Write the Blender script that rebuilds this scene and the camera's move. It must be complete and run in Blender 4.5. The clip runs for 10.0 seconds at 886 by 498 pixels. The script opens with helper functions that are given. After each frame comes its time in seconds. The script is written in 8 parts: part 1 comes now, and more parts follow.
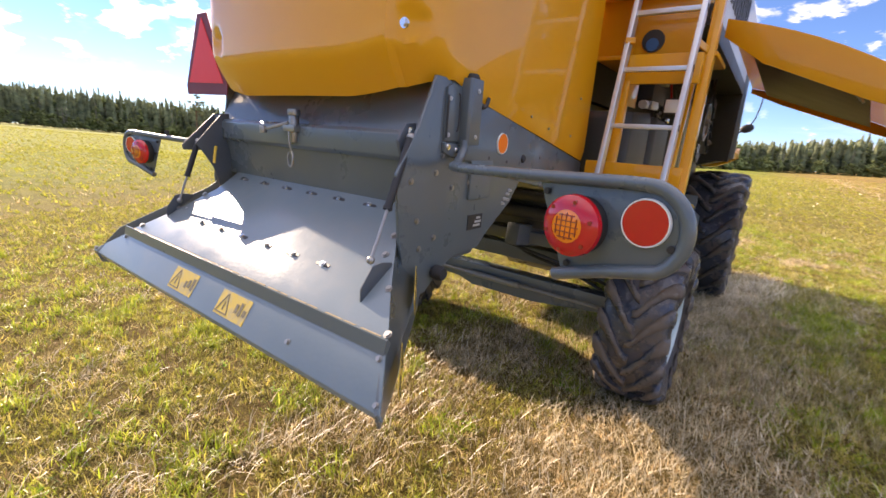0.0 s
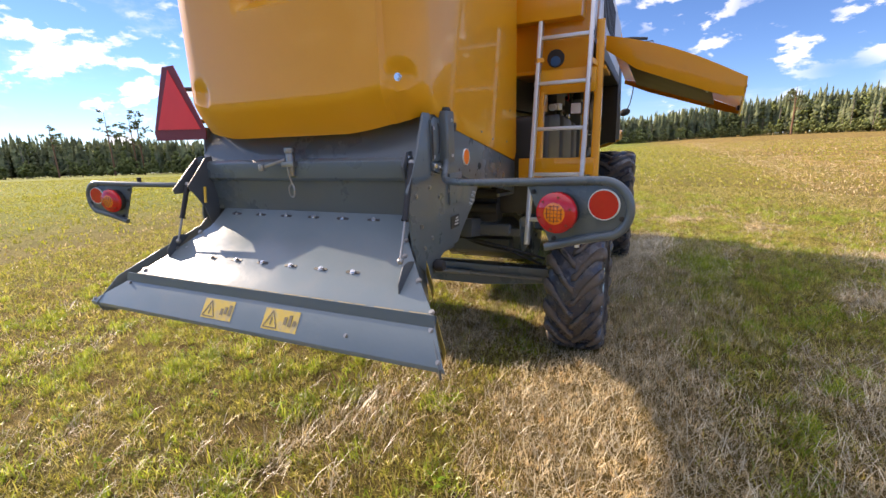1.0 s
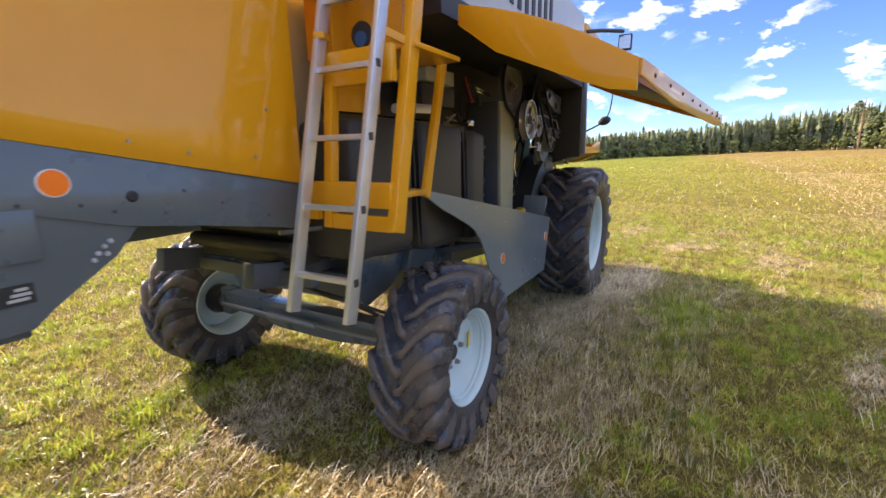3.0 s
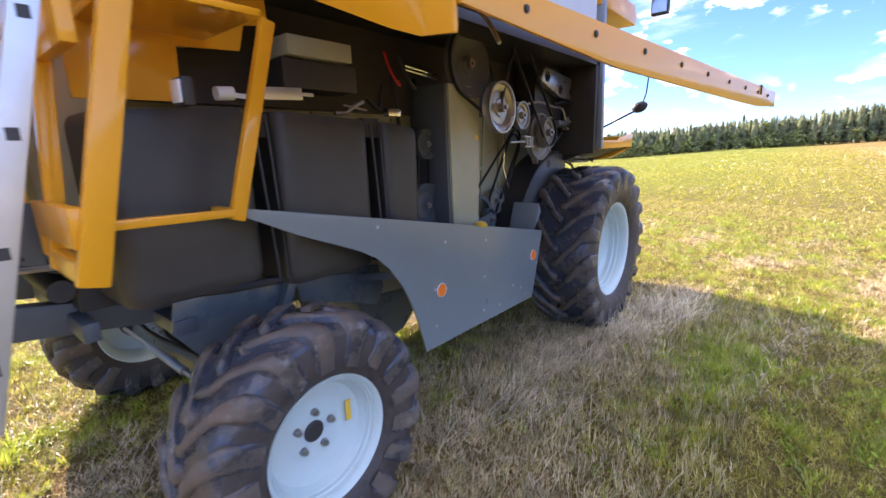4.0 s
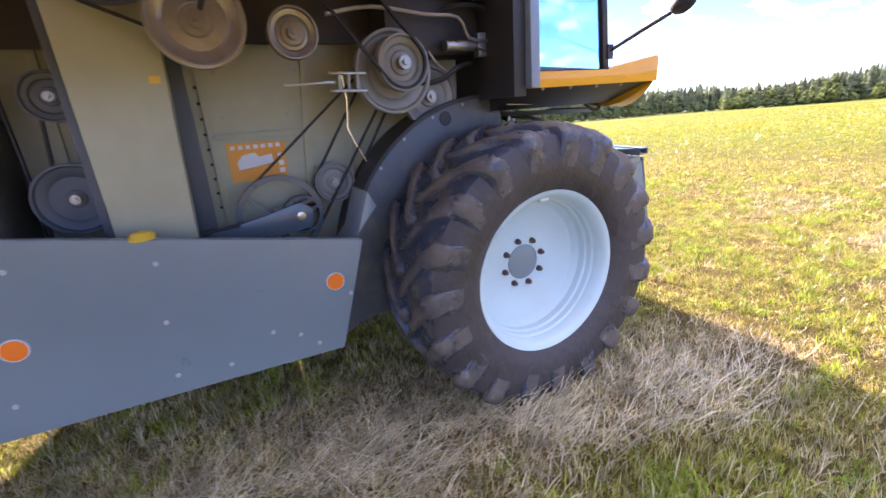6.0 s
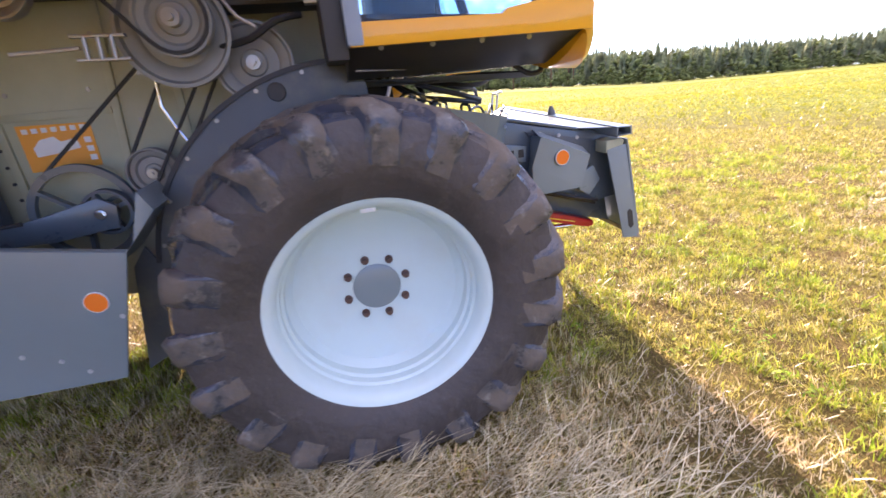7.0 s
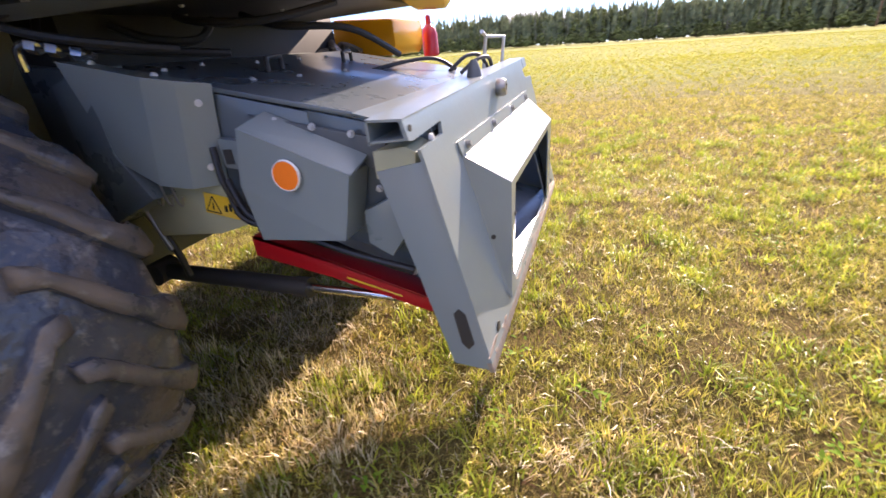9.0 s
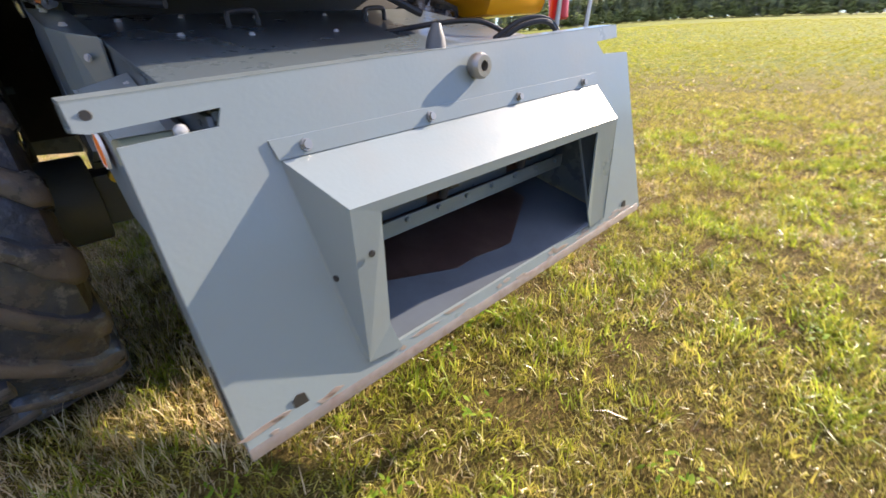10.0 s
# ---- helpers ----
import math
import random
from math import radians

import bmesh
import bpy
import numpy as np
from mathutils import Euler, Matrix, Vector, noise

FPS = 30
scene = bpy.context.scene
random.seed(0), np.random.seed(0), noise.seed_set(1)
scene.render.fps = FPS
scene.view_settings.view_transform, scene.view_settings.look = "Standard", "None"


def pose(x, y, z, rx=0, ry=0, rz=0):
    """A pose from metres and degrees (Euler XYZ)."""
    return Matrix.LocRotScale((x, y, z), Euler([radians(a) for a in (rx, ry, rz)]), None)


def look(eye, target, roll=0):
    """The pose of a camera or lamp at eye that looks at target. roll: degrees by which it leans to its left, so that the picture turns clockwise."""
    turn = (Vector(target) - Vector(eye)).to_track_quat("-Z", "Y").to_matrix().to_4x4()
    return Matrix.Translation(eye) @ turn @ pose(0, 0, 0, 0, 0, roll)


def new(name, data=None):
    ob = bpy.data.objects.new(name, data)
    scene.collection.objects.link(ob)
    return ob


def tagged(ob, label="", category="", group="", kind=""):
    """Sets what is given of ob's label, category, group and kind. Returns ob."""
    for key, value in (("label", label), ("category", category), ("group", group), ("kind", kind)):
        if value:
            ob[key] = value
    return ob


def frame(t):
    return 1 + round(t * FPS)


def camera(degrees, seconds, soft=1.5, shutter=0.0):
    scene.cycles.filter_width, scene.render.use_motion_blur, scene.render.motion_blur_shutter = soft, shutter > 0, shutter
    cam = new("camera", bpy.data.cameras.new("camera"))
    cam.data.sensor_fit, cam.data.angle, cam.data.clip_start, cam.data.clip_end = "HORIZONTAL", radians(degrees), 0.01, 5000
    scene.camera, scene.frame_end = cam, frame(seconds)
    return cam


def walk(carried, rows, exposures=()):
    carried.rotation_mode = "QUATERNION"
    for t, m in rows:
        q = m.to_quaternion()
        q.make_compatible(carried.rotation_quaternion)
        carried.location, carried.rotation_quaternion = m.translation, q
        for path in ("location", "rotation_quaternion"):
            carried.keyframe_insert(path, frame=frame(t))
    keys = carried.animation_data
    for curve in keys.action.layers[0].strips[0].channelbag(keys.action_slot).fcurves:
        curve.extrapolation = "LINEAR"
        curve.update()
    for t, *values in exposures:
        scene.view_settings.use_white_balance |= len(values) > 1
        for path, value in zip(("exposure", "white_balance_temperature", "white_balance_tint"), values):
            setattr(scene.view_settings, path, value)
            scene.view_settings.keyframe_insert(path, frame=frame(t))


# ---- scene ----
cam = camera(90.7, 10.0, soft=1.5, shutter=0.25)
PATH = [
    (0, (1.681, -6.645, 1.714), (0.547, -5.07, 1.229), 4.3),
    (0.5, (1.64, -7.024, 1.767), (0.713, -5.328, 1.253), 2.6),
    (1, (1.605, -7.168, 1.79), (0.795, -5.402, 1.317), -2.0),
    (1.5, (1.779, -7.077, 1.788), (0.942, -5.31, 1.368), -2.8),
    (2, (1.996, -6.714, 1.77), (1.131, -4.96, 1.348), -3.0),
    (2.5, (2.222, -6.19, 1.77), (1.34, -4.446, 1.348), -2.4),
    (3, (2.428, -5.584, 1.785), (1.462, -3.887, 1.353), -1.0),
    (3.2, (2.526, -5.328, 1.763), (1.511, -3.659, 1.335), -1.0),
    (4.3, (2.879, -3.907, 1.785), (1.552, -2.481, 1.333), -2.4),
    (4.5, (2.929, -3.626, 1.741), (1.549, -2.253, 1.285), -2.7),
    (5, (3.067, -2.938, 1.743), (1.565, -1.709, 1.262), -3.2),
    (5.2, (3.093, -2.678, 1.709), (1.549, -1.513, 1.201), -3.3),
    (6.3, (3.166, -1.083, 1.631), (1.415, -0.353, 0.999), -4.8),
    (6.5, (3.116, -0.79, 1.602), (1.335, -0.155, 0.951), -5.3),
    (7, (2.985, -0.095, 1.609), (1.168, 0.32, 0.884), -5.3),
    (7.5, (2.736, 0.506, 1.577), (0.904, 0.691, 0.797), -5.2),
    (8, (2.434, 1.067, 1.542), (0.614, 1.015, 0.714), -5.2),
    (8.3, (2.23, 1.461, 1.493), (0.438, 1.21, 0.64), -5.8),
    (8.5, (2.099, 1.637, 1.477), (0.317, 1.251, 0.656), -6.4),
    (9, (1.682, 1.963, 1.396), (-0.018, 1.305, 0.573), -6.5),
    (9.5, (1.291, 2.325, 1.333), (-0.196, 1.303, 0.47), -5.3),
    (10, (0.843, 2.462, 1.324), (-0.356, 1.124, 0.445), -4.2),
]

walk(cam, [(t, look(eye, target, roll)) for t, eye, target, roll in PATH],
     exposures=[(0.0, 1.45, 6820, 24), (0.6, 1.25, 6670, 21), (1.2, 1.13, 6420, 20), (2.0, 1.15, 6420, 18), (2.5, 1.25, 6420, 18), (3.0, 1.51, 6420, 20), (4.5, 2.17, 5770, 29), (6.5, 2.29, 6120, 32), (8.0, 1.95, 6570, 34), (8.5, 1.89, 6520, 34), (10.0, 1.55, 6260, 20)])

# ---- daylight: low evening sun from the machine's left side ----
SUN_EL, SUN_AZ = 25.5, 278.0          # degrees; azimuth clockwise from +y
WORLD = bpy.data.worlds.new("evening_sky")
scene.world = WORLD
WORLD.use_nodes = True
wn, wl = WORLD.node_tree.nodes, WORLD.node_tree.links
wn.clear()
w_out = wn.new("ShaderNodeOutputWorld")
w_bg = wn.new("ShaderNodeBackground")
w_sky = wn.new("ShaderNodeTexSky")
w_sky.sky_type = "NISHITA"
w_sky.sun_disc = False
w_sky.sun_elevation = radians(SUN_EL)
w_sky.sun_rotation = radians(SUN_AZ)
w_sky.air_density, w_sky.dust_density, w_sky.ozone_density = 0.75, 0.0, 2.5
w_geo = wn.new("ShaderNodeTexCoord")
w_sep = wn.new("ShaderNodeSeparateXYZ")
wl.new(w_geo.outputs["Generated"], w_sep.inputs[0])
w_bg.inputs["Strength"].default_value = 0.100


def sky_noise(stretch, turn, shift, scale, detail, rough, lo, hi):
    """Cloud cover from 0 to 1."""
    mp = wn.new("ShaderNodeMapping")
    mp.inputs["Scale"].default_value, mp.inputs["Rotation"].default_value, mp.inputs["Location"].default_value = stretch, (0, 0, turn), shift
    t = wn.new("ShaderNodeTexNoise")
    t.inputs["Scale"].default_value, t.inputs["Detail"].default_value, t.inputs["Roughness"].default_value = scale, detail, rough
    r = wn.new("ShaderNodeMapRange")
    r.interpolation_type = "SMOOTHSTEP"
    r.inputs["From Min"].default_value, r.inputs["From Max"].default_value = lo, hi
    wl.new(w_geo.outputs["Generated"], mp.inputs["Vector"])
    wl.new(mp.outputs["Vector"], t.inputs["Vector"])
    wl.new(t.outputs["Fac"], r.inputs["Value"])
    return r.outputs["Result"]


def sky_math(op, a, b):
    n = wn.new("ShaderNodeMath")
    n.operation = op
    for k, v in enumerate((a, b)):
        if isinstance(v, float):
            n.inputs[k].default_value = v
        else:
            wl.new(v, n.inputs[k])
    return n.outputs[0]


def sky_mix(fac, under, colour):
    n = wn.new("ShaderNodeMixRGB")
    wl.new(fac, n.inputs["Fac"])
    wl.new(under, n.inputs["Color1"])
    n.inputs["Color2"].default_value = (*colour, 1)
    return n.outputs["Color"]


heaps = sky_noise((1.0, 1.0, 2.1), 0.0, (0.3, 0.1, 0.2), 12.0, 8.0, 0.55, 0.53, 0.60)
fields = sky_noise((1.0, 1.0, 1.6), 0.0, (0.0, 0.0, 0.0), 2.9, 2.0, 0.5, 0.38, 0.52)
wisps = sky_noise((0.7, 2.6, 5.0), 0.5, (0.6, 0.0, 0.0), 3.0, 7.0, 0.62, 0.52, 0.86)
# Brighter veil overhead, out of view, added to fill the shade.
w_fill = wn.new("ShaderNodeMapRange")
w_fill.interpolation_type = "SMOOTHSTEP"
w_fill.inputs["From Min"].default_value, w_fill.inputs["From Max"].default_value = 0.36, 0.80
w_fill.inputs["To Min"].default_value, w_fill.inputs["To Max"].default_value = 0.0, 0.42
wl.new(w_sep.outputs["Z"], w_fill.inputs["Value"])
w_blue = wn.new("ShaderNodeMixRGB")
w_blue.blend_type = "MULTIPLY"
w_blue.inputs["Fac"].default_value = 1.0
w_blue.inputs["Color2"].default_value = (0.55, 0.67, 0.84, 1)
wl.new(w_sky.outputs["Color"], w_blue.inputs["Color1"])
c1 = sky_mix(sky_math("MULTIPLY", wisps, 0.75), w_blue.outputs["Color"], (6.2, 6.3, 6.5))
w_low = wn.new("ShaderNodeMapRange")
w_low.interpolation_type = "SMOOTHSTEP"
w_low.inputs["From Min"].default_value, w_low.inputs["From Max"].default_value, w_low.inputs["To Min"].default_value, w_low.inputs["To Max"].default_value = 0.16, 0.36, 0.97, 0.25
wl.new(w_sep.outputs["Z"], w_low.inputs["Value"])
c2 = sky_mix(sky_math("MULTIPLY", sky_math("MULTIPLY", heaps, fields), w_low.outputs["Result"]), c1, (6.8, 6.8, 7.0))
c3 = sky_mix(w_fill.outputs["Result"], c2, (12.0, 12.2, 12.8))
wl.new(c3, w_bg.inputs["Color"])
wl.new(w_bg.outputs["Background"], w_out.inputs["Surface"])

sun_data = bpy.data.lights.new("sun", "SUN")
sun_data.energy, sun_data.angle, sun_data.color = 4.5, radians(0.6), (1.0, 0.85, 0.62)
sun = new("sun", sun_data)
sun_dir = Vector((math.sin(radians(SUN_AZ)) * math.cos(radians(SUN_EL)), math.cos(radians(SUN_AZ)) * math.cos(radians(SUN_EL)), math.sin(radians(SUN_EL))))
sun.matrix_world = look(sun_dir * 60, (0, 0, 0))


# ---- materials ----
def mat(name, base, rough=0.5, metal=0.0, coat=0.0, vary=0.12, scale=9.0, dirt=None, dirt_amount=0.3, dirt_scale=3.0, bump=0.0, bump_scale=60.0, emit=0.0, island=0.0, trans=0.0, edge=(0.48, 0.72), wet=0.0):
    """A paint, metal or plastic with grain and a second scale of stains."""
    m = bpy.data.materials.new(name)
    m.use_nodes = True
    n, l = m.node_tree.nodes, m.node_tree.links
    b = n["Principled BSDF"]
    b.inputs["Metallic"].default_value, b.inputs["Coat Weight"].default_value = metal, coat
    b.inputs["Coat Roughness"].default_value = 0.06
    tc = n.new("ShaderNodeTexCoord")
    fine = n.new("ShaderNodeTexNoise")
    fine.inputs["Scale"].default_value, fine.inputs["Detail"].default_value = scale, 6.0
    l.new(tc.outputs["Object"], fine.inputs["Vector"])
    dark = n.new("ShaderNodeMixRGB")
    dark.inputs["Color1"].default_value = (*[c * (1 - vary) for c in base], 1)
    dark.inputs["Color2"].default_value = (*[min(1, c * (1 + vary)) for c in base], 1)
    l.new(fine.outputs["Fac"], dark.inputs["Fac"])
    col = dark.outputs["Color"]
    big = n.new("ShaderNodeTexNoise")
    big.inputs["Scale"].default_value, big.inputs["Detail"].default_value = dirt_scale, 8.0
    big.inputs["Roughness"].default_value = 0.65
    l.new(tc.outputs["Object"], big.inputs["Vector"])
    ramp = n.new("ShaderNodeValToRGB")
    ramp.color_ramp.elements[0].position, ramp.color_ramp.elements[1].position = edge
    l.new(big.outputs["Fac"], ramp.inputs["Fac"])
    if dirt:
        amt = n.new("ShaderNodeMath")
        amt.operation = "MULTIPLY"
        amt.inputs[1].default_value = dirt_amount
        l.new(ramp.outputs["Color"], amt.inputs[0])
        mx = n.new("ShaderNodeMixRGB")
        mx.inputs["Color2"].default_value = (*dirt, 1)
        l.new(amt.outputs[0], mx.inputs["Fac"])
        l.new(col, mx.inputs["Color1"])
        col = mx.outputs["Color"]
    if island:
        geo = n.new("ShaderNodeNewGeometry")
        hs = n.new("ShaderNodeHueSaturation")
        mr = n.new("ShaderNodeMapRange")
        mr.inputs["To Min"].default_value, mr.inputs["To Max"].default_value = 1 - island, 1 + island
        l.new(geo.outputs["Random Per Island"], mr.inputs["Value"])
        l.new(mr.outputs["Result"], hs.inputs["Value"])
        l.new(col, hs.inputs["Color"])
        col = hs.outputs["Color"]
    l.new(col, b.inputs["Base Color"])
    rr = n.new("ShaderNodeMapRange")
    rr.inputs["To Min"].default_value, rr.inputs["To Max"].default_value = max(0.02, rough - 0.08), min(1, rough + 0.14 + wet)
    l.new(ramp.outputs["Color"] if wet else big.outputs["Fac"], rr.inputs["Value"])
    l.new(rr.outputs["Result"], b.inputs["Roughness"])
    if bump:
        bn = n.new("ShaderNodeTexNoise")
        bn.inputs["Scale"].default_value, bn.inputs["Detail"].default_value = bump_scale, 5.0
        l.new(tc.outputs["Object"], bn.inputs["Vector"])
        bp = n.new("ShaderNodeBump")
        bp.inputs["Strength"].default_value, bp.inputs["Distance"].default_value = bump, 0.01
        l.new(bn.outputs["Fac"], bp.inputs["Height"])
        l.new(bp.outputs["Normal"], b.inputs["Normal"])
    if emit:
        l.new(col, b.inputs["Emission Color"])
        b.inputs["Emission Strength"].default_value = emit
    if trans:
        b.inputs["Transmission Weight"].default_value = trans
    return m


YELLOW = mat("harvester_yellow_paint", (0.72, 0.325, 0.005), 0.34, coat=0.60, vary=0.05, scale=4, dirt=(0.42, 0.26, 0.09), dirt_amount=0.10, dirt_scale=2.0)
YELLOW.node_tree.nodes["Principled BSDF"].inputs["Specular IOR Level"].default_value = 0.2
GREY = mat("slate_grey_paint", (0.198, 0.240, 0.250), 0.28, coat=0.18, vary=0.06, scale=5, dirt=(0.22, 0.20, 0.17), dirt_amount=0.22, dirt_scale=4.0, bump=0.04, bump_scale=90)
# Dark paint of the chopper; also carries painted shade on feeder, lid and lip.
SLATE_AND_SHADE = mat("dark_slate_and_shade_paint", (0.098, 0.123, 0.136), 0.26, coat=0.25, vary=0.08, scale=5, dirt=(0.15, 0.14, 0.12), dirt_amount=0.25, dirt_scale=4.0, bump=0.04, bump_scale=90)
GREYWORN = mat("straw_scuffed_grey_paint", (0.178, 0.222, 0.240), 0.20, vary=0.08, scale=5, dirt=(0.24, 0.23, 0.21), dirt_amount=0.3, dirt_scale=5.0, bump=0.05, bump_scale=70)
WORNLABEL = mat("faded_yellow_film", (0.56, 0.40, 0.06), 0.45, vary=0.15, scale=14, dirt=(0.25, 0.25, 0.24), dirt_amount=0.8, dirt_scale=18)
WORNPRINT = mat("faded_print", (0.16, 0.13, 0.07), 0.5)
ZINC = mat("zinc_plated_screw", (0.50, 0.51, 0.52), 0.42, metal=0.35, vary=0.15, scale=80)
DARKGREY = mat("dark_frame_paint", (0.075, 0.088, 0.10), 0.42, vary=0.12, dirt=(0.13, 0.11, 0.085), dirt_amount=0.35, bump=0.08)
BLACK = mat("black_metal", (0.030, 0.029, 0.029), 0.5, vary=0.2, dirt=(0.09, 0.075, 0.055), dirt_amount=0.3)
PLASTIC = mat("black_tank_plastic", (0.036, 0.034, 0.028), 0.42, vary=0.12, dirt=(0.10, 0.09, 0.07), dirt_amount=0.25, dirt_scale=2.0, bump=0.05, bump_scale=120)
PANEL = mat("inner_grey_sheet", (0.40, 0.405, 0.275), 0.42, vary=0.10, dirt=(0.36, 0.30, 0.16), dirt_amount=0.4, dirt_scale=2.5, bump=0.03)
STEEL = mat("worn_steel", (0.36, 0.35, 0.33), 0.36, metal=0.85, vary=0.15, dirt=(0.16, 0.12, 0.08), dirt_amount=0.35)
PULLEY = mat("dusty_grey_pulley", (0.24, 0.24, 0.22), 0.48, metal=0.2, vary=0.12, dirt=(0.24, 0.19, 0.12), dirt_amount=0.4)
CHROME = mat("bright_plated_steel", (0.72, 0.72, 0.72), 0.16, metal=1.0, vary=0.05)
ALU = mat("ladder_aluminium", (0.66, 0.67, 0.69), 0.34, metal=0.75, vary=0.06, dirt=(0.35, 0.33, 0.30), dirt_amount=0.2)
GUARDPAINT = mat("dusty_guard_paint", (0.080, 0.090, 0.095), 0.40, vary=0.10, dirt=(0.24, 0.22, 0.12), dirt_amount=0.55, dirt_scale=3.0, bump=0.05)
RIMSTEEL = mat("scoured_pulley_steel", (0.42, 0.41, 0.38), 0.30, metal=0.7, vary=0.15, dirt=(0.20, 0.17, 0.12), dirt_amount=0.5, dirt_scale=7.0)
RUBBER = mat("black_rubber", (0.02, 0.02, 0.021), 0.6, vary=0.25)


def tyre_mat(name, clean, mud, pale, share, rough=0.30, scuff=0.30, wet=0.45):
    """Rubber with brown mud, pale dried splashes and scuffs."""
    m = mat(name, clean, rough, vary=0.3, scale=12, dirt=mud, dirt_amount=0.92, dirt_scale=5.5, bump=0.9, bump_scale=20, edge=share, wet=wet)
    n, l = m.node_tree.nodes, m.node_tree.links
    b = n["Principled BSDF"]
    col = b.inputs["Base Color"].links[0].from_socket
    tc = [x for x in n if x.bl_idname == "ShaderNodeTexCoord"][0]
    for scale, lo, hi, amount, tint in ((15.0, 0.58, 0.70, scuff, pale), (6.0, 0.58, 0.74, 0.45, tuple(c * 0.55 for c in clean)), (55.0, 0.62, 0.72, 0.3, pale)):
        t = n.new("ShaderNodeTexNoise")
        t.inputs["Scale"].default_value, t.inputs["Detail"].default_value, t.inputs["Roughness"].default_value = scale, 7.0, 0.65
        mp = n.new("ShaderNodeMapping")
        mp.inputs["Location"].default_value = (scale, 0.3 * scale, 1.0)
        l.new(tc.outputs["Object"], mp.inputs["Vector"])
        l.new(mp.outputs["Vector"], t.inputs["Vector"])
        r = n.new("ShaderNodeMapRange")
        r.inputs["From Min"].default_value, r.inputs["From Max"].default_value, r.inputs["To Max"].default_value = lo, hi, amount
        l.new(t.outputs["Fac"], r.inputs["Value"])
        mx = n.new("ShaderNodeMixRGB")
        l.new(r.outputs["Result"], mx.inputs["Fac"])
        l.new(col, mx.inputs["Color1"])
        mx.inputs["Color2"].default_value = (*tint, 1)
        col = mx.outputs["Color"]
    l.new(col, b.inputs["Base Color"])
    return m


TYRE = tyre_mat("dusty_tyre_sidewall", (0.046, 0.038, 0.035), (0.085, 0.068, 0.058), (0.17, 0.15, 0.13), (0.38, 0.80), 0.50, 0.18)
TREAD = tyre_mat("shiny_tread_rubber", (0.046, 0.054, 0.074), (0.105, 0.082, 0.058), (0.25, 0.235, 0.22), (0.48, 0.64), 0.16, 0.55, 0.30)
LUG = tyre_mat("mud_smeared_lugs", (0.058, 0.058, 0.062), (0.138, 0.108, 0.080), (0.27, 0.245, 0.21), (0.40, 0.56), 0.26, 0.62)
RIM = mat("white_rim_paint", (0.54, 0.65, 0.645), 0.38, coat=0.1, vary=0.03, dirt=(0.50, 0.47, 0.36), dirt_amount=0.25, dirt_scale=2.5)
RED = mat("red_reflector", (0.52, 0.005, 0.012), 0.18, coat=0.6, vary=0.05, scale=60)
REDPAINT = mat("red_cylinder_paint", (0.45, 0.008, 0.014), 0.32, coat=0.3, vary=0.08)
FLUO = mat("fluorescent_red_film", (0.80, 0.045, 0.05), 0.5, vary=0.05)
AMBER = mat("amber_lens", (0.88, 0.24, 0.012), 0.22, coat=1.0, vary=0.08, scale=70)
LENSDARK = mat("dark_red_lens_rib", (0.28, 0.02, 0.01), 0.3, coat=0.8)
ORANGE = mat("orange_reflector", (0.95, 0.20, 0.0), 0.6, vary=0.04, scale=80)
WHITE = mat("white_plastic", (0.78, 0.78, 0.76), 0.4, vary=0.04)
STICKER = mat("yellow_warning_film", (0.78, 0.50, 0.03), 0.4, coat=0.3, vary=0.08, dirt=(0.5, 0.42, 0.25), dirt_amount=0.35, dirt_scale=12)
STICKORANGE = mat("orange_label_film", (0.86, 0.36, 0.03), 0.45, vary=0.06)
LABELBLACK = mat("black_print", (0.02, 0.02, 0.02), 0.5)
CLEAR = mat("clear_lamp_glass", (0.8, 0.82, 0.82), 0.1, coat=0.8, vary=0.03)
BLUECAP = mat("blue_plastic_cap", (0.03, 0.12, 0.30), 0.4)
RUST = mat("bare_scraped_steel", (0.34, 0.29, 0.26), 0.45, metal=0.5, vary=0.25, scale=30, dirt=(0.22, 0.10, 0.06), dirt_amount=0.5, dirt_scale=14)
HYDHOSE = mat("hydraulic_hose", (0.015, 0.015, 0.016), 0.45)
RUSTBOLT = mat("rusty_bolt", (0.10, 0.055, 0.04), 0.6, vary=0.3, scale=60)


def glass_mat():
    m = bpy.data.materials.new("tinted_cab_glass")
    m.use_nodes = True
    b = m.node_tree.nodes["Principled BSDF"]
    b.inputs["Base Color"].default_value = (0.66, 0.82, 0.90, 1)
    b.inputs["Roughness"].default_value, b.inputs["Transmission Weight"].default_value = 0.02, 1.0
    b.inputs["IOR"].default_value = 1.45
    return m


GLASS = glass_mat()


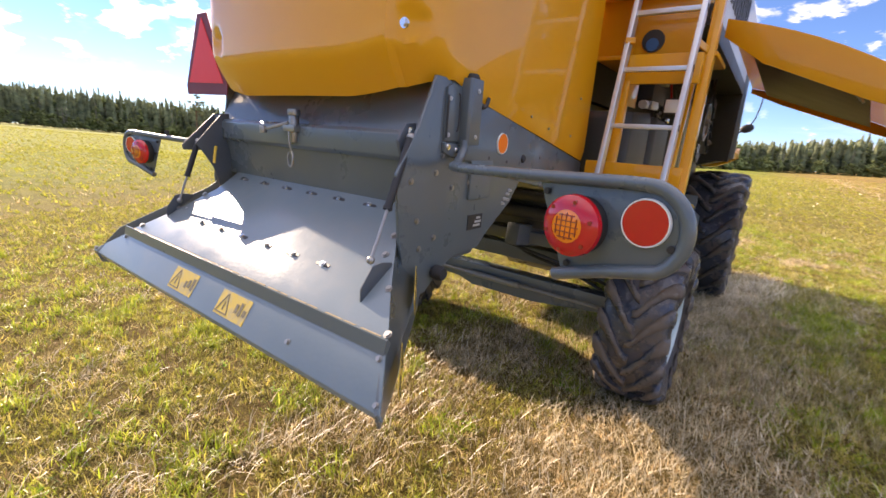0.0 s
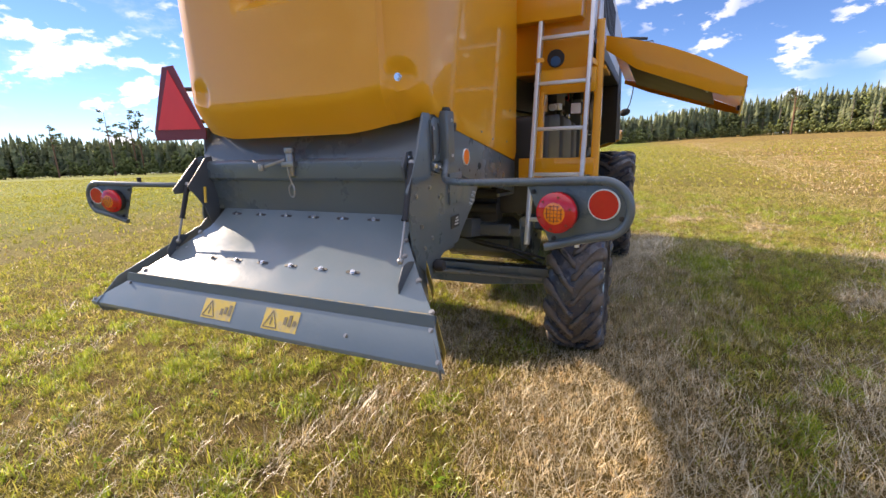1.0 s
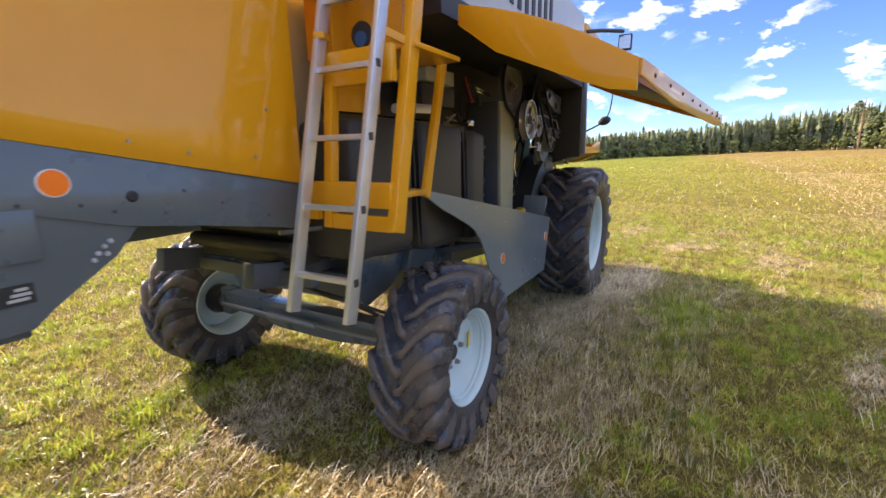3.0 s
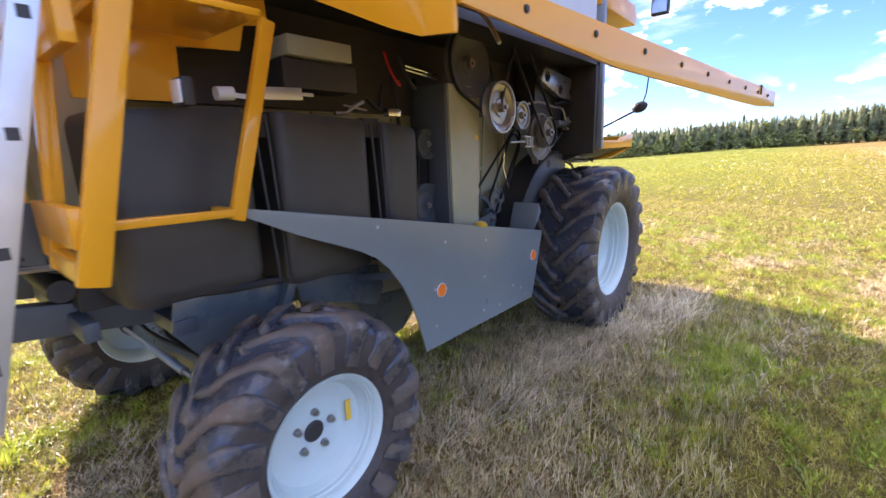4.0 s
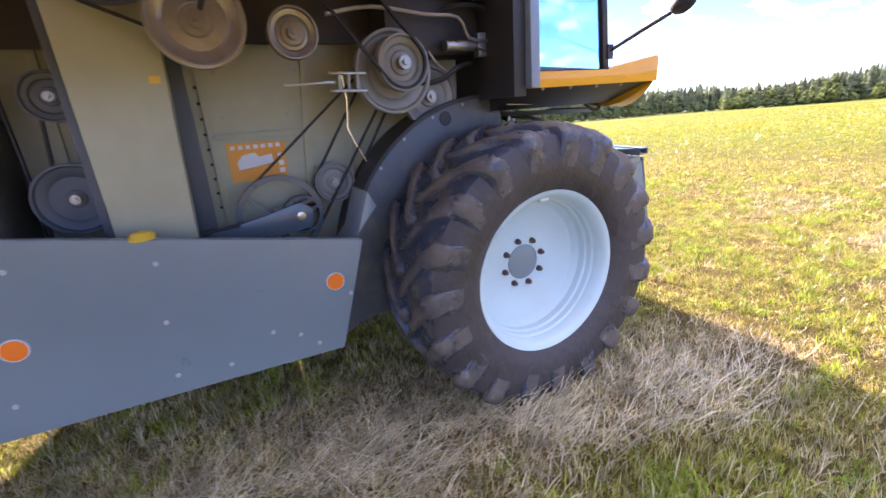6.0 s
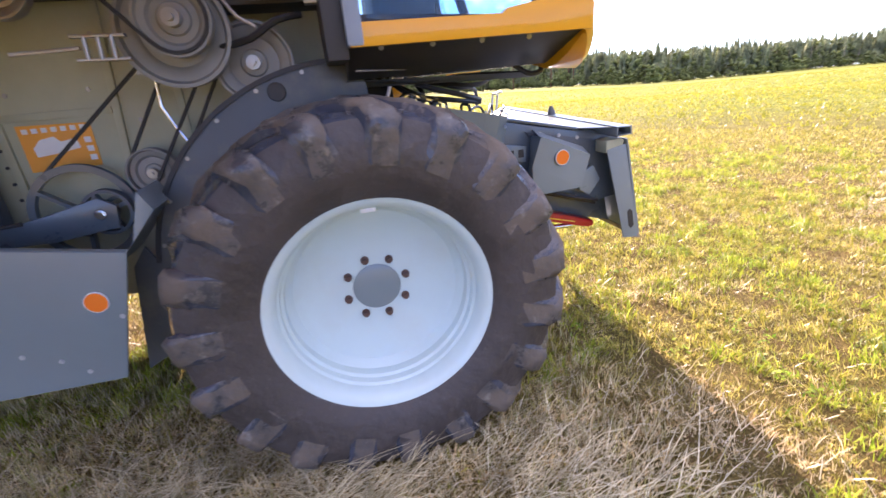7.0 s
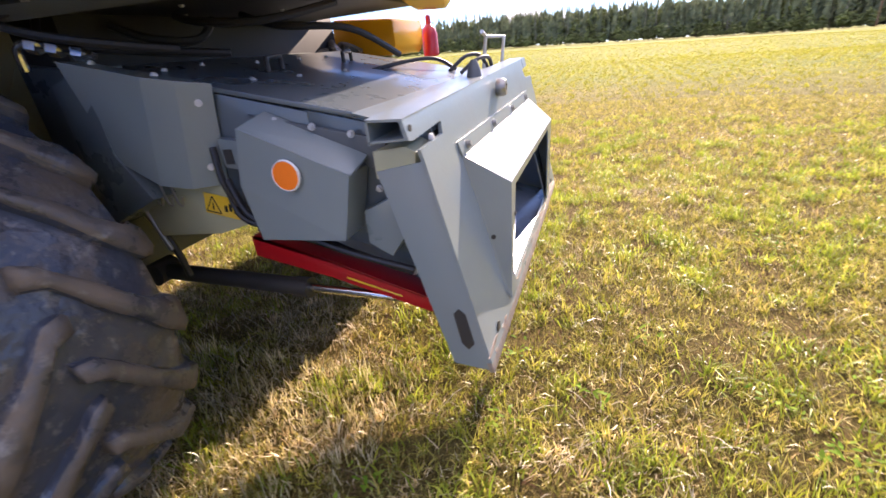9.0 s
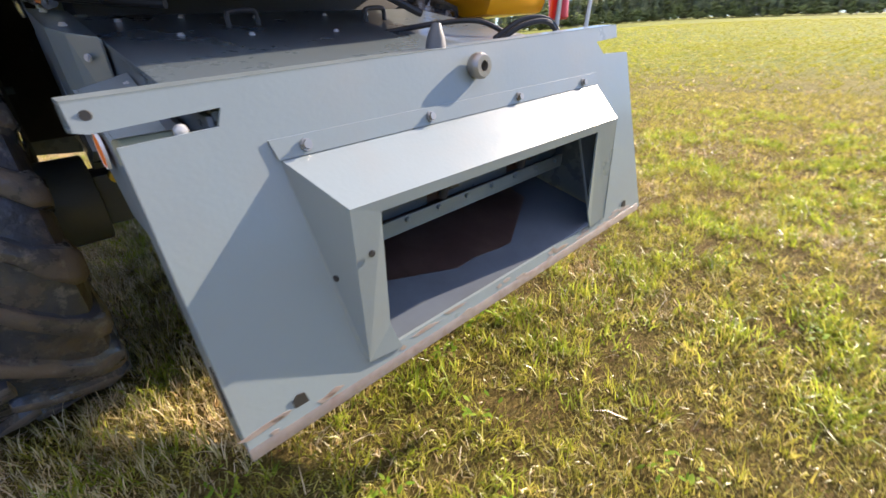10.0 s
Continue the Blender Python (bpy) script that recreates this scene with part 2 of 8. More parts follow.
def leaf_material(name, stops, gloss=0.12, through_light=0.35, patch=7.0):
    """Thin leaves: diffuse and translucent, each blade with its own colour."""
    m = bpy.data.materials.new(name)
    m.use_nodes = True
    n, l = m.node_tree.nodes, m.node_tree.links
    n.clear()
    out = n.new("ShaderNodeOutputMaterial")
    geo = n.new("ShaderNodeNewGeometry")
    ramp = n.new("ShaderNodeValToRGB")
    while len(ramp.color_ramp.elements) < len(stops):
        ramp.color_ramp.elements.new(0.5)
    for e, (p, c) in zip(ramp.color_ramp.elements, stops):
        e.position, e.color = p, (*c, 1)
    l.new(geo.outputs["Random Per Island"], ramp.inputs["Fac"])
    tc = n.new("ShaderNodeTexCoord")
    tex = n.new("ShaderNodeTexNoise")
    tex.inputs["Scale"].default_value, tex.inputs["Detail"].default_value = patch, 6.0
    l.new(tc.outputs["Object"], tex.inputs["Vector"])
    hue = n.new("ShaderNodeHueSaturation")
    mr = n.new("ShaderNodeMapRange")
    mr.inputs["From Min"].default_value, mr.inputs["From Max"].default_value = 0.3, 0.7
    mr.inputs["To Min"].default_value, mr.inputs["To Max"].default_value = 0.50, 1.35
    l.new(tex.outputs["Fac"], mr.inputs["Value"])
    l.new(mr.outputs["Result"], hue.inputs["Value"])
    l.new(ramp.outputs["Color"], hue.inputs["Color"])
    dif, tra, glo = n.new("ShaderNodeBsdfDiffuse"), n.new("ShaderNodeBsdfTranslucent"), n.new("ShaderNodeBsdfGlossy")
    glo.inputs["Roughness"].default_value = 0.45
    l.new(hue.outputs["Color"], dif.inputs["Color"])
    l.new(hue.outputs["Color"], tra.inputs["Color"])
    a, b = n.new("ShaderNodeMixShader"), n.new("ShaderNodeMixShader")
    a.inputs["Fac"].default_value = through_light
    l.new(dif.outputs[0], a.inputs[1])
    l.new(tra.outputs[0], a.inputs[2])
    fres = n.new("ShaderNodeFresnel")
    fm = n.new("ShaderNodeMath")
    fm.operation = "MULTIPLY"
    fm.inputs[1].default_value = gloss
    l.new(fres.outputs[0], fm.inputs[0])
    l.new(fm.outputs[0], b.inputs["Fac"])
    l.new(a.outputs[0], b.inputs[1])
    l.new(glo.outputs[0], b.inputs[2])
    l.new(b.outputs[0], out.inputs["Surface"])
    return m


# ---- mesh helpers ----
def B():
    return bmesh.new()


def box(bm, lo, hi):
    m = Matrix.LocRotScale([(a + b) / 2 for a, b in zip(lo, hi)], None, [b - a for a, b in zip(lo, hi)])
    bmesh.ops.create_cube(bm, size=1.0, matrix=m)
    return bm


def beam(bm, a, b, w, h, up=(0, 0, 1)):
    """A square bar from a to b, w wide and h high."""
    a, b = Vector(a), Vector(b)
    d = (b - a).normalized()
    s = d.cross(Vector(up))
    s = s.normalized() if s.length > 1e-5 else Vector((1, 0, 0))
    u = s.cross(d)
    rot = Matrix((s, d, u)).transposed().to_4x4()
    m = Matrix.Translation((a + b) / 2) @ rot @ Matrix.Diagonal((w, (b - a).length, h, 1))
    bmesh.ops.create_cube(bm, size=1.0, matrix=m)
    return bm


def prism(bm, pts, axis, a, b):
    """A polygon extruded along an axis from a to b; pts give the two other coordinates in order."""
    def at(p, v):
        p = list(p)
        p.insert("xyz".index(axis), v)
        return bm.verts.new(p)
    lo, hi = [at(p, a) for p in pts], [at(p, b) for p in pts]
    n = len(pts)
    fs = [bm.faces.new(lo), bm.faces.new(hi)]
    fs += [bm.faces.new((lo[i], lo[(i + 1) % n], hi[(i + 1) % n], hi[i])) for i in range(n)]
    bmesh.ops.recalc_face_normals(bm, faces=fs)
    return bm


def sheet(bm, quad, thick, way):
    """A plate through given corners, thickened along way."""
    w = Vector(way).normalized() * thick
    lo = [bm.verts.new(Vector(p)) for p in quad]
    hi = [bm.verts.new(Vector(p) + w) for p in quad]
    n = len(quad)
    fs = [bm.faces.new(lo), bm.faces.new(hi)]
    fs += [bm.faces.new((lo[i], lo[(i + 1) % n], hi[(i + 1) % n], hi[i])) for i in range(n)]
    bmesh.ops.recalc_face_normals(bm, faces=fs)
    return bm


def tube(bm, pts, r, n=10, closed=False):
    """A round bar through points."""
    pts = [Vector(p) for p in pts]
    rings, last = [], None
    for i, p in enumerate(pts):
        a = pts[i - 1] if i or closed else p
        c = pts[(i + 1) % len(pts)] if i < len(pts) - 1 or closed else p
        d = (c - a).normalized()
        if last is None:
            s = d.orthogonal().normalized()
        else:
            s = (last - d * last.dot(d)).normalized()
        last = s
        u = d.cross(s)
        rr = r[i] if isinstance(r, (list, tuple)) else r
        rings.append([bm.verts.new(p + (s * math.cos(k * math.tau / n) + u * math.sin(k * math.tau / n)) * rr) for k in range(n)])
    pairs = list(zip(rings, rings[1:])) + ([(rings[-1], rings[0])] if closed else [])
    fs = [bm.faces.new((p[k], p[(k + 1) % n], q[(k + 1) % n], q[k])) for p, q in pairs for k in range(n)]
    if not closed:
        fs += [bm.faces.new(rings[0]), bm.faces.new(rings[-1])]
    bmesh.ops.recalc_face_normals(bm, faces=fs)
    return bm


def curve_pts(pts, steps=6, closed=False):
    """Points on a smooth line through pts."""
    pts = [Vector(p) for p in pts]
    out, n = [], len(pts)
    for i in range(n if closed else n - 1):
        p0 = pts[(i - 1) % n] if closed or i else pts[0]
        p1, p2 = pts[i], pts[(i + 1) % n]
        p3 = pts[(i + 2) % n] if closed or i < n - 2 else pts[-1]
        for k in range(steps):
            t = k / steps
            out.append(0.5 * ((2 * p1) + (p2 - p0) * t + (2 * p0 - 5 * p1 + 4 * p2 - p3) * t * t + (3 * p1 - p0 - 3 * p2 + p3) * t ** 3))
    return out if closed else out + [pts[-1]]


def cyl(bm, a, b, r, n=16, r2=None):
    return tube(bm, [a, b], [r, r if r2 is None else r2], n)


def lathe(bm, profile, centre, axis="x", n=48, closed=False):
    """profile: (radius, along) pairs turned round an axis through centre."""
    rings = []
    k_ax = "xyz".index(axis)
    for r, along in profile:
        ring = []
        for k in range(n):
            c, s = math.cos(k * math.tau / n) * r, math.sin(k * math.tau / n) * r
            p = [c, s]
            p.insert(k_ax, along)
            ring.append(bm.verts.new(Vector(p) + Vector(centre)))
        rings.append(ring)
    fs = []
    for p, q in list(zip(rings, rings[1:])) + ([(rings[-1], rings[0])] if closed else []):
        fs += [bm.faces.new((p[k], p[(k + 1) % n], q[(k + 1) % n], q[k])) for k in range(n)]
    if not closed:
        fs += [bm.faces.new(rings[0]), bm.faces.new(rings[-1])]
    bmesh.ops.recalc_face_normals(bm, faces=fs)
    return bm


def part(name, bm, material, parent, label="", bevel=0.0, smooth=True, kind=""):
    """Links a bmesh as one mesh object under a thing or part."""
    if bevel:
        sharp = [e for e in bm.edges if len(e.link_faces) == 2 and e.calc_face_angle(0) > 0.6]
        bmesh.ops.bevel(bm, geom=sharp, offset=bevel, segments=2, profile=0.6, affect="EDGES", clamp_overlap=True)
    if smooth:
        for f in bm.faces:
            f.smooth = True
        for e in bm.edges:
            e.smooth = len(e.link_faces) == 2 and e.calc_face_angle(0) < 0.6
    me = bpy.data.meshes.new(name)
    bm.to_mesh(me)
    bm.free()
    me.materials.append(material)
    ob = new(name, me)
    at = Matrix.Identity(4)
    while parent is not None and parent.parent is not None and parent.parent.parent is not None:
        at = parent.matrix_basis @ at
        parent = parent.parent
    if parent is not None:
        ob.parent = parent
        ob.matrix_basis = at
    tagged(ob, label=label, kind=kind)
    return ob


def again(name, ob, m, parent, label=""):
    """Another object on the same mesh, at the pose m."""
    o = new(name, ob.data)
    o.parent = parent
    o.matrix_basis = m
    tagged(o, label=label)
    return o


def bolts(places, r, way, material, parent, name="bolt", h=None):
    """Hexagonal bolt heads that stand out along way."""
    first = None
    way = Vector(way).normalized()
    rot = way.to_track_quat("Z", "Y").to_matrix().to_4x4()
    for p in places:
        m = Matrix.Translation(p) @ rot
        if first is None:
            bm = B()
            cyl(bm, (0, 0, -0.002), (0, 0, (h or r) * 0.35), r * 1.35, 12)
            cyl(bm, (0, 0, 0), (0, 0, h or r), r, 6)
            first = part(name, bm, material, parent)
            first.matrix_basis = m
        else:
            again(name, first, m, parent)
    return first


# ---- ground ----
FALL_AZ = (-180, -110, -100, -92, -80, -71, -60, -50, -40, -30, -22, -15, -5, 0, 6, 15, 40, 180)
FALL_DEG = (0.05, 0.0, 0.35, 0.85, 1.35, 1.65, 2.0, 2.3, 2.15, 1.85, 1.6, 1.3, 0.65, 0.5, 0.2, 0.05, 0.0, 0.05)


def land(x, y):
    """Height of the field: level round the machine, falling away ahead and to the left. Takes numbers or arrays."""
    r = np.hypot(x, y)
    fall = np.tan(np.radians(np.interp(np.degrees(np.arctan2(x, y)), FALL_AZ, FALL_DEG)))
    far = np.maximum(0.0, r - 9.0)
    wave = 0.25 * np.sin(x * 0.045 + 0.6) * np.sin(y * 0.038 + 1.1) * np.minimum(1.0, far / 40)
    return -fall * far * np.minimum(1.0, far / 30) + wave


def field_material():
    m = bpy.data.materials.new("mown_meadow_ground")
    m.use_nodes = True
    n, l = m.node_tree.nodes, m.node_tree.links
    b = n["Principled BSDF"]
    b.inputs["Roughness"].default_value = 0.95
    b.inputs["Specular IOR Level"].default_value = 0.15
    tc = n.new("ShaderNodeTexCoord")

    def noise_tex(scale, detail, rough=0.6, stretch=None):
        t = n.new("ShaderNodeTexNoise")
        t.inputs["Scale"].default_value, t.inputs["Detail"].default_value, t.inputs["Roughness"].default_value = scale, detail, rough
        if stretch:
            mp = n.new("ShaderNodeMapping")
            mp.inputs["Scale"].default_value = stretch
            mp.inputs["Rotation"].default_value = (0, 0, 0.25)
            l.new(tc.outputs["Object"], mp.inputs["Vector"])
            l.new(mp.outputs["Vector"], t.inputs["Vector"])
        else:
            l.new(tc.outputs["Object"], t.inputs["Vector"])
        return t

    def ramp(src, stops):
        r = n.new("ShaderNodeValToRGB")
        while len(r.color_ramp.elements) < len(stops):
            r.color_ramp.elements.new(0.5)
        for e, (p, c) in zip(r.color_ramp.elements, stops):
            e.position, e.color = p, (*c, 1)
        l.new(src, r.inputs["Fac"])
        return r

    large = ramp(noise_tex(0.22, 5, 0.6).outputs["Fac"], [(0.36, (0.15, 0.125, 0.045)), (0.50, (0.19, 0.145, 0.065)), (0.64, (0.26, 0.185, 0.095))])
    strips = ramp(noise_tex(0.9, 5, 0.6, (1.0, 0.08, 1.0)).outputs["Fac"], [(0.40, (0.14, 0.165, 0.026)), (0.62, (0.27, 0.235, 0.055))])
    mid = ramp(noise_tex(2.4, 8, 0.72).outputs["Fac"], [(0.38, (0.095, 0.058, 0.034)), (0.52, (0.19, 0.130, 0.070)), (0.70, (0.31, 0.235, 0.115))])
    mix1 = n.new("ShaderNodeMixRGB")
    mix1.inputs["Fac"].default_value = 0.4
    l.new(large.outputs["Color"], mix1.inputs["Color1"])
    l.new(strips.outputs["Color"], mix1.inputs["Color2"])
    mix2 = n.new("ShaderNodeMixRGB")
    mix2.inputs["Fac"].default_value = 0.45
    l.new(mix1.outputs["Color"], mix2.inputs["Color1"])
    l.new(mid.outputs["Color"], mix2.inputs["Color2"])
    fine = ramp(noise_tex(70, 8, 0.80).outputs["Fac"], [(0.36, (0.22, 0.19, 0.17)), (0.50, (0.85, 0.78, 0.72)), (0.64, (1.7, 1.55, 1.4))])
    mul = n.new("ShaderNodeMixRGB")
    mul.blend_type = "MULTIPLY"
    mul.inputs["Fac"].default_value = 0.95
    l.new(mix2.outputs["Color"], mul.inputs["Color1"])
    l.new(fine.outputs["Color"], mul.inputs["Color2"])
    away = n.new("ShaderNodeVectorMath")
    away.operation = "LENGTH"
    l.new(tc.outputs["Object"], away.inputs[0])
    side = n.new("ShaderNodeMapRange")
    side.interpolation_type = "SMOOTHSTEP"
    side.inputs["From Min"].default_value, side.inputs["From Max"].default_value = 18.0, 5.0
    l.new(away.outputs["Value"], side.inputs["Value"])
    tone = n.new("ShaderNodeMixRGB")
    where = n.new("ShaderNodeSeparateXYZ")
    l.new(tc.outputs["Object"], where.inputs[0])
    dry_side = n.new("ShaderNodeMapRange")
    dry_side.interpolation_type = "SMOOTHSTEP"
    dry_side.inputs["From Min"].default_value, dry_side.inputs["From Max"].default_value = -6.0, 14.0
    l.new(where.outputs["X"], dry_side.inputs["Value"])
    far_tone = n.new("ShaderNodeMixRGB")
    far_tone.inputs["Color1"].default_value = (0.98, 1.48, 0.44, 1)
    far_tone.inputs["Color2"].default_value = (1.45, 1.38, 0.95, 1)
    l.new(dry_side.outputs["Result"], far_tone.inputs["Fac"])
    l.new(far_tone.outputs["Color"], tone.inputs["Color1"])
    tone.inputs["Color2"].default_value = (1.0, 1.03, 0.82, 1)
    l.new(side.outputs["Result"], tone.inputs["Fac"])
    both = n.new("ShaderNodeMixRGB")
    both.blend_type = "MULTIPLY"
    both.inputs["Fac"].default_value = 1.0
    l.new(mul.outputs["Color"], both.inputs["Color1"])
    l.new(tone.outputs["Color"], both.inputs["Color2"])
    l.new(both.outputs["Color"], b.inputs["Base Color"])
    bp = n.new("ShaderNodeBump")
    bp.inputs["Strength"].default_value, bp.inputs["Distance"].default_value = 0.9, 0.05
    l.new(noise_tex(45, 8, 0.8).outputs["Fac"], bp.inputs["Height"])
    l.new(bp.outputs["Normal"], b.inputs["Normal"])
    return m


def make_ground():
    rings = [0.0] + [0.6 * 1.17 ** k for k in range(48)]
    n = 128
    verts, faces = [], []
    for i, r in enumerate(rings):
        for k in range(n if i else 1):
            a = k * math.tau / n
            x, y = r * math.sin(a), r * math.cos(a)
            verts.append((x, y - 2.0, float(land(x, y - 2.0)) + (0 if r > 14 else 0.012 * noise.noise((x * 1.7, y * 1.7, 0)))))
    for k in range(n):
        faces.append((0, 1 + k, 1 + (k + 1) % n))
    for i in range(1, len(rings) - 1):
        a, b = 1 + (i - 1) * n, 1 + i * n
        faces += [(a + k, b + k, b + (k + 1) % n, a + (k + 1) % n) for k in range(n)]
    me = bpy.data.meshes.new("ground")
    me.from_pydata(verts, [], faces)
    for p in me.polygons:
        p.use_smooth = True
    me.materials.append(field_material())
    return tagged(new("ground", me), "mown hay meadow with green regrowth and dry stubble", "field", kind="structure")


make_ground()


# ---- far woods ----
def conifer(verts, faces, x, y, z, h, w, rng, tiers=8):
    base = z + h * rng.uniform(0.04, 0.2)
    top = z + h
    for k in range(tiers):
        f = k / tiers
        zb = base + (top - base) * f
        zt = base + (top - base) * min(1.0, f + 1.9 / tiers)
        r = w * (1 - f) ** 0.75 * (0.55 + 0.45 * min(1.0, 4 * f + 0.3)) + 0.10
        i0, n = len(verts), 8
        for j in range(n):
            a = j * math.tau / n + rng.uniform(-0.25, 0.25)
            rr = r * rng.uniform(0.45, 1.2)
            verts.append((x + rr * math.cos(a), y + rr * math.sin(a), zb + rng.uniform(-0.3, 0.25)))
        verts.append((x + rng.uniform(-0.1, 0.1), y + rng.uniform(-0.1, 0.1), zt))
        faces.extend((i0 + j, i0 + (j + 1) % n, i0 + n) for j in range(n))
    i0 = len(verts)
    verts.extend([(x - 0.14, y, z - 2), (x + 0.14, y, z - 2), (x, y, base + 0.6 * h)])
    faces.append((i0, i0 + 1, i0 + 2))


def broadleaf(verts, faces, x, y, z, h, w, rng, clumps=24):
    for k in range(clumps):
        f = rng.random()
        zz = z + h * (0.22 + 0.78 * f)
        rad = w * math.sin(math.pi * min(0.96, 0.18 + 0.8 * f)) * rng.uniform(0.3, 1.0)
        a = rng.uniform(0, math.tau)
        cx, cy, s = x + rad * math.cos(a), y + rad * math.sin(a), rng.uniform(0.5, 1.1) * w * 0.42
        i0 = len(verts)
        for d in ((1, 0, 0), (-0.5, 0.87, 0.1), (-0.5, -0.87, -0.1), (0.1, 0, 0.9), (0, 0.1, -0.7)):
            verts.append(tuple(c + s * (v + rng.uniform(-0.3, 0.3)) for c, v in zip((cx, cy, zz), d)))
        faces.extend([(i0, i0 + 1, i0 + 3), (i0 + 1, i0 + 2, i0 + 3), (i0 + 2, i0, i0 + 3), (i0 + 1, i0, i0 + 4), (i0 + 2, i0 + 1, i0 + 4), (i0, i0 + 2, i0 + 4)])
    i0 = len(verts)
    verts.extend([(x - 0.13, y, z - 2), (x + 0.13, y, z - 2), (x, y, z + 0.8 * h)])
    faces.append((i0, i0 + 1, i0 + 2))


def stem(verts, faces, x, y, z, h, rng):
    """A bare stem at the front of the woods: three sides, tapered."""
    i0, r, f = len(verts), rng.uniform(0.14, 0.24), 1 - rng.uniform(1.5, 3.0) / math.hypot(x, y)
    lean = rng.uniform(-0.5, 0.5)
    for zz, k in ((z - 1, 1.0), (z + h, 0.55)):
        verts.extend((x * f + r * k * math.cos(a) + (lean if zz > z else 0), y * f + r * k * math.sin(a), zz) for a in (0, 2.1, 4.2))
    faces.extend([(i0, i0 + 1, i0 + 4, i0 + 3), (i0 + 1, i0 + 2, i0 + 5, i0 + 4), (i0 + 2, i0, i0 + 3, i0 + 5)])


# Needle and leaf colours lifted and greyed to stand in for distance haze.
SPRUCE = leaf_material("spruce_needles", [(0.0, (0.21, 0.245, 0.145)), (0.5, (0.28, 0.315, 0.175)), (1.0, (0.36, 0.385, 0.20))], 0.02, 0.46, 0.2)
BIRCH = leaf_material("birch_leaves", [(0.0, (0.25, 0.29, 0.12)), (0.6, (0.34, 0.385, 0.15)), (1.0, (0.41, 0.44, 0.18))], 0.02, 0.48, 0.2)


def mesh_thing(name, verts, faces, material, label, category, kind="stuff"):
    me = bpy.data.meshes.new(name)
    me.from_pydata(verts, [], faces)
    me.polygons.foreach_set("use_smooth", [True] * len(faces))
    me.materials.append(material)
    return tagged(new(name, me), label, category, kind=kind)


def wood_edge(az):
    """Distance of the edge of the woods at a bearing."""
    d = 255 + 25 * math.sin(radians(az * 3.1 + 40)) + 14 * math.sin(radians(az * 9 + 10))
    if -50 < az < -30:
        d += 60
    return d


def wood_height(az):
    """Mean height of the woods at a bearing."""
    rise = np.interp(az, (-180, -110, -92, -71, -60, -45, -32, -26, -17, -1, 6, 15, 40, 180), (3.5, 3.4, 3.9, 3.9, 3.9, 3.4, 2.6, 2.3, 3.1, 3.1, 3.6, 4.1, 4.0, 3.5))
    return wood_edge(az) * math.tan(radians(float(rise)))


def make_woods():
    rng = random.Random(5)
    cv, cf, bv, bf = [], [], [], []
    tv, tf = [], []
    for k in range(9800):
        az = rng.uniform(-180, 180)
        if not -125 < az < 45 and rng.random() < 0.78:
            continue
        d = wood_edge(az) + abs(rng.gauss(0, 14)) + rng.uniform(0, 3)
        x, y = d * math.sin(radians(az)), d * math.cos(radians(az))
        z, top = float(land(x, y)), wood_height(az)
        if rng.random() < 0.74:
            h = top * min(1.20, max(0.74, rng.gauss(0.96, 0.085)))
            conifer(cv, cf, x, y, z, h, rng.uniform(1.5, 2.5), rng, 12)
            if rng.random() < 0.16:
                stem(tv, tf, x, y, z, h * rng.uniform(0.45, 0.8), rng)
        else:
            broadleaf(bv, bf, x, y, z, top * rng.uniform(0.55, 0.94), rng.uniform(1.8, 3.0), rng, 22)
    for k in range(900):
        az = rng.uniform(-130, 50)
        d = wood_edge(az) - rng.uniform(0, 5)
        x, y = d * math.sin(radians(az)), d * math.cos(radians(az))
        broadleaf(bv, bf, x, y, float(land(x, y)), rng.uniform(2.5, 8), rng.uniform(1.3, 2.6), rng, 14)
    mesh_thing("tree_stems", tv, tf, mat("pale_bark", (0.34, 0.28, 0.22), 0.9, vary=0.3, scale=0.6), "pale stems standing at the front of the woods", "forest")
    mesh_thing("conifer_woods", cv, cf, SPRUCE, "dark spruce and pine forest along the edge of the field", "forest")
    mesh_thing("birch_woods", bv, bf, BIRCH, "pale green birches and bushes at the forest edge", "forest")


make_woods()


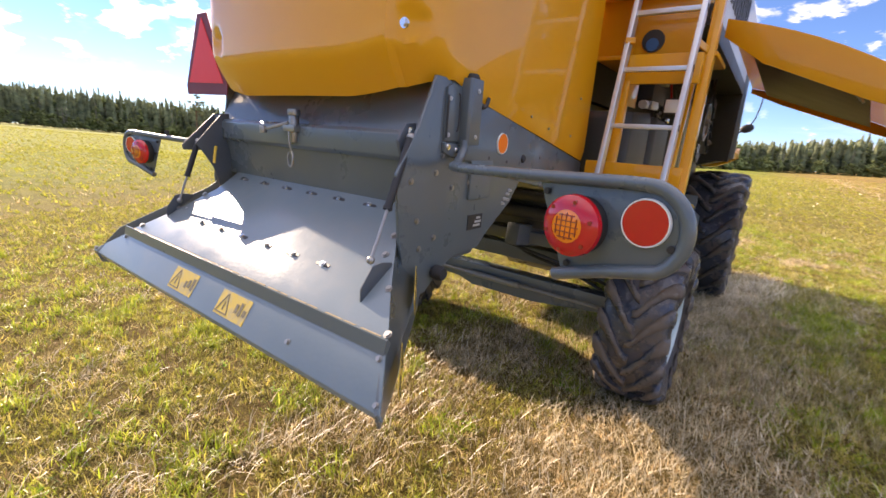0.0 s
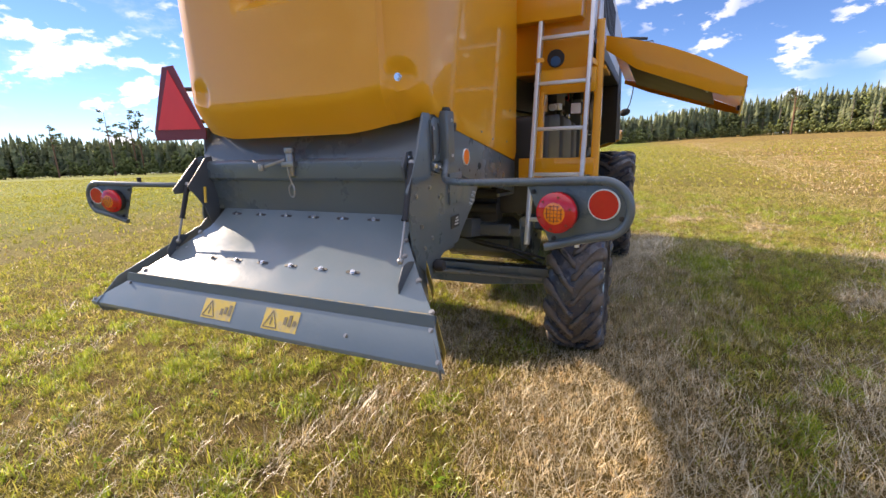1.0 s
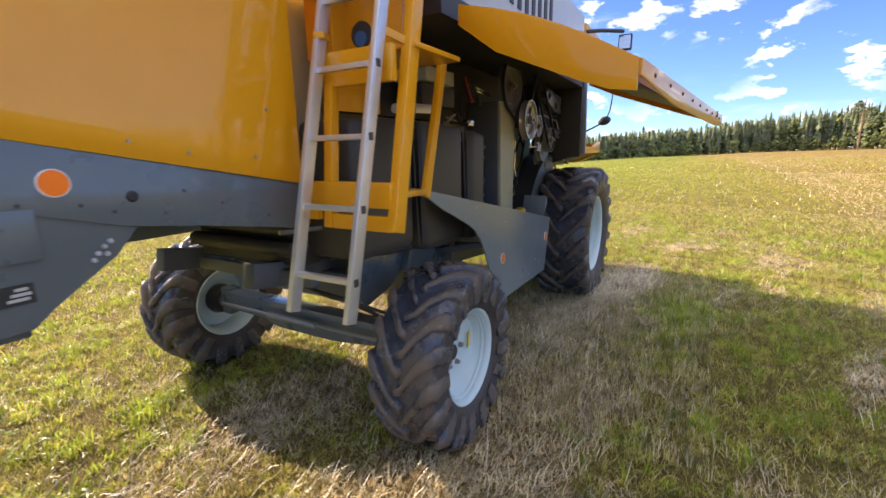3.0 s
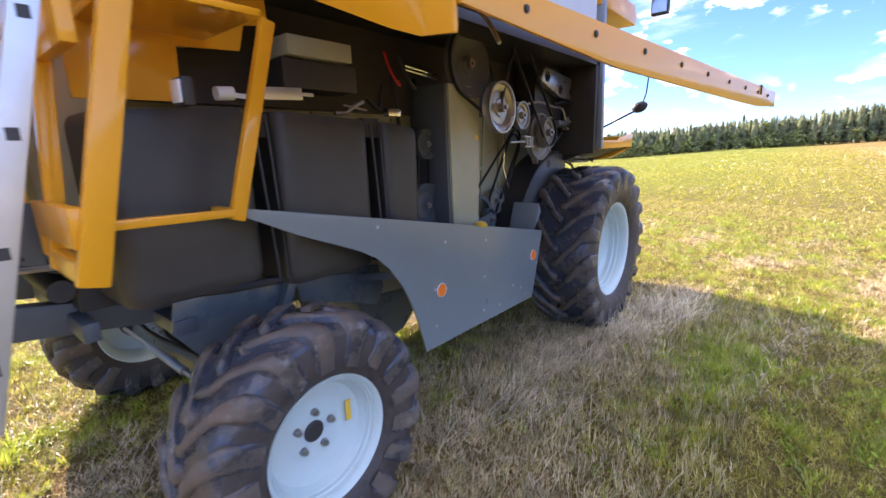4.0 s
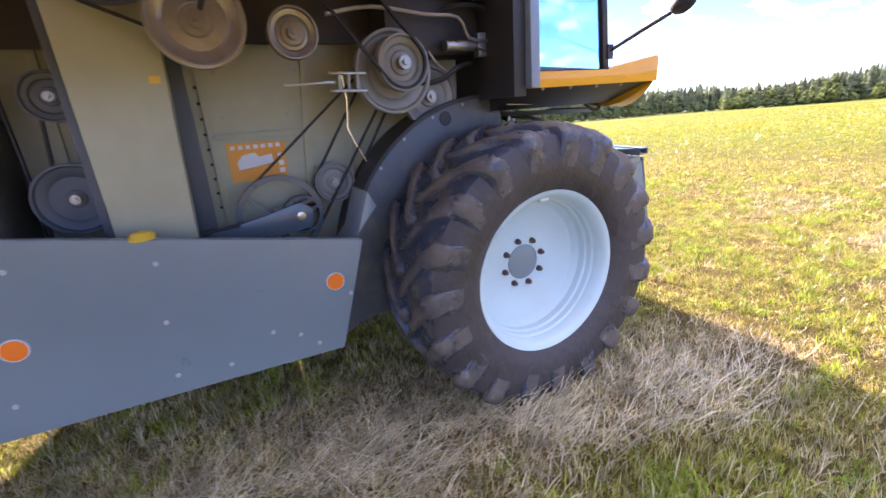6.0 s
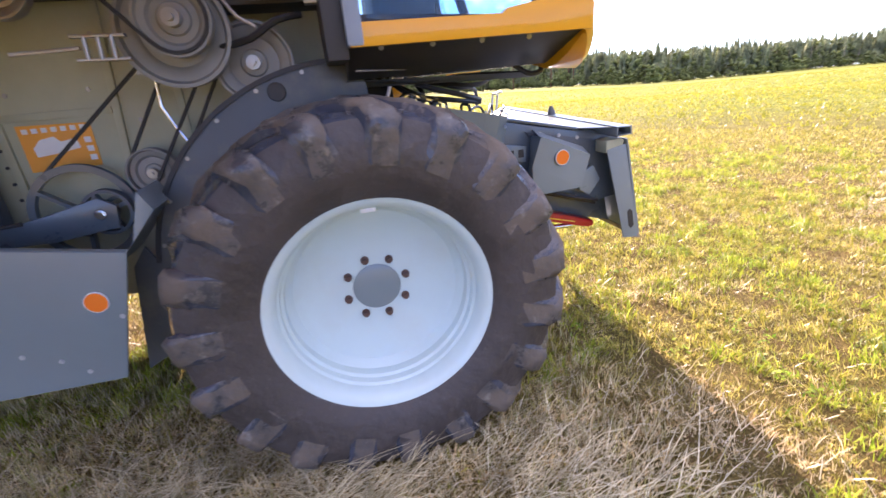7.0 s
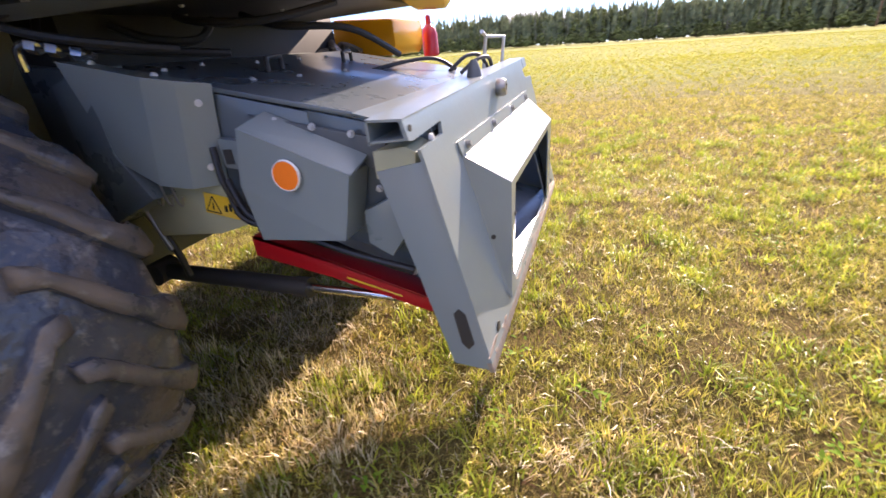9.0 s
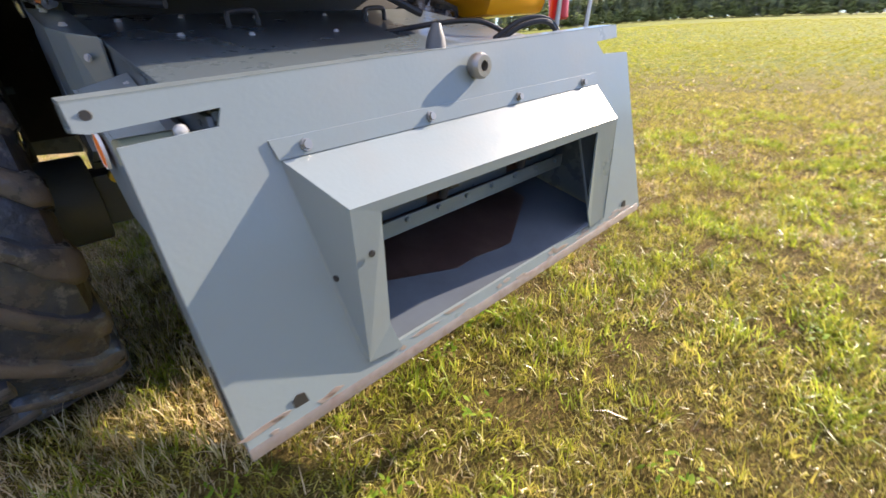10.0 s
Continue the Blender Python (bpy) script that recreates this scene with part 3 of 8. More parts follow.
def make_pine(az, d, h, seed):
    """A tall pine that stands clear of the woods: bare trunk, forked limbs, ragged crown."""
    rng = random.Random(seed)
    x, y = d * math.sin(radians(az)), d * math.cos(radians(az))
    z = float(land(x, y))
    root = tagged(new("pine_tree"), "tall bare-stemmed pine with a ragged crown above the woods", "tree", group="tall pines")
    root.location = (x, y, z)
    bm = B()
    tube(bm, [(0, 0, -1), (0.1, 0, h * 0.4), (0.0, 0.1, h * 0.75), (0.1, 0.1, h * 0.98)], [0.35, 0.28, 0.18, 0.05], 8)
    part("trunk", bm, mat("pine_bark", (0.22, 0.12, 0.07), 0.9, vary=0.3, scale=3), root)
    verts, faces = [], []
    for k in range(15):
        a, zz = rng.uniform(0, math.tau), h * rng.uniform(0.50, 0.97)
        L = (h - zz) * 0.35 + rng.uniform(0.8, 2.6)
        bm = B()
        tip = (L * math.cos(a), L * math.sin(a), zz + rng.uniform(-0.3, 0.9))
        tube(bm, [(0.05, 0.05, zz - 0.5), (tip[0] * 0.5, tip[1] * 0.5, zz + 0.1), tip], [0.09, 0.06, 0.02], 6)
        part("limb", bm, bpy.data.materials["pine_bark"], root)
        for c in range(16):
            t = rng.uniform(0.45, 1.1)
            cx, cy, cz = tip[0] * t + rng.gauss(0, 0.35), tip[1] * t + rng.gauss(0, 0.35), zz + (tip[2] - zz) * t + rng.gauss(0.1, 0.3)
            s = rng.uniform(0.25, 0.6)
            i0 = len(verts)
            for u in ((1, 0, 0), (-0.5, 0.87, 0.1), (-0.5, -0.87, -0.1), (0.1, 0, 0.7), (0, 0.1, -0.5)):
                verts.append((cx + s * u[0], cy + s * u[1], cz + s * u[2]))
            faces.extend([(i0, i0 + 1, i0 + 3), (i0 + 1, i0 + 2, i0 + 3), (i0 + 2, i0, i0 + 3), (i0 + 1, i0, i0 + 4), (i0 + 2, i0 + 1, i0 + 4), (i0, i0 + 2, i0 + 4)])
    me = bpy.data.meshes.new("crown")
    me.from_pydata(verts, [], faces)
    me.materials.append(SPRUCE)
    crown = new("crown", me)
    crown.parent = root


make_pine(-59.4, 236, 28.5, 1)
make_pine(-60.0, 238, 26.0, 2)
make_pine(-62.0, 240, 28.0, 3)
make_pine(-66.5, 246, 21.5, 4)
make_pine(14.1, 250, 21.5, 5)


# ---- the combine harvester ----
harvester = tagged(new("combine_harvester"), "yellow and slate-grey combine harvester parked on mown grass, side panel raised", "combine harvester")
HV = harvester


def tyre_mesh(bm, R, hw, rim_r, depth):
    """Carcass of a tractor tyre turned round the x axis."""
    c = R - depth
    half = [(rim_r, hw * 0.80), (rim_r + 0.025, hw * 0.90), (rim_r + (c - rim_r) * 0.30, hw * 1.0), (rim_r + (c - rim_r) * 0.55, hw * 1.03), (rim_r + (c - rim_r) * 0.80, hw * 0.985),
            (c - 0.030, hw * 0.93), (c - 0.008, hw * 0.80), (c, hw * 0.4)]
    prof = half + [(r, -x) for r, x in reversed(half)]
    lathe(bm, prof, (0, 0, 0), "x", 72, closed=True)


def lug_mesh(bm, R, hw, depth, count, lean, seed):
    """Chevron lugs, half a pitch apart on the two sides."""
    rng = random.Random(seed)
    for k in range(count):
        for side in (-1, 1):
            th0 = (k + (0.5 if side > 0 else 0)) * math.tau / count
            last = None
            stations = [(-0.06, -0.02, 0.040, 0.004), (0.10, 0.05, 0.044, 0.0), (0.26, 0.25, 0.050, 0.001), (0.42, 0.45, 0.056, 0.003), (0.58, 0.64, 0.064, 0.006), (0.74, 0.84, 0.074, 0.010), (0.92, 0.98, 0.092, 0.024), (0.995, 1.02, 0.088, 0.046), (1.020, 1.03, 0.086, 0.078), (1.020, 1.03, 0.070, 0.108)]
            for s, adv, wid, drop in stations:
                x = side * s * hw
                th = th0 - lean * adv + rng.uniform(-0.006, 0.006)
                rt = R - drop
                rb = R - depth - 0.03 - max(0, s - 0.85) * 0.35 - drop * 0.9
                g = wid * 0.66 / R * (R / 0.812) ** 0.3
                j = rng.uniform(-0.005, 0.003)
                out = side * max(0.0, s - 0.9) * 0.14
                c = rng.uniform(0.010, 0.022)
                sect = ((rb, -1.42, 0), (rt - c + j, -1.06, 0.5), (rt + j, -0.66, 1), (rt - c * 0.2 + j, 0.66, 1), (rt - c + j, 1.06, 0.5), (rb, 1.42, 0))
                ring = []
                for rr, w, o in sect:
                    a, r2 = th + g * (w + rng.uniform(-0.16, 0.16)), rr + rng.uniform(-0.007, 0.005)
                    ring.append(bm.verts.new((x + out * o + rng.uniform(-0.006, 0.006), r2 * math.cos(a), r2 * math.sin(a))))
                if last:
                    for i in range(5):
                        f = bm.faces.new((last[i], last[i + 1], ring[i + 1], ring[i]))
                        f.material_index, f.smooth = (1 if i in (0, 4) else 0), True
                else:
                    bm.faces.new(ring)
                last = ring
            bm.faces.new(last)
    bmesh.ops.recalc_face_normals(bm, faces=bm.faces[:])


def make_wheel(name, place, side, R, hw, rim_r, depth, count, lean, disc, label, n_bolt, bolt_r, hub_r, dish, nuts=None):
    """side: +1 where the outside looks to +x. The rim is the part; tyre, lugs, hub and bolts hang on it."""
    bm = B()
    fl = hw * 0.86
    prof = [(hub_r * 0.9, disc), (bolt_r * 1.45, disc), (rim_r * 0.62, disc + dish * 0.2), (rim_r * 0.80, disc + dish * 0.55), (rim_r * 0.84, disc + dish), (rim_r * 0.865, disc + dish * 1.3),
            (rim_r * 0.868, disc + (fl - disc) * 0.44), (rim_r * 0.893, disc + (fl - disc) * 0.48), (rim_r * 0.896, disc + (fl - disc) * 0.62), (rim_r * 0.918, disc + (fl - disc) * 0.66), (rim_r * 0.921, disc + (fl - disc) * 0.80), (rim_r * 0.945, fl - 0.030), (rim_r * 0.962, fl - 0.014), (rim_r * 1.0, fl - 0.004), (rim_r * 1.025, fl), (rim_r * 1.03, fl - 0.012), (rim_r * 0.99, fl - 0.02),
            (rim_r * 0.93, fl - 0.06), (rim_r * 0.90, 0), (rim_r * 0.93, -fl + 0.05), (rim_r * 1.03, -fl), (rim_r * 1.0, -fl - 0.004), (rim_r * 0.9, -fl + 0.03), (rim_r * 0.86, -fl + 0.1), (rim_r * 0.84, disc - 0.03), (rim_r * 0.6, disc - 0.02), (hub_r * 0.9, disc - 0.015)]
    lathe(bm, prof, (0, 0, 0), "x", 72, closed=True)
    rim = part(name, bm, RIM, HV, label)
    rim.matrix_basis = Matrix.Translation(place) @ (Matrix.Identity(4) if side > 0 else Matrix.Diagonal((-1, 1, 1, 1)))
    bm = B()
    tyre_mesh(bm, R, hw, rim_r, depth)
    for f in bm.faces:
        if math.hypot(*f.calc_center_median().yz) > R - depth - 0.045:
            f.material_index = 1
    part("tyre", bm, TYRE, rim, "dusty black rubber tractor tyre").data.materials.append(TREAD)
    bm = B()
    lug_mesh(bm, R, hw, depth, count, lean, 3)
    tread = part("tread", bm, LUG, rim, "worn chevron lugs with dried mud").data
    tread.materials.append(TREAD)
    tread.attributes.remove(tread.attributes["sharp_edge"])
    bm = B()
    lathe(bm, [(hub_r * 0.2, disc + 0.012), (hub_r * 0.85, disc + 0.012), (hub_r, disc + 0.004), (hub_r, disc - 0.12), (hub_r * 0.2, disc - 0.12)], (0, 0, 0), "x", 40, closed=False)
    part("hub_cap", bm, GREY if n_bolt == 8 else BLACK, rim, "grey hub cap" if n_bolt == 8 else "open dark hub")
    bolts([(disc, bolt_r * math.cos(a), bolt_r * math.sin(a)) for a in [(k + (0.347 if n_bolt == 8 else 0.15)) * math.tau / n_bolt for k in range(n_bolt)]], 0.0135, (1, 0, 0), nuts or RUSTBOLT, rim, "wheel_nut", 0.028)
    bm = B()
    box(bm, (fl - 0.075, -0.028, rim_r * 0.885), (fl - 0.045, 0.028, rim_r * 0.925))
    part("valve_guard", bm, WHITE, rim, bevel=0.005)
    if n_bolt == 5:
        bm = B()
        box(bm, (disc + 0.022, 0.165, -0.03), (disc + 0.026, 0.195, 0.075))
        part("yellow_label", bm, STICKER, rim, "upright yellow label on the rim")
    return rim


make_wheel("front_wheel", (1.17, 0, 0.77), 1, 0.812, 0.30, 0.447, 0.042, 19, 0.36, 0.012, "white painted steel front rim", 8, 0.1375, 0.106, 0.05)
make_wheel("front_wheel", (-1.17, 0, 0.77), -1, 0.812, 0.30, 0.447, 0.042, 19, 0.36, 0.012, "white painted steel front rim", 8, 0.1375, 0.106, 0.05)
make_wheel("rear_wheel", (1.17, -3.345, 0.555), 1, 0.575, 0.205, 0.292, 0.040, 17, 0.42, 0.04, "white painted steel rear rim", 5, 0.092, 0.05, 0.05, STEEL)
make_wheel("rear_wheel", (-1.17, -3.345, 0.555), -1, 0.575, 0.205, 0.292, 0.040, 17, 0.42, 0.04, "white painted steel rear rim", 5, 0.092, 0.05, 0.05, STEEL)

# ---- rear: hood, chopper, deflector, lamps, ladder ----
def disc_label(parent, name, centre, r, way, face, ring=None, h=0.006, label=""):
    """A round reflector with a thin rim, looking along way."""
    rot = Vector(way).normalized().to_track_quat("Z", "Y").to_matrix().to_4x4()
    m = Matrix.Translation(centre) @ rot
    bm = B()
    lathe(bm, [(0.0008, h), (r * 0.5, h), (r * 0.93, h * 0.95), (r * 0.95, 0), (0.0008, 0)], (0, 0, 0), "z", 36)
    ob = part(name, bm, face, parent, label)
    ob.matrix_basis = m
    bm = B()
    lathe(bm, [(r * 0.94, 0), (r * 0.94, h * 1.15), (r * 0.99, h * 1.15), (r * 1.02, 0)], (0, 0, 0), "z", 36, closed=True)
    part("rim", bm, ring or WHITE, ob)
    return ob


def warning_label(parent, centre, right, up, w, h, kind=0, film=None, ink=None):
    """A yellow warning film with a triangle and a picture beside it, drawn as plain shapes."""
    right, up = Vector(right).normalized(), Vector(up).normalized()
    nrm = right.cross(up)
    m = Matrix((right, up, nrm)).transposed().to_4x4()
    m.translation = Vector(centre)
    bm = B()
    box(bm, (-w / 2, -h / 2, 0), (w / 2, h / 2, 0.0015))
    ob = part("warning_label", bm, film or STICKER, parent, "faded yellow warning label with triangle and pictogram")
    ob.matrix_basis = m
    bm = B()
    s = h * 0.78
    a, b, c = Vector((-w * 0.46, -s / 2, 0.002)), Vector((-w * 0.46 + s * 1.05, -s / 2, 0.002)), Vector((-w * 0.46 + s * 0.52, s / 2, 0.002))
    for p, q in ((a, b), (b, c), (c, a)):
        beam(bm, p, q, s * 0.07, 0.001, (0, 0, 1))
    beam(bm, (a + b) / 2 + Vector((0, s * 0.15, 0)), (a + b) / 2 + Vector((0, s * 0.60, 0)), s * 0.09, 0.001)
    for i in range(3):
        x = w * (0.10 + 0.13 * i)
        box(bm, (x, -s * (0.30 - 0.08 * ((i + kind) % 2)), 0.0012), (x + w * 0.085, s * (0.10 + 0.14 * ((i + kind) % 3)), 0.0025))
    part("print", bm, ink or LABELBLACK, ob)
    return ob


# hood of one curved skin
def make_hood():
    x0, x1 = -0.62, 0.772
    plan = [(x1, -4.05)] + [(x1, -4.05 - 0.1 * k) for k in range(1, 13)]
    for k in range(0, 9):
        a = radians(k * 10.5)
        plan.append((x1 - 0.15 + 0.15 * math.cos(a), -5.40 - 0.15 * math.sin(a)))
    n_rear = 62
    xa, xb = plan[-1][0], x0 + 0.24
    for k in range(1, n_rear):
        x = xa + (xb - xa) * k / n_rear
        u = (x - x0) / (x1 - x0)
        plan.append((x, -5.555 - 0.055 * math.sin(math.pi * max(0, min(1, u))) * 0.9))
    for k in range(0, 11):
        a = radians(k * 9)
        plan.append((x0 + 0.24 - 0.24 * math.sin(a), -5.345 - 0.235 * math.cos(a)))
    plan += [(x0, -5.25 + 0.15 * k) for k in range(1, 9)]

    def low(x, y):
        if y > -5.40 and x > 0.5:
            return 1.905 + (y + 5.45) * (-0.255 / 1.40) + (0.03 * max(0, (-y - 5.25)) / 0.2)
        if y > -5.30:
            return 1.905 + (y + 5.45) * (-0.255 / 1.40)
        u = (x - x0) / (x1 - x0)
        return 1.84 + 0.07 * max(0, (u - 0.72) / 0.28) ** 1.6 + 0.075 * max(0, (0.26 - u) / 0.26) ** 1.4

    levels = [0.0, 0.02, 0.05, 0.085, 0.115, 0.14, 0.17] + [0.17 + 0.026 * k for k in range(1, 26)] + [0.95, 1.1, 1.3, 1.45]
    bm = B()
    grid = []
    for x, y in plan:
        zb, col = low(x, y), []
        rear = max(0.0, min(1.0, (-y - 5.30) / 0.22))
        for lv in levels:
            inset = 0.0
            if lv < 0.14:
                inset = 0.075 * rear * ((0.14 - lv) / 0.14) ** 1.25
            z = zb + lv * (3.3 - zb) / 1.45
            yy, xx = y + inset, x - (0.012 * (1 - lv / 0.05) if lv < 0.05 and x > 0.7 else 0)
            # pressed dimples of the hood fasteners
            for dx, dz in ((0.690, 2.055), (-0.40, 2.06)):
                d = math.hypot(x - dx, z - dz)
                if d < 0.055 and rear > 0.5:
                    yy += 0.022 * (1 - (d / 0.055) ** 4)
            # recess of the radiator intake
            if rear > 0.9 and -0.10 < x < 0.50 and z > 2.385 + 0.035 * abs(x - 0.05):
                yy += 0.075 * min(1.0, (z - 2.385 - 0.035 * abs(x - 0.05)) / 0.03) * min(1.0, (x + 0.10) / 0.05, (0.50 - x) / 0.05)
            col.append(bm.verts.new((xx, yy, z)))
        grid.append(col)
    for p, q in zip(grid, grid[1:]):
        for k in range(len(levels) - 1):
            bm.faces.new((p[k], q[k], q[k + 1], p[k + 1]))
    bmesh.ops.recalc_face_normals(bm, faces=bm.faces[:])
    # inner skin gives the sheet its thickness
    bmesh.ops.solidify(bm, geom=bm.faces[:], thickness=0.012)
    bmesh.ops.recalc_face_normals(bm, faces=bm.faces[:])
    hood = part("rear_hood", bm, YELLOW, HV, "glossy yellow rounded engine hood with pressed dimples")
    bolts([(0.705, -5.572, 2.045)], 0.012, (0, -1, 0), CHROME, hood, "hood_bolt")
    bolts([(0.776, -4.59, 1.80), (0.776, -4.79, 1.84), (0.776, -4.30, 1.78), (0.776, -4.22, 1.98)], 0.005, (1, 0, 0), STEEL, hood, "rivet", 0.003)
    bm = B()
    box(bm, (-0.61, -5.25, 3.28), (0.76, -4.06, 3.34))
    part("hood_roof", bm, YELLOW, HV, bevel=0.02)
    bm = B()
    box(bm, (-0.60, -5.40, 1.93), (0.75, -4.10, 1.96))
    part("hood_floor", bm, BLACK, HV)
    bm = B()
    tube(bm, curve_pts([(0.79, -3.93, 2.79), (0.80, -3.92, 2.76), (0.80, -3.92, 2.70), (0.79, -3.92, 2.66)]), 0.007, 8)
    box(bm, (0.775, -3.94, 2.62), (0.81, -3.90, 2.68))
    part("hood_catch", bm, BLACK, hood, "black rubber hood catch")


make_hood()

# chopper: side plates, rear strip, cross beam, inner panel
XL, XR = -0.62, 0.74
for nm, x in (("chopper_side", XR), ("chopper_side", XL - 0.012)):
    bm = B()
    rear_edge = [(-5.545, 1.16), (-5.60, 1.37), (-5.63, 1.597), (-5.526, 1.757)] if x > 0 else [(-5.49, 1.28), (-5.51, 1.45), (-5.48, 1.60), (-5.44, 1.75)]
    prism(bm, [(-5.457 if x > 0 else -5.42, 1.915), (-5.19, 1.915), (-5.19, 1.862), (-4.04, 1.646), (-4.04, 1.425), (-4.55, 1.515), (-4.79, 1.552), (-4.87, 1.462), (-5.06, 1.335), (-5.115, 1.287), (-5.28, 1.281), (-5.36, 1.245), (-5.45, 1.17)] + rear_edge, "x", x, x + 0.012)
    side = part(nm, bm, SLATE_AND_SHADE, HV, "slate-grey chopper side plate with rows of bolts", bevel=0.003)
    if x > 0:
        xs = x + 0.013
        bolts([(xs, -5.40, 1.66), (xs, -5.33, 1.545), (xs, -5.56, 1.575), (xs, -5.43, 1.60), (xs, -5.22, 1.56), (xs, -5.52, 1.44), (xs, -5.50, 1.34), (xs, -5.42, 1.37)], 0.008, (1, 0, 0), STEEL, side, "side_bolt", 0.006)
        bm = B()
        prism(bm, [(-5.335, 1.652), (-5.06, 1.622), (-4.83, 1.556), (-4.55, 1.516), (-4.045, 1.427), (-4.045, 1.640), (-5.18, 1.855), (-5.24, 1.86), (-5.25, 1.70), (-5.335, 1.69)], "x", xs - 0.001, xs + 0.008)
        upper = part("upper_side_plate", bm, SLATE_AND_SHADE, side, "overlapping upper plate with plugs", bevel=0.002)
        bolts([(xs + 0.008, y, z) for y, z in ((-4.70, 1.585), (-4.47, 1.60), (-5.10, 1.655), (-4.86, 1.61), (-4.95, 1.64), (-4.25, 1.52), (-4.62, 1.66), (-4.10, 1.46))], 0.005, (1, 0, 0), BLACK, side, "plate_hole", 0.002)
        bolts([(xs, -4.905, 1.50), (xs, -4.925, 1.48), (xs, -4.885, 1.515), (xs, -4.94, 1.46), (xs, -4.90, 1.475)], 0.006, (1, 0, 0), ZINC, side, "bright_nut", 0.012)
        bm = B()
        box(bm, (xs - 0.006, -5.225, 1.492), (xs + 0.011, -5.065, 1.645))
        part("cover", bm, SLATE_AND_SHADE, side, "square pressed cover plate", bevel=0.008)
        bm = B()
        box(bm, (xs - 0.002, -5.205, 1.37), (xs + 0.002, -5.10, 1.43))
        rating = part("rating_plate", bm, LABELBLACK, side, "small black rating plate with unreadable lines")
        bm = B()
        for k in range(3):
            box(bm, (xs + 0.001, -5.165 + 0.01 * k, 1.381 + 0.015 * k), (xs + 0.003, -5.115 + 0.006 * (k % 2), 1.390 + 0.015 * k))
        part("print", bm, ZINC, rating)
        disc_label(side, "side_reflector", (xs + 0.008, -5.008, 1.714), 0.042, (1, 0, 0), ORANGE, label="round orange side reflector")
        bm = B()
        lathe(bm, [(0.0008, 0.008), (0.014, 0.008), (0.02, 0.0), (0.0008, 0)], (xs + 0.008, -4.80, 1.655), "x", 20)
        part("rubber_plug", bm, RUBBER, side, "black rubber plug")
bm = B()
prism(bm, [(-3.42, 1.245), (-4.98, 1.245), (-5.02, 1.30), (-4.98, 1.60), (-3.42, 1.60)], "x", -0.752, -0.740)
part("left_body_plate", bm, SLATE_AND_SHADE, HV, "slate-grey lower body plate on the far side", bevel=0.003)
bm = B()
prism(bm, [(-3.42, 1.59), (-4.98, 1.59), (-4.98, 1.602), (-3.42, 1.602)], "x", -0.741, -0.60)
part("plate_flange", bm, SLATE_AND_SHADE, HV, bevel=0.002)
# hinge bracket on the corner: slotted plate, folded channel, small clip
bm = B()
prism(bm, [(-5.405, 1.71), (-5.405, 1.885), (-5.38, 1.90), (-5.31, 1.895), (-5.31, 1.71)], "x", 0.752, 0.763)
corner = part("hinge_bracket", bm, SLATE_AND_SHADE, HV, "dark slate hinge bracket with slots and a folded channel", bevel=0.002)
bm = B()
prism(bm, [(0.752, -5.325), (0.795, -5.325), (0.803, -5.317), (0.803, -5.252), (0.795, -5.245), (0.752, -5.245)], "z", 1.70, 1.925)
part("channel", bm, SLATE_AND_SHADE, corner, bevel=0.004)
bm = B()
lathe(bm, [(0.001, 0.022), (0.020, 0.020), (0.026, 0.010), (0.026, 0.0), (0.001, 0.0)], (0.775, -5.285, 1.922), "z", 20)
part("rubber_cap", bm, RUBBER, corner, "black rubber cap")
bm = B()
tube(bm, curve_pts([(0.764, -5.345, 1.87), (0.764, -5.335, 1.855), (0.764, -5.335, 1.76), (0.764, -5.345, 1.745)], 3), 0.003, 6)
tube(bm, [(0.764, -5.402, 1.86), (0.764, -5.402, 1.72)], 0.004, 6)
part("slot", bm, BLACK, corner, "narrow dark slot")
bm = B()
prism(bm, [(-5.41, 1.672), (-5.41, 1.705), (-5.33, 1.700), (-5.33, 1.660), (-5.36, 1.655)], "x", 0.752, 0.768)
part("clip_plate", bm, SLATE_AND_SHADE, corner, bevel=0.003)
bolts([(0.769, -5.395, 1.690), (0.769, -5.345, 1.680)], 0.008, (1, 0, 0), CHROME, corner, "bracket_bolt", 0.007)
bolts([(0.764, -5.39, 1.85), (0.764, -5.39, 1.73), (0.804, -5.28, 1.885), (0.804, -5.28, 1.73)], 0.006, (1, 0, 0), ZINC, corner, "bracket_screw", 0.004)
bm = B()
tube(bm, curve_pts([(0.770, -5.25, 1.885), (0.776, -5.235, 1.855), (0.776, -5.205, 1.838), (0.774, -5.175, 1.85), (0.768, -5.155, 1.875)]), 0.0075, 8)
part("cable", bm, HYDHOSE, corner, "black cable loop")

bm = B()
sheet(bm, [(XL, -5.37, 1.92), (XR, -5.37, 1.92), (XR, -5.455, 1.735), (XL, -5.455, 1.735)], 0.01, (0, 1, 0))
part("upper_rear_panel", bm, SLATE_AND_SHADE, HV, "smooth grey panel below the hood")
bm = B()
prism(bm, [(-5.485, 1.735), (-5.50, 1.72), (-5.50, 1.645), (-5.485, 1.63), (-5.42, 1.63), (-5.42, 1.735)], "x", XL - 0.005, XR - 0.01)
part("cross_beam", bm, SLATE_AND_SHADE, HV, "folded grey cross beam", bevel=0.004)
bm = B()
sheet(bm, [(XL, -5.478, 1.632), (XR - 0.005, -5.478, 1.632), (XR - 0.005, -5.44, 1.47), (XL, -5.44, 1.47)], 0.01, (0, 1, 0))
part("inner_rear_panel", bm, SLATE_AND_SHADE, HV, "grey inner chopper panel")
bm = B()
box(bm, (XL + 0.01, -5.38, 1.26), (XR - 0.005, -5.12, 1.90))
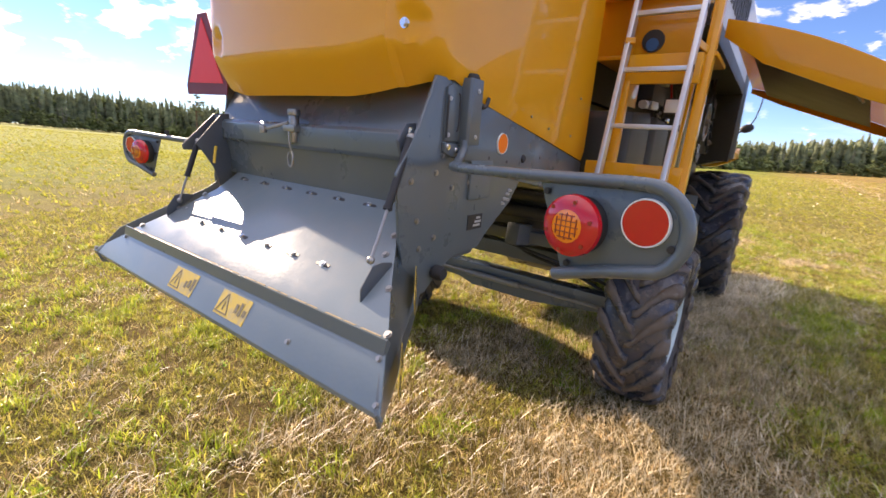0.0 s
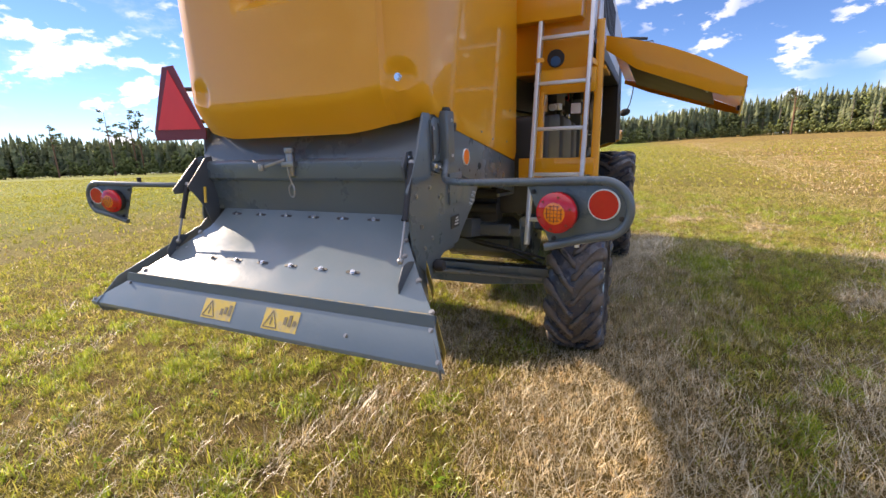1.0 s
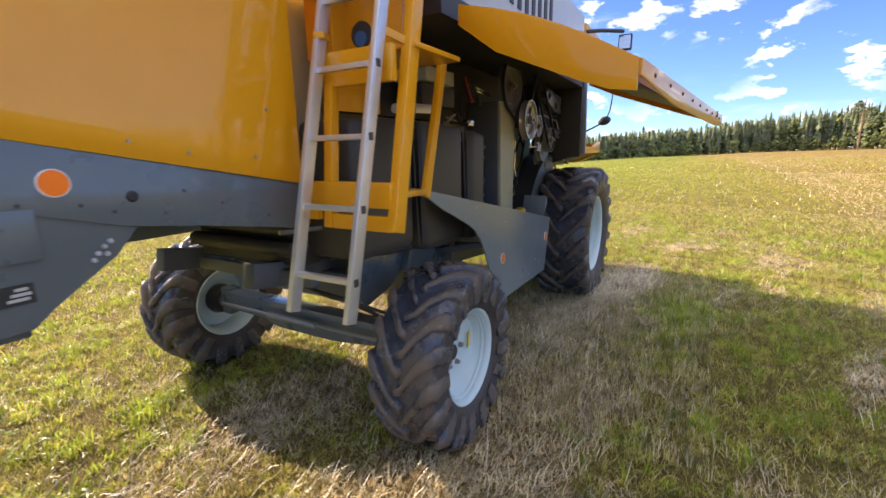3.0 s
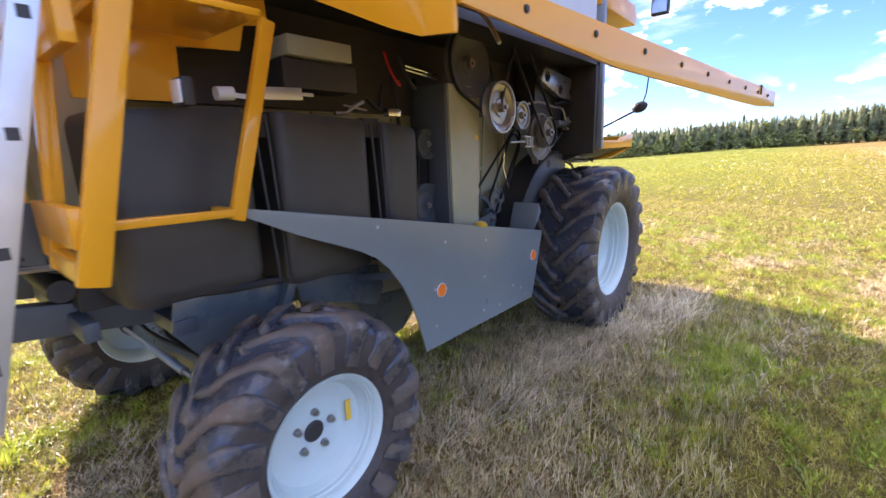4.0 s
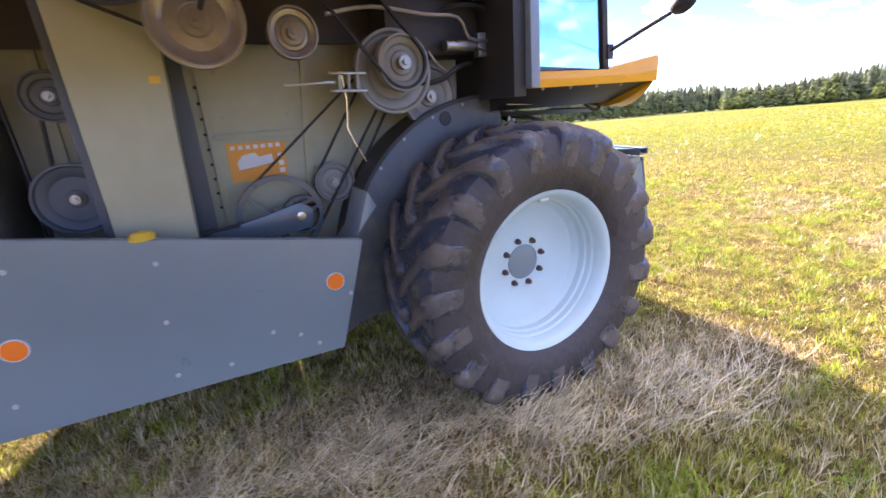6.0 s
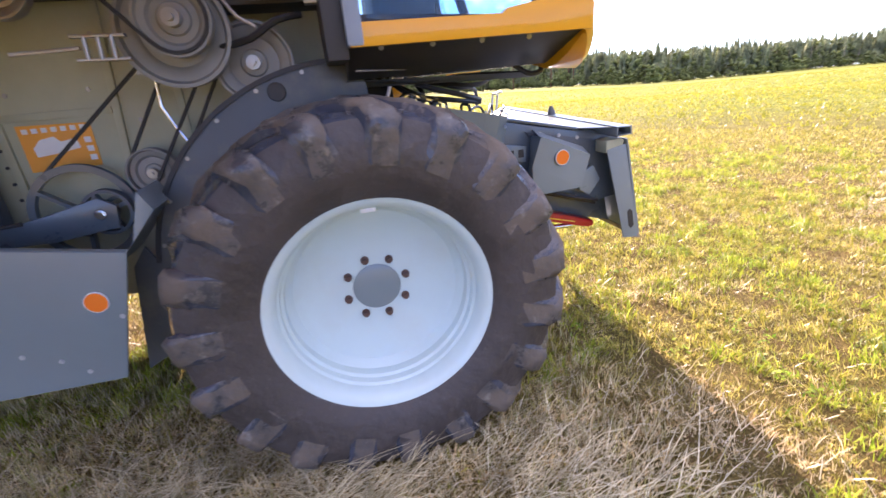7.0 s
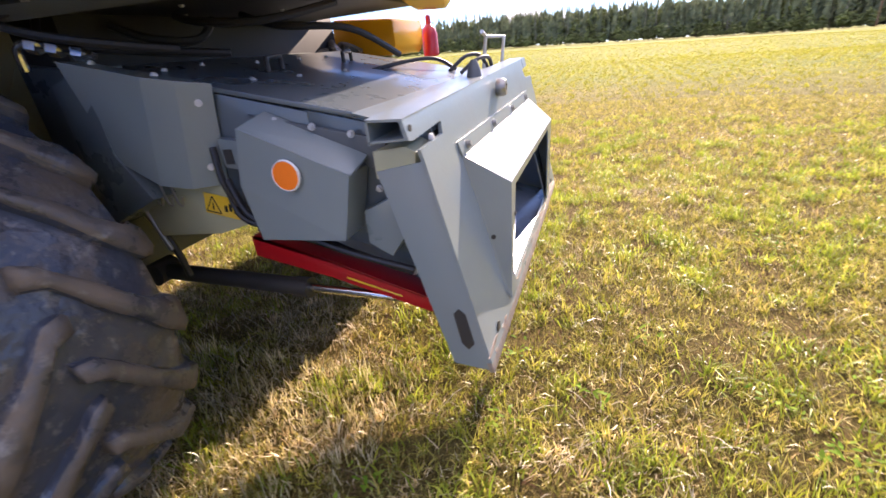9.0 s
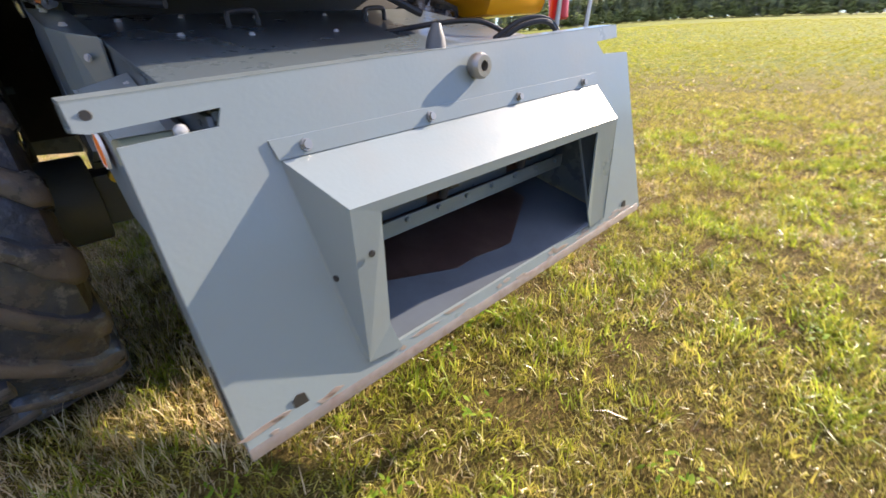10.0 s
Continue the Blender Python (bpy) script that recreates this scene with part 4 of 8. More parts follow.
box(bm, (XL + 0.01, -5.12, 1.60), (XR - 0.005, -4.2, 1.88))
part("chopper_drum_housing", bm, DARKGREY, HV, "dark chopper housing", bevel=0.01)

# towing pin with its hanging clip
bm = B()
cyl(bm, (0.045, -5.50, 1.765), (0.045, -5.50, 1.655), 0.021, 14)
cyl(bm, (0.045, -5.50, 1.79), (0.045, -5.50, 1.765), 0.026, 14)
beam(bm, (0.02, -5.51, 1.735), (-0.085, -5.56, 1.70), 0.012, 0.014)
cyl(bm, (-0.085, -5.56, 1.715), (-0.085, -5.56, 1.685), 0.016, 10)
box(bm, (0.01, -5.53, 1.70), (0.085, -5.49, 1.725))
pin = part("drawbar_pin", bm, STEEL, HV, "worn steel pin with a lever", bevel=0.003)
bm = B()
tube(bm, curve_pts([(0.05, -5.53, 1.70), (0.055, -5.53, 1.66), (0.06, -5.525, 1.62)]), 0.004, 6)
tube(bm, curve_pts([(0.06, -5.525, 1.62), (0.045, -5.53, 1.60), (0.05, -5.53, 1.565), (0.07, -5.53, 1.56), (0.078, -5.53, 1.595)], closed=True), 0.0045, 6, closed=True)
part("spring_clip", bm, STEEL, pin, "steel linchpin hanging on a chain")

# deflector
SL = 0.091 / 0.132


def dz(y):
    return 1.276 + SL * (y + 5.728)


bm = B()
sheet(bm, [(-0.52, -5.40, dz(-5.40)), (0.64, -5.40, dz(-5.40)), (0.70, -5.555, dz(-5.555)), (0.857, -5.747, dz(-5.747)), (0.962, -5.862, dz(-5.862)), (-0.745, -5.862, dz(-5.862)), (-0.638, -5.747, dz(-5.747)), (-0.514, -5.556, dz(-5.556))], 0.008, (0, 0.3, -0.7))
deflector = part("straw_deflector", bm, GREYWORN, HV, "grey sheet-metal straw deflector hanging open, scuffed by straw", bevel=0.002)
# Darker than the sheet: shade on the lip's face put into its colour.
bm = B()
prism(bm, [(-5.862, 1.185), (-5.872, 1.199), (-5.879, 1.200), (-5.888, 1.160), (-5.880, 1.152), (-5.866, 1.176)], "x", -0.765, 0.972)
part("stiffening_lip", bm, SLATE_AND_SHADE, deflector, "raised folded lip")
bm = B()
sheet(bm, [(-0.745, -5.880, 1.168), (0.970, -5.880, 1.168), (1.033, -5.958, 1.047), (-0.990, -5.958, 1.047)], 0.007, (0, 0.5, -0.3))
sheet(bm, [(-0.990, -5.958, 1.047), (1.033, -5.958, 1.047), (1.036, -5.952, 1.026), (-0.992, -5.952, 1.026)], 0.006, (0, 1, 0))
lower = part("lower_flap", bm, GREYWORN, deflector, "grey lower flap with warning labels", bevel=0.0015)
bm = B()
for k in range(22):
    x = -0.7 + 1.63 * (k / 22) + 0.013 * math.sin(k * 7.3)
    box(bm, (x, -5.870, 1.1955), (x + 0.060 + 0.020 * math.sin(k * 3.1), -5.864, 1.1985))
part("straw_dust", bm, mat("dry_straw_dust", (0.30, 0.24, 0.14), 0.9), deflector, "line of dusty chaff", smooth=False, kind="stuff")
up_low = (0, 0.078, 0.121)
warning_label(HV, (-0.075, -5.922, 1.1034), (1, 0, 0), up_low, 0.185, 0.088, 0, WORNLABEL, WORNPRINT)
warning_label(HV, (0.29, -5.922, 1.1034), (1, 0, 0), up_low, 0.185, 0.088, 1, WORNLABEL, WORNPRINT)
nrm = Vector((0, -SL, 1)).normalized()
low_n = Vector((0, -0.121, 0.078)).normalized()
slots = [(-0.315 + 0.1685 * k, -5.73) for k in range(6)] + [(-0.40 + 0.176 * k, -5.475) for k in range(6)]
first_slot = None
for x, y in slots:
    m = Matrix.Translation((x, y, dz(y) + 0.001)) @ nrm.to_track_quat("Z", "Y").to_matrix().to_4x4()
    if first_slot is None:
        bm = B()
        prism(bm, [(-0.030, -0.007), (0.030, -0.007), (0.036, 0), (0.030, 0.007), (-0.030, 0.007), (-0.036, 0)], "z", -0.001, 0.0012)
        first_slot = part("slot", bm, BLACK, deflector, "dark elongated slot")
        first_slot.matrix_basis = m
    else:
        again("slot", first_slot, m, deflector)
bolts([(x, y, dz(y) + 0.001) for x, y in slots], 0.0085, nrm, CHROME, deflector, "vane_bolt", 0.010)
edge = [(-0.545, -5.60), (-0.61, -5.70), (-0.70, -5.83), (0.70, -5.57), (0.73, -5.64), (0.84, -5.735), (0.945, -5.845)]
bolts([(x, y, dz(y) + 0.001) for x, y in edge], 0.009, nrm, STEEL, deflector, "edge_bolt", 0.008)
bolts([(0.962, -5.892, 1.150), (1.012, -5.948, 1.062), (-0.735, -5.890, 1.152), (-0.96, -5.950, 1.060), (0.62, -5.93, 1.091)], 0.007, low_n, STEEL, deflector, "flap_bolt", 0.009)
# side flanges
for sgn, xo in ((1, 0.0), (-1, 0.09)):
    f_pts = [(0.70, -5.45, 1.475), (0.71, -5.555, 1.392), (0.865, -5.747, 1.262), (0.972, -5.875, 1.172), (1.040, -5.965, 1.045), (1.035, -5.945, 0.995), (0.93, -5.79, 0.965), (0.735, -5.45, 1.10), (0.715, -5.40, 1.24)]
    bm = B()
    sheet(bm, [(sgn * (x - 0.02) + xo, y, z) for x, y, z in f_pts], 0.008, (sgn, 0.4, 0))
    fl = part("deflector_flange", bm, SLATE_AND_SHADE, HV, "dark grey side flange of the deflector", bevel=0.002)
    if sgn > 0:
        d = (Vector((1.040, -5.965, 1.045)) - Vector((0.71, -5.555, 1.392))).normalized()
        nn = Vector((1, 0.62, 0.0)).normalized()
        upv = nn.cross(d)
        for c in ((0.782, -5.575, 1.218), (0.930, -5.800, 1.062)):
            warning_label(HV, Vector(c) + nn * 0.022, d, upv, 0.145, 0.080)
bm = B()
lathe(bm, [(0.0008, 0.05), (0.022, 0.05), (0.028, 0.035), (0.028, 0.01), (0.018, 0.0), (0.0008, 0)], (0.752, -5.408, 1.24), "x", 20)
part("rubber_bumper", bm, RUBBER, HV, "black rubber bumper")

# gas struts with their brackets
for sx, top, low in ((1, (0.735, -5.553, 1.713), (0.765, -5.741, 1.345)), (-1, (-0.585, -5.60, 1.62), (-0.592, -5.70, 1.335))):
    top, low = Vector(top), Vector(low)
    mid = top.lerp(low, 0.58)
    bm = B()
    cyl(bm, top, mid, 0.0125, 14)
    cyl(bm, mid, mid.lerp(low, 0.05), 0.015, 14)
    strut = part("gas_strut", bm, RUBBER, HV, "black gas strut")
    bm = B()
    cyl(bm, mid, low, 0.005, 10)
    part("piston_rod", bm, STEEL, strut)
    bm = B()
    bmesh.ops.create_uvsphere(bm, u_segments=12, v_segments=8, radius=0.014, matrix=Matrix.Translation(top))
    part("ball_end", bm, STEEL, strut)
    bm = B()
    bmesh.ops.create_uvsphere(bm, u_segments=12, v_segments=8, radius=0.013, matrix=Matrix.Translation(low))
    part("ball_end", bm, STEEL, strut)
    bm = B()
    yb = low.y
    prism(bm, [(yb - 0.055, dz(yb - 0.055)), (yb - 0.055, dz(yb) + 0.005), (yb - 0.01, dz(yb) + 0.065), (yb + 0.03, dz(yb) + 0.07), (yb + 0.075, dz(yb + 0.075) + 0.01), (yb + 0.075, dz(yb + 0.075))], "x", low.x + sx * 0.015, low.x + sx * 0.021)
    part("strut_bracket", bm, DARKGREY, HV, "dark bracket on the deflector", bevel=0.004)
# arms at the ends of the beam
bm = B()
prism(bm, [(-5.46, 1.76), (-5.50, 1.755), (-5.66, 1.60), (-5.655, 1.575), (-5.57, 1.575), (-5.46, 1.66)], "x", -0.625, -0.615)
prism(bm, [(-5.46, 1.76), (-5.50, 1.755), (-5.63, 1.61), (-5.60, 1.575), (-5.55, 1.50), (-5.52, 1.40), (-5.46, 1.40)], "x", -0.555, -0.545)
box(bm, (-0.62, -5.50, 1.66), (-0.55, -5.47, 1.75))
arm = part("hinge_arm", bm, DARKGREY, HV, "dark plate arm carrying the strut", bevel=0.003)
bm = B()
tube(bm, curve_pts([(-0.535, -5.54, 1.60), (-0.53, -5.548, 1.57), (-0.525, -5.555, 1.54), (-0.52, -5.56, 1.52)]), 0.007, 8)
part("yellow_sleeve", bm, STICKER, arm, "yellow marked sleeve")
bm = B()
prism(bm, [(-5.50, 1.76), (-5.55, 1.755), (-5.585, 1.70), (-5.53, 1.55), (-5.50, 1.48)], "x", 0.70, 0.712)
arm2 = part("hinge_arm", bm, DARKGREY, HV, "dark plate arm carrying the strut", bevel=0.003)
bolts([(0.713, -5.53, 1.73), (0.713, -5.54, 1.69), (0.713, -5.52, 1.60)], 0.010, (1, -0.6, 0), CHROME, arm2, "arm_bolt", 0.008)

# lamp arms
def lamp_arm(sx, ox, oy=0.0, oz=0.0):
    def X(x):
        return sx * x + ox
    path = curve_pts([(0.785, -5.315, 1.715), (0.788, -5.33, 1.675), (0.815, -5.40, 1.637), (0.94, -5.578, 1.638), (1.16, -5.648, 1.645), (1.455, -5.705, 1.657)], 4)
    arc = [(1.492 + 0.086 * math.sin(a), -5.712 - 0.006 * math.sin(a), 1.566 + 0.091 * math.cos(a)) for a in [radians(10 * k) for k in range(0, 16)]]
    end = [(1.43, -5.697, 1.462), (1.312, -5.675, 1.425)]
    bm = B()
    tube(bm, [(X(p[0]), p[1], p[2]) for p in [*path, *arc, *end]], 0.0145, 14)
    holder = part("lamp_arm", bm, SLATE_AND_SHADE, HV, "grey bent tube that guards the rear lamps")
    bm = B()
    plate = [(1.240, 1.640), (1.52, 1.648), (1.555, 1.62), (1.570, 1.57), (1.555, 1.515), (1.49, 1.475), (1.325, 1.440)]
    sheet(bm, [(X(x), -5.655 - (x - 1.245) * 0.2, z) for x, z in plate], 0.005, (0, 1, 0))
    part("lamp_plate", bm, SLATE_AND_SHADE, holder, "grey lamp carrier plate", bevel=0.001)
    way = Vector((-0.2 * sx, -1, 0)).normalized()
    lamp_c = Vector((X(1.362), -5.684, 1.553))
    rot = Matrix.Translation(lamp_c) @ way.to_track_quat("Z", "Y").to_matrix().to_4x4()
    bm = B()
    lathe(bm, [(0.001, 0.0), (0.064, 0.0), (0.067, 0.03), (0.066, 0.034), (0.001, 0.034)], (0, 0, 0), "z", 40)
    body = part("tail_lamp", bm, RUBBER, holder, "round tail lamp with red outer ring and amber middle")
    body.matrix_basis = rot
    bm = B()
    lathe(bm, [(0.036, 0.030), (0.036, 0.060), (0.056, 0.056), (0.067, 0.046), (0.069, 0.034), (0.066, 0.030)], (0, 0, 0), "z", 40, closed=True)
    part("red_lens", bm, RED, body)
    bm = B()
    lathe(bm, [(0.001, 0.030), (0.036, 0.030), (0.036, 0.059), (0.020, 0.062), (0.001, 0.063)], (0, 0, 0), "z", 40)
    part("amber_lens", bm, AMBER, body)
    bm = B()
    for k in range(-2, 3):
        h = 0.029 * math.cos(k * 0.45)
        box(bm, (k * 0.012 - 0.0010, -h, 0.0585), (k * 0.012 + 0.0010, h, 0.0632))
        box(bm, (-h, k * 0.012 - 0.0010, 0.0585), (h, k * 0.012 + 0.0010, 0.0632))
    part("lens_ribs", bm, LENSDARK, body)
    for k in range(6):
        a = k * math.tau / 6 + 0.3
        bm = B()
        cyl(bm, (0.054 * math.cos(a), 0.054 * math.sin(a), 0.05), (0.054 * math.cos(a), 0.054 * math.sin(a), 0.0585), 0.0045, 8)
        part("lens_screw", bm, LENSDARK, body)
    disc_label(holder, "red_reflector", (X(1.500), -5.712, 1.582), 0.049, way, RED, label="round red reflector with white edge")
    bolts([(X(x), -5.660 - (x - 1.245) * 0.2, z) for x, z in ((1.265, 1.615), (1.340, 1.458), (1.555, 1.54), (1.285, 1.55))], 0.006, (0, -1, 0), LABELBLACK, holder, "plate_bolt", 0.005)
    holder.matrix_basis = Matrix.Translation((0, oy, oz))
    return holder


lamp_arm(1, 0.0)
lamp_arm(-1, 0.087, 0.11, -0.035)
bm = B()
cyl(bm, (-1.10, -5.53, 1.60), (-1.10, -5.53, 1.65), 0.012, 10)
part("marker_stud", bm, RUBBER, HV)

# slow-vehicle triangle
def tri_plate(bm, pts, y0, y1):
    prism(bm, pts, "y", y0, y1)


bm = B()
tri_plate(bm, [(-1.085, 1.855), (-1.095, 1.90), (-0.935, 2.245), (-0.845, 2.245), (-0.665, 1.895), (-0.672, 1.85)], -5.445, -5.440)
slow = part("slow_vehicle_sign", bm, mat("dark_red_border_film", (0.16, 0.02, 0.035), 0.5, vary=0.08), HV, "triangular red slow-vehicle sign with dark border")
slow.matrix_basis = pose(0.085, 0, 0)
bm = B()
tri_plate(bm, [(-1.055, 1.915), (-0.70, 1.905), (-0.889, 2.225)], -5.449, -5.446)
part("red_triangle", bm, FLUO, slow, "fluorescent red triangle")
bm = B()
cyl(bm, (-0.80, -5.43, 1.95), (-0.62, -5.30, 1.95), 0.012, 8)
cyl(bm, (-0.80, -5.43, 2.12), (-0.62, -5.30, 2.12), 0.012, 8)
part("sign_bracket", bm, BLACK, slow)

# ladder
LX0, LX1 = 0.915, 1.245


def lad(z):
    return -4.295 + (z - 1.105) * 0.245


ladder_root = None
for x in (LX0, LX1):
    bm = B()
    beam(bm, (x, lad(1.095), 1.095), (x, lad(3.3), 3.3), 0.026, 0.062, (0, 1, 0))
    rail = part("ladder_rail", bm, ALU, HV, "bright aluminium ladder rail", bevel=0.004)
    ladder_root = ladder_root or rail
for k in range(7):
    z = 1.263 + 0.2955 * k
    bm = B()
    beam(bm, (LX0, lad(z), z), (LX1, lad(z), z), 0.032, 0.024, (0, 0, 1))
    part("ladder_rung", bm, ALU, HV, "ribbed aluminium rung", bevel=0.004)
    bm = B()
    box(bm, (LX1 + 0.0125, lad(z) - 0.014, z - 0.016), (LX1 + 0.0145, lad(z) + 0.014, z + 0.016))
    part("rung_end", bm, BLACK, HV, "dark rung socket")

# yellow ladder frame
bm = B()
# front crosspieces
box(bm, (0.79, -4.050, 1.545), (1.30, -4.010, 1.660))
box(bm, (0.79, -4.048, 1.475), (0.86, -4.012, 1.56))
beam(bm, (0.95, -4.03, 1.475), (1.31, -4.03, 1.475), 0.04, 0.07)
part("ladder_frame", bm, YELLOW, HV, "yellow welded frame behind the ladder", bevel=0.006)
bm = B()
box(bm, (0.90, -3.985, 2.085), (1.285, -3.945, 2.235))
part("frame_crosspiece", bm, YELLOW, HV, "yellow crosspiece", bevel=0.006)
for a, b, w, h in (((1.305, -4.03, 1.44), (1.285, -3.77, 2.55), 0.05, 0.075), ((0.925, -4.03, 1.44), (0.925, -3.965, 2.10), 0.05, 0.05), ((1.155, -3.535, 1.545), (1.155, -3.318, 2.28), 0.035, 0.055)):
    bm = B()
    beam(bm, a, b, w, h, (0, 1, 0))
    part("frame_post", bm, YELLOW, HV, "yellow post", bevel=0.006)
bm = B()
beam(bm, (1.285, -3.98, 1.60), (1.155, -3.53, 1.575), 0.03, 0.03)
beam(bm, (0.965, -3.53, 1.575), (1.15, -3.53, 1.575), 0.03, 0.03)
part("frame_tie", bm, YELLOW, HV, bevel=0.004)
bm = B()
box(bm, (0.70, -3.86, 2.235), (1.33, -3.44, 2.26))
part("step_shelf", bm, YELLOW, HV, "yellow step plate", bevel=0.006)
bm = B()
box(bm, (0.62, -3.80, 2.26), (1.22, -3.76, 3.2))
tank_front = part("ladder_panel", bm, YELLOW, HV, "yellow panel with a round opening", bevel=0.006)
bm = B()
lathe(bm, [(0.001, 0.0), (0.060, 0.0), (0.060, -0.008), (0.052, -0.010), (0.001, -0.002)], (0.99, -3.802, 2.338), "y", 32)
port = part("round_opening", bm, BLACK, tank_front, "round opening")
bm = B()
lathe(bm, [(0.001, 0.0), (0.034, 0.0), (0.034, -0.012), (0.001, -0.014)], (0.99, -3.806, 2.318), "y", 24)
part("blue_cap", bm, BLUECAP, port, "blue cap")
bm = B()
beam(bm, (LX0 - 0.025, lad(2.30), 2.30), (LX0 + 0.02, lad(2.30) + 0.02, 2.30), 0.09, 0.03)
part("rail_clip", bm, YELLOW, HV, "yellow clip that holds the rail", bevel=0.003)
bm = B()
beam(bm, (LX1 - 0.02, lad(2.30) - 0.01, 2.30), (1.30, -3.83, 2.25), 0.012, 0.035)
part("rail_clip", bm, YELLOW, HV, "yellow clip that holds the rail", bevel=0.003)
bm = B()
box(bm, (1.075, -3.66, 1.955), (1.165, -3.62, 2.05))
wl_body = part("work_lamp", bm, BLACK, HV, "square black work lamp", bevel=0.01)
bm = B()
box(bm, (1.085, -3.668, 1.965), (1.155, -3.659, 2.04))
part("lamp_glass", bm, CLEAR, wl_body, "clear lamp glass", bevel=0.003)
bm = B()
tube(bm, [(1.255, -3.74, 2.45), (1.262, -3.70, 2.7), (1.27, -3.66, 3.2)], 0.012, 10)
part("hand_rail", bm, ALU, HV, "aluminium hand rail")

# rear axle, frame and links
bm = B()
beam(bm, (-0.93, -3.37, 0.605), (0.93, -3.37, 0.605), 0.12, 0.12)
prism(bm, [(-0.93, 0.535), (-0.42, 0.52), (-0.28, 0.475), (0.30, 0.475), (0.93, 0.545), (0.93, 0.675), (-0.93, 0.675)], "y", -3.44, -3.30)
for s in (-1, 1):
    beam(bm, (s * 0.93, -3.37, 0.47), (s * 0.93, -3.37, 0.70), 0.11, 0.11, (1, 0, 0))
    cyl(bm, (s * 0.93, -3.345, 0.555), (s * 1.16, -3.345, 0.555), 0.065, 16)
axle = part("rear_axle", bm, SLATE_AND_SHADE, HV, "grey steering axle beam", bevel=0.012)
for s in (-1, 1):
    bm = B()
    lathe(bm, [(0.03, 0.0), (0.125, 0.0), (0.13, 0.02), (0.11, 0.10), (0.03, 0.10)], (s * 1.10 - 0.05, -3.345, 0.555), "x", 28, closed=True)
    part("hub_flange", bm, BLACK, axle, "dark hub flange inside the wheel")
bm = B()
cyl(bm, (-0.86, -3.50, 0.60), (0.86, -3.50, 0.60), 0.013, 10)
cyl(bm, (-0.3, -3.50, 0.60), (0.2, -3.50, 0.60), 0.024, 14)
part("steering_link", bm, PULLEY, axle, "steering cylinder and tie rod")
for a, b, w, h in (((-0.42, -4.15, 1.16), (-0.42, -2.6, 0.92), 0.09, 0.14), ((0.42, -4.15, 1.16), (0.42, -2.6, 0.92), 0.09, 0.14), ((-0.55, -3.37, 0.86), (0.55, -3.37, 0.86), 0.14, 0.12), ((-0.62, -3.62, 1.04), (0.72, -3.62, 1.04), 0.10, 0.07), ((-0.30, -3.95, 1.12), (0.70, -3.95, 1.12), 0.06, 0.08)):
    bm = B()
    beam(bm, a, b, w, h)
    part("chassis_beam", bm, DARKGREY, HV, "dark chassis beam", bevel=0.01)
bm = B()
cyl(bm, (-0.28, -4.0, 1.40), (0.62, -4.0, 1.40), 0.035, 16)
part("shaft", bm, BLACK, HV, "dark shaft under the chopper")
bm = B()
cyl(bm, (-0.25, -4.0, 1.29), (0.62, -4.0, 1.29), 0.045, 20)
part("roller", bm, BLACK, HV, "dark roller under the chopper")
bm = B()
box(bm, (-0.28, -3.95, 1.18), (0.60, -3.80, 1.45))
part("sieve_end", bm, BLACK, HV, "dark end of the sieve box", bevel=0.006)
bm = B()
cyl(bm, (0.66, -4.12, 1.405), (0.735, -3.7, 1.39), 0.012, 8)
part("link_rod", bm, STEEL, HV, "bare steel link rod")
bm = B()
tube(bm, curve_pts([(0.1, -3.5, 0.95), (0.35, -3.6, 0.90), (0.6, -3.55, 0.84), (0.85, -3.45, 0.72)]), 0.012, 8)
tube(bm, curve_pts([(-0.1, -3.55, 0.98), (0.3, -3.68, 0.96), (0.62, -3.6, 0.88), (0.88, -3.48, 0.78)]), 0.012, 8)
part("hydraulic_hose", bm, HYDHOSE, HV, "black hydraulic hoses")
bm = B()
prism(bm, [(-2.52, 0.84), (-2.40, 0.52), (-2.30, 0.435), (-2.18, 0.415), (-2.06, 0.435), (-1.96, 0.52), (-1.84, 0.74)], "x", -0.52, 0.52)
part("auger_trough", bm, SLATE_AND_SHADE, HV, "dark rounded auger trough under the body", bevel=0.01)
# ---- right side: skirt, tank, drives ----
bm = B()
prism(bm, [(-4.0, 1.45), (-2.9, 1.02), (-2.4, 0.80), (-0.85, 0.66), (-0.5, 1.1), (0.03, 1.55), (0.03, 2.6), (-4.0, 2.6)], "x", -0.56, 0.555)
body = part("threshing_body", bm, PANEL, HV, "dusty grey sheet-metal threshing housing", bevel=0.01)
for y0, z0, y1, z1 in ((-1.49, 1.15, -1.49, 2.3), (-1.055, 1.15, -0.955, 2.2), (-2.1, 1.2, -2.1, 2.4), (-1.49, 1.605, -1.03, 1.605), (-0.75, 1.2, -0.72, 2.3), (-2.75, 2.02, -2.1, 2.02)):
    bm = B()
    beam(bm, (0.557, y0, z0), (0.557, y1, z1), 0.032, 0.03, (1, 0, 0))
    part("stiffener", bm, PANEL, body, bevel=0.003)
bolts([(0.573, -1.515, 1.25 + 0.075 * k) for k in range(9)], 0.006, (1, 0, 0), BLACK, body, "hole_bolt", 0.003)
bolts([(0.556, y, z) for y, z in ((-1.42, 1.70), (-1.10, 1.70), (-1.42, 1.92), (-1.02, 1.92), (-0.93, 1.55), (-0.88, 1.75), (-0.99, 1.40), (-2.3, 2.1), (-2.5, 2.2), (-2.15, 2.05), (-0.62, 1.62), (-0.55, 1.55))], 0.008, (1, 0, 0), STEEL, body, "panel_bolt", 0.005)
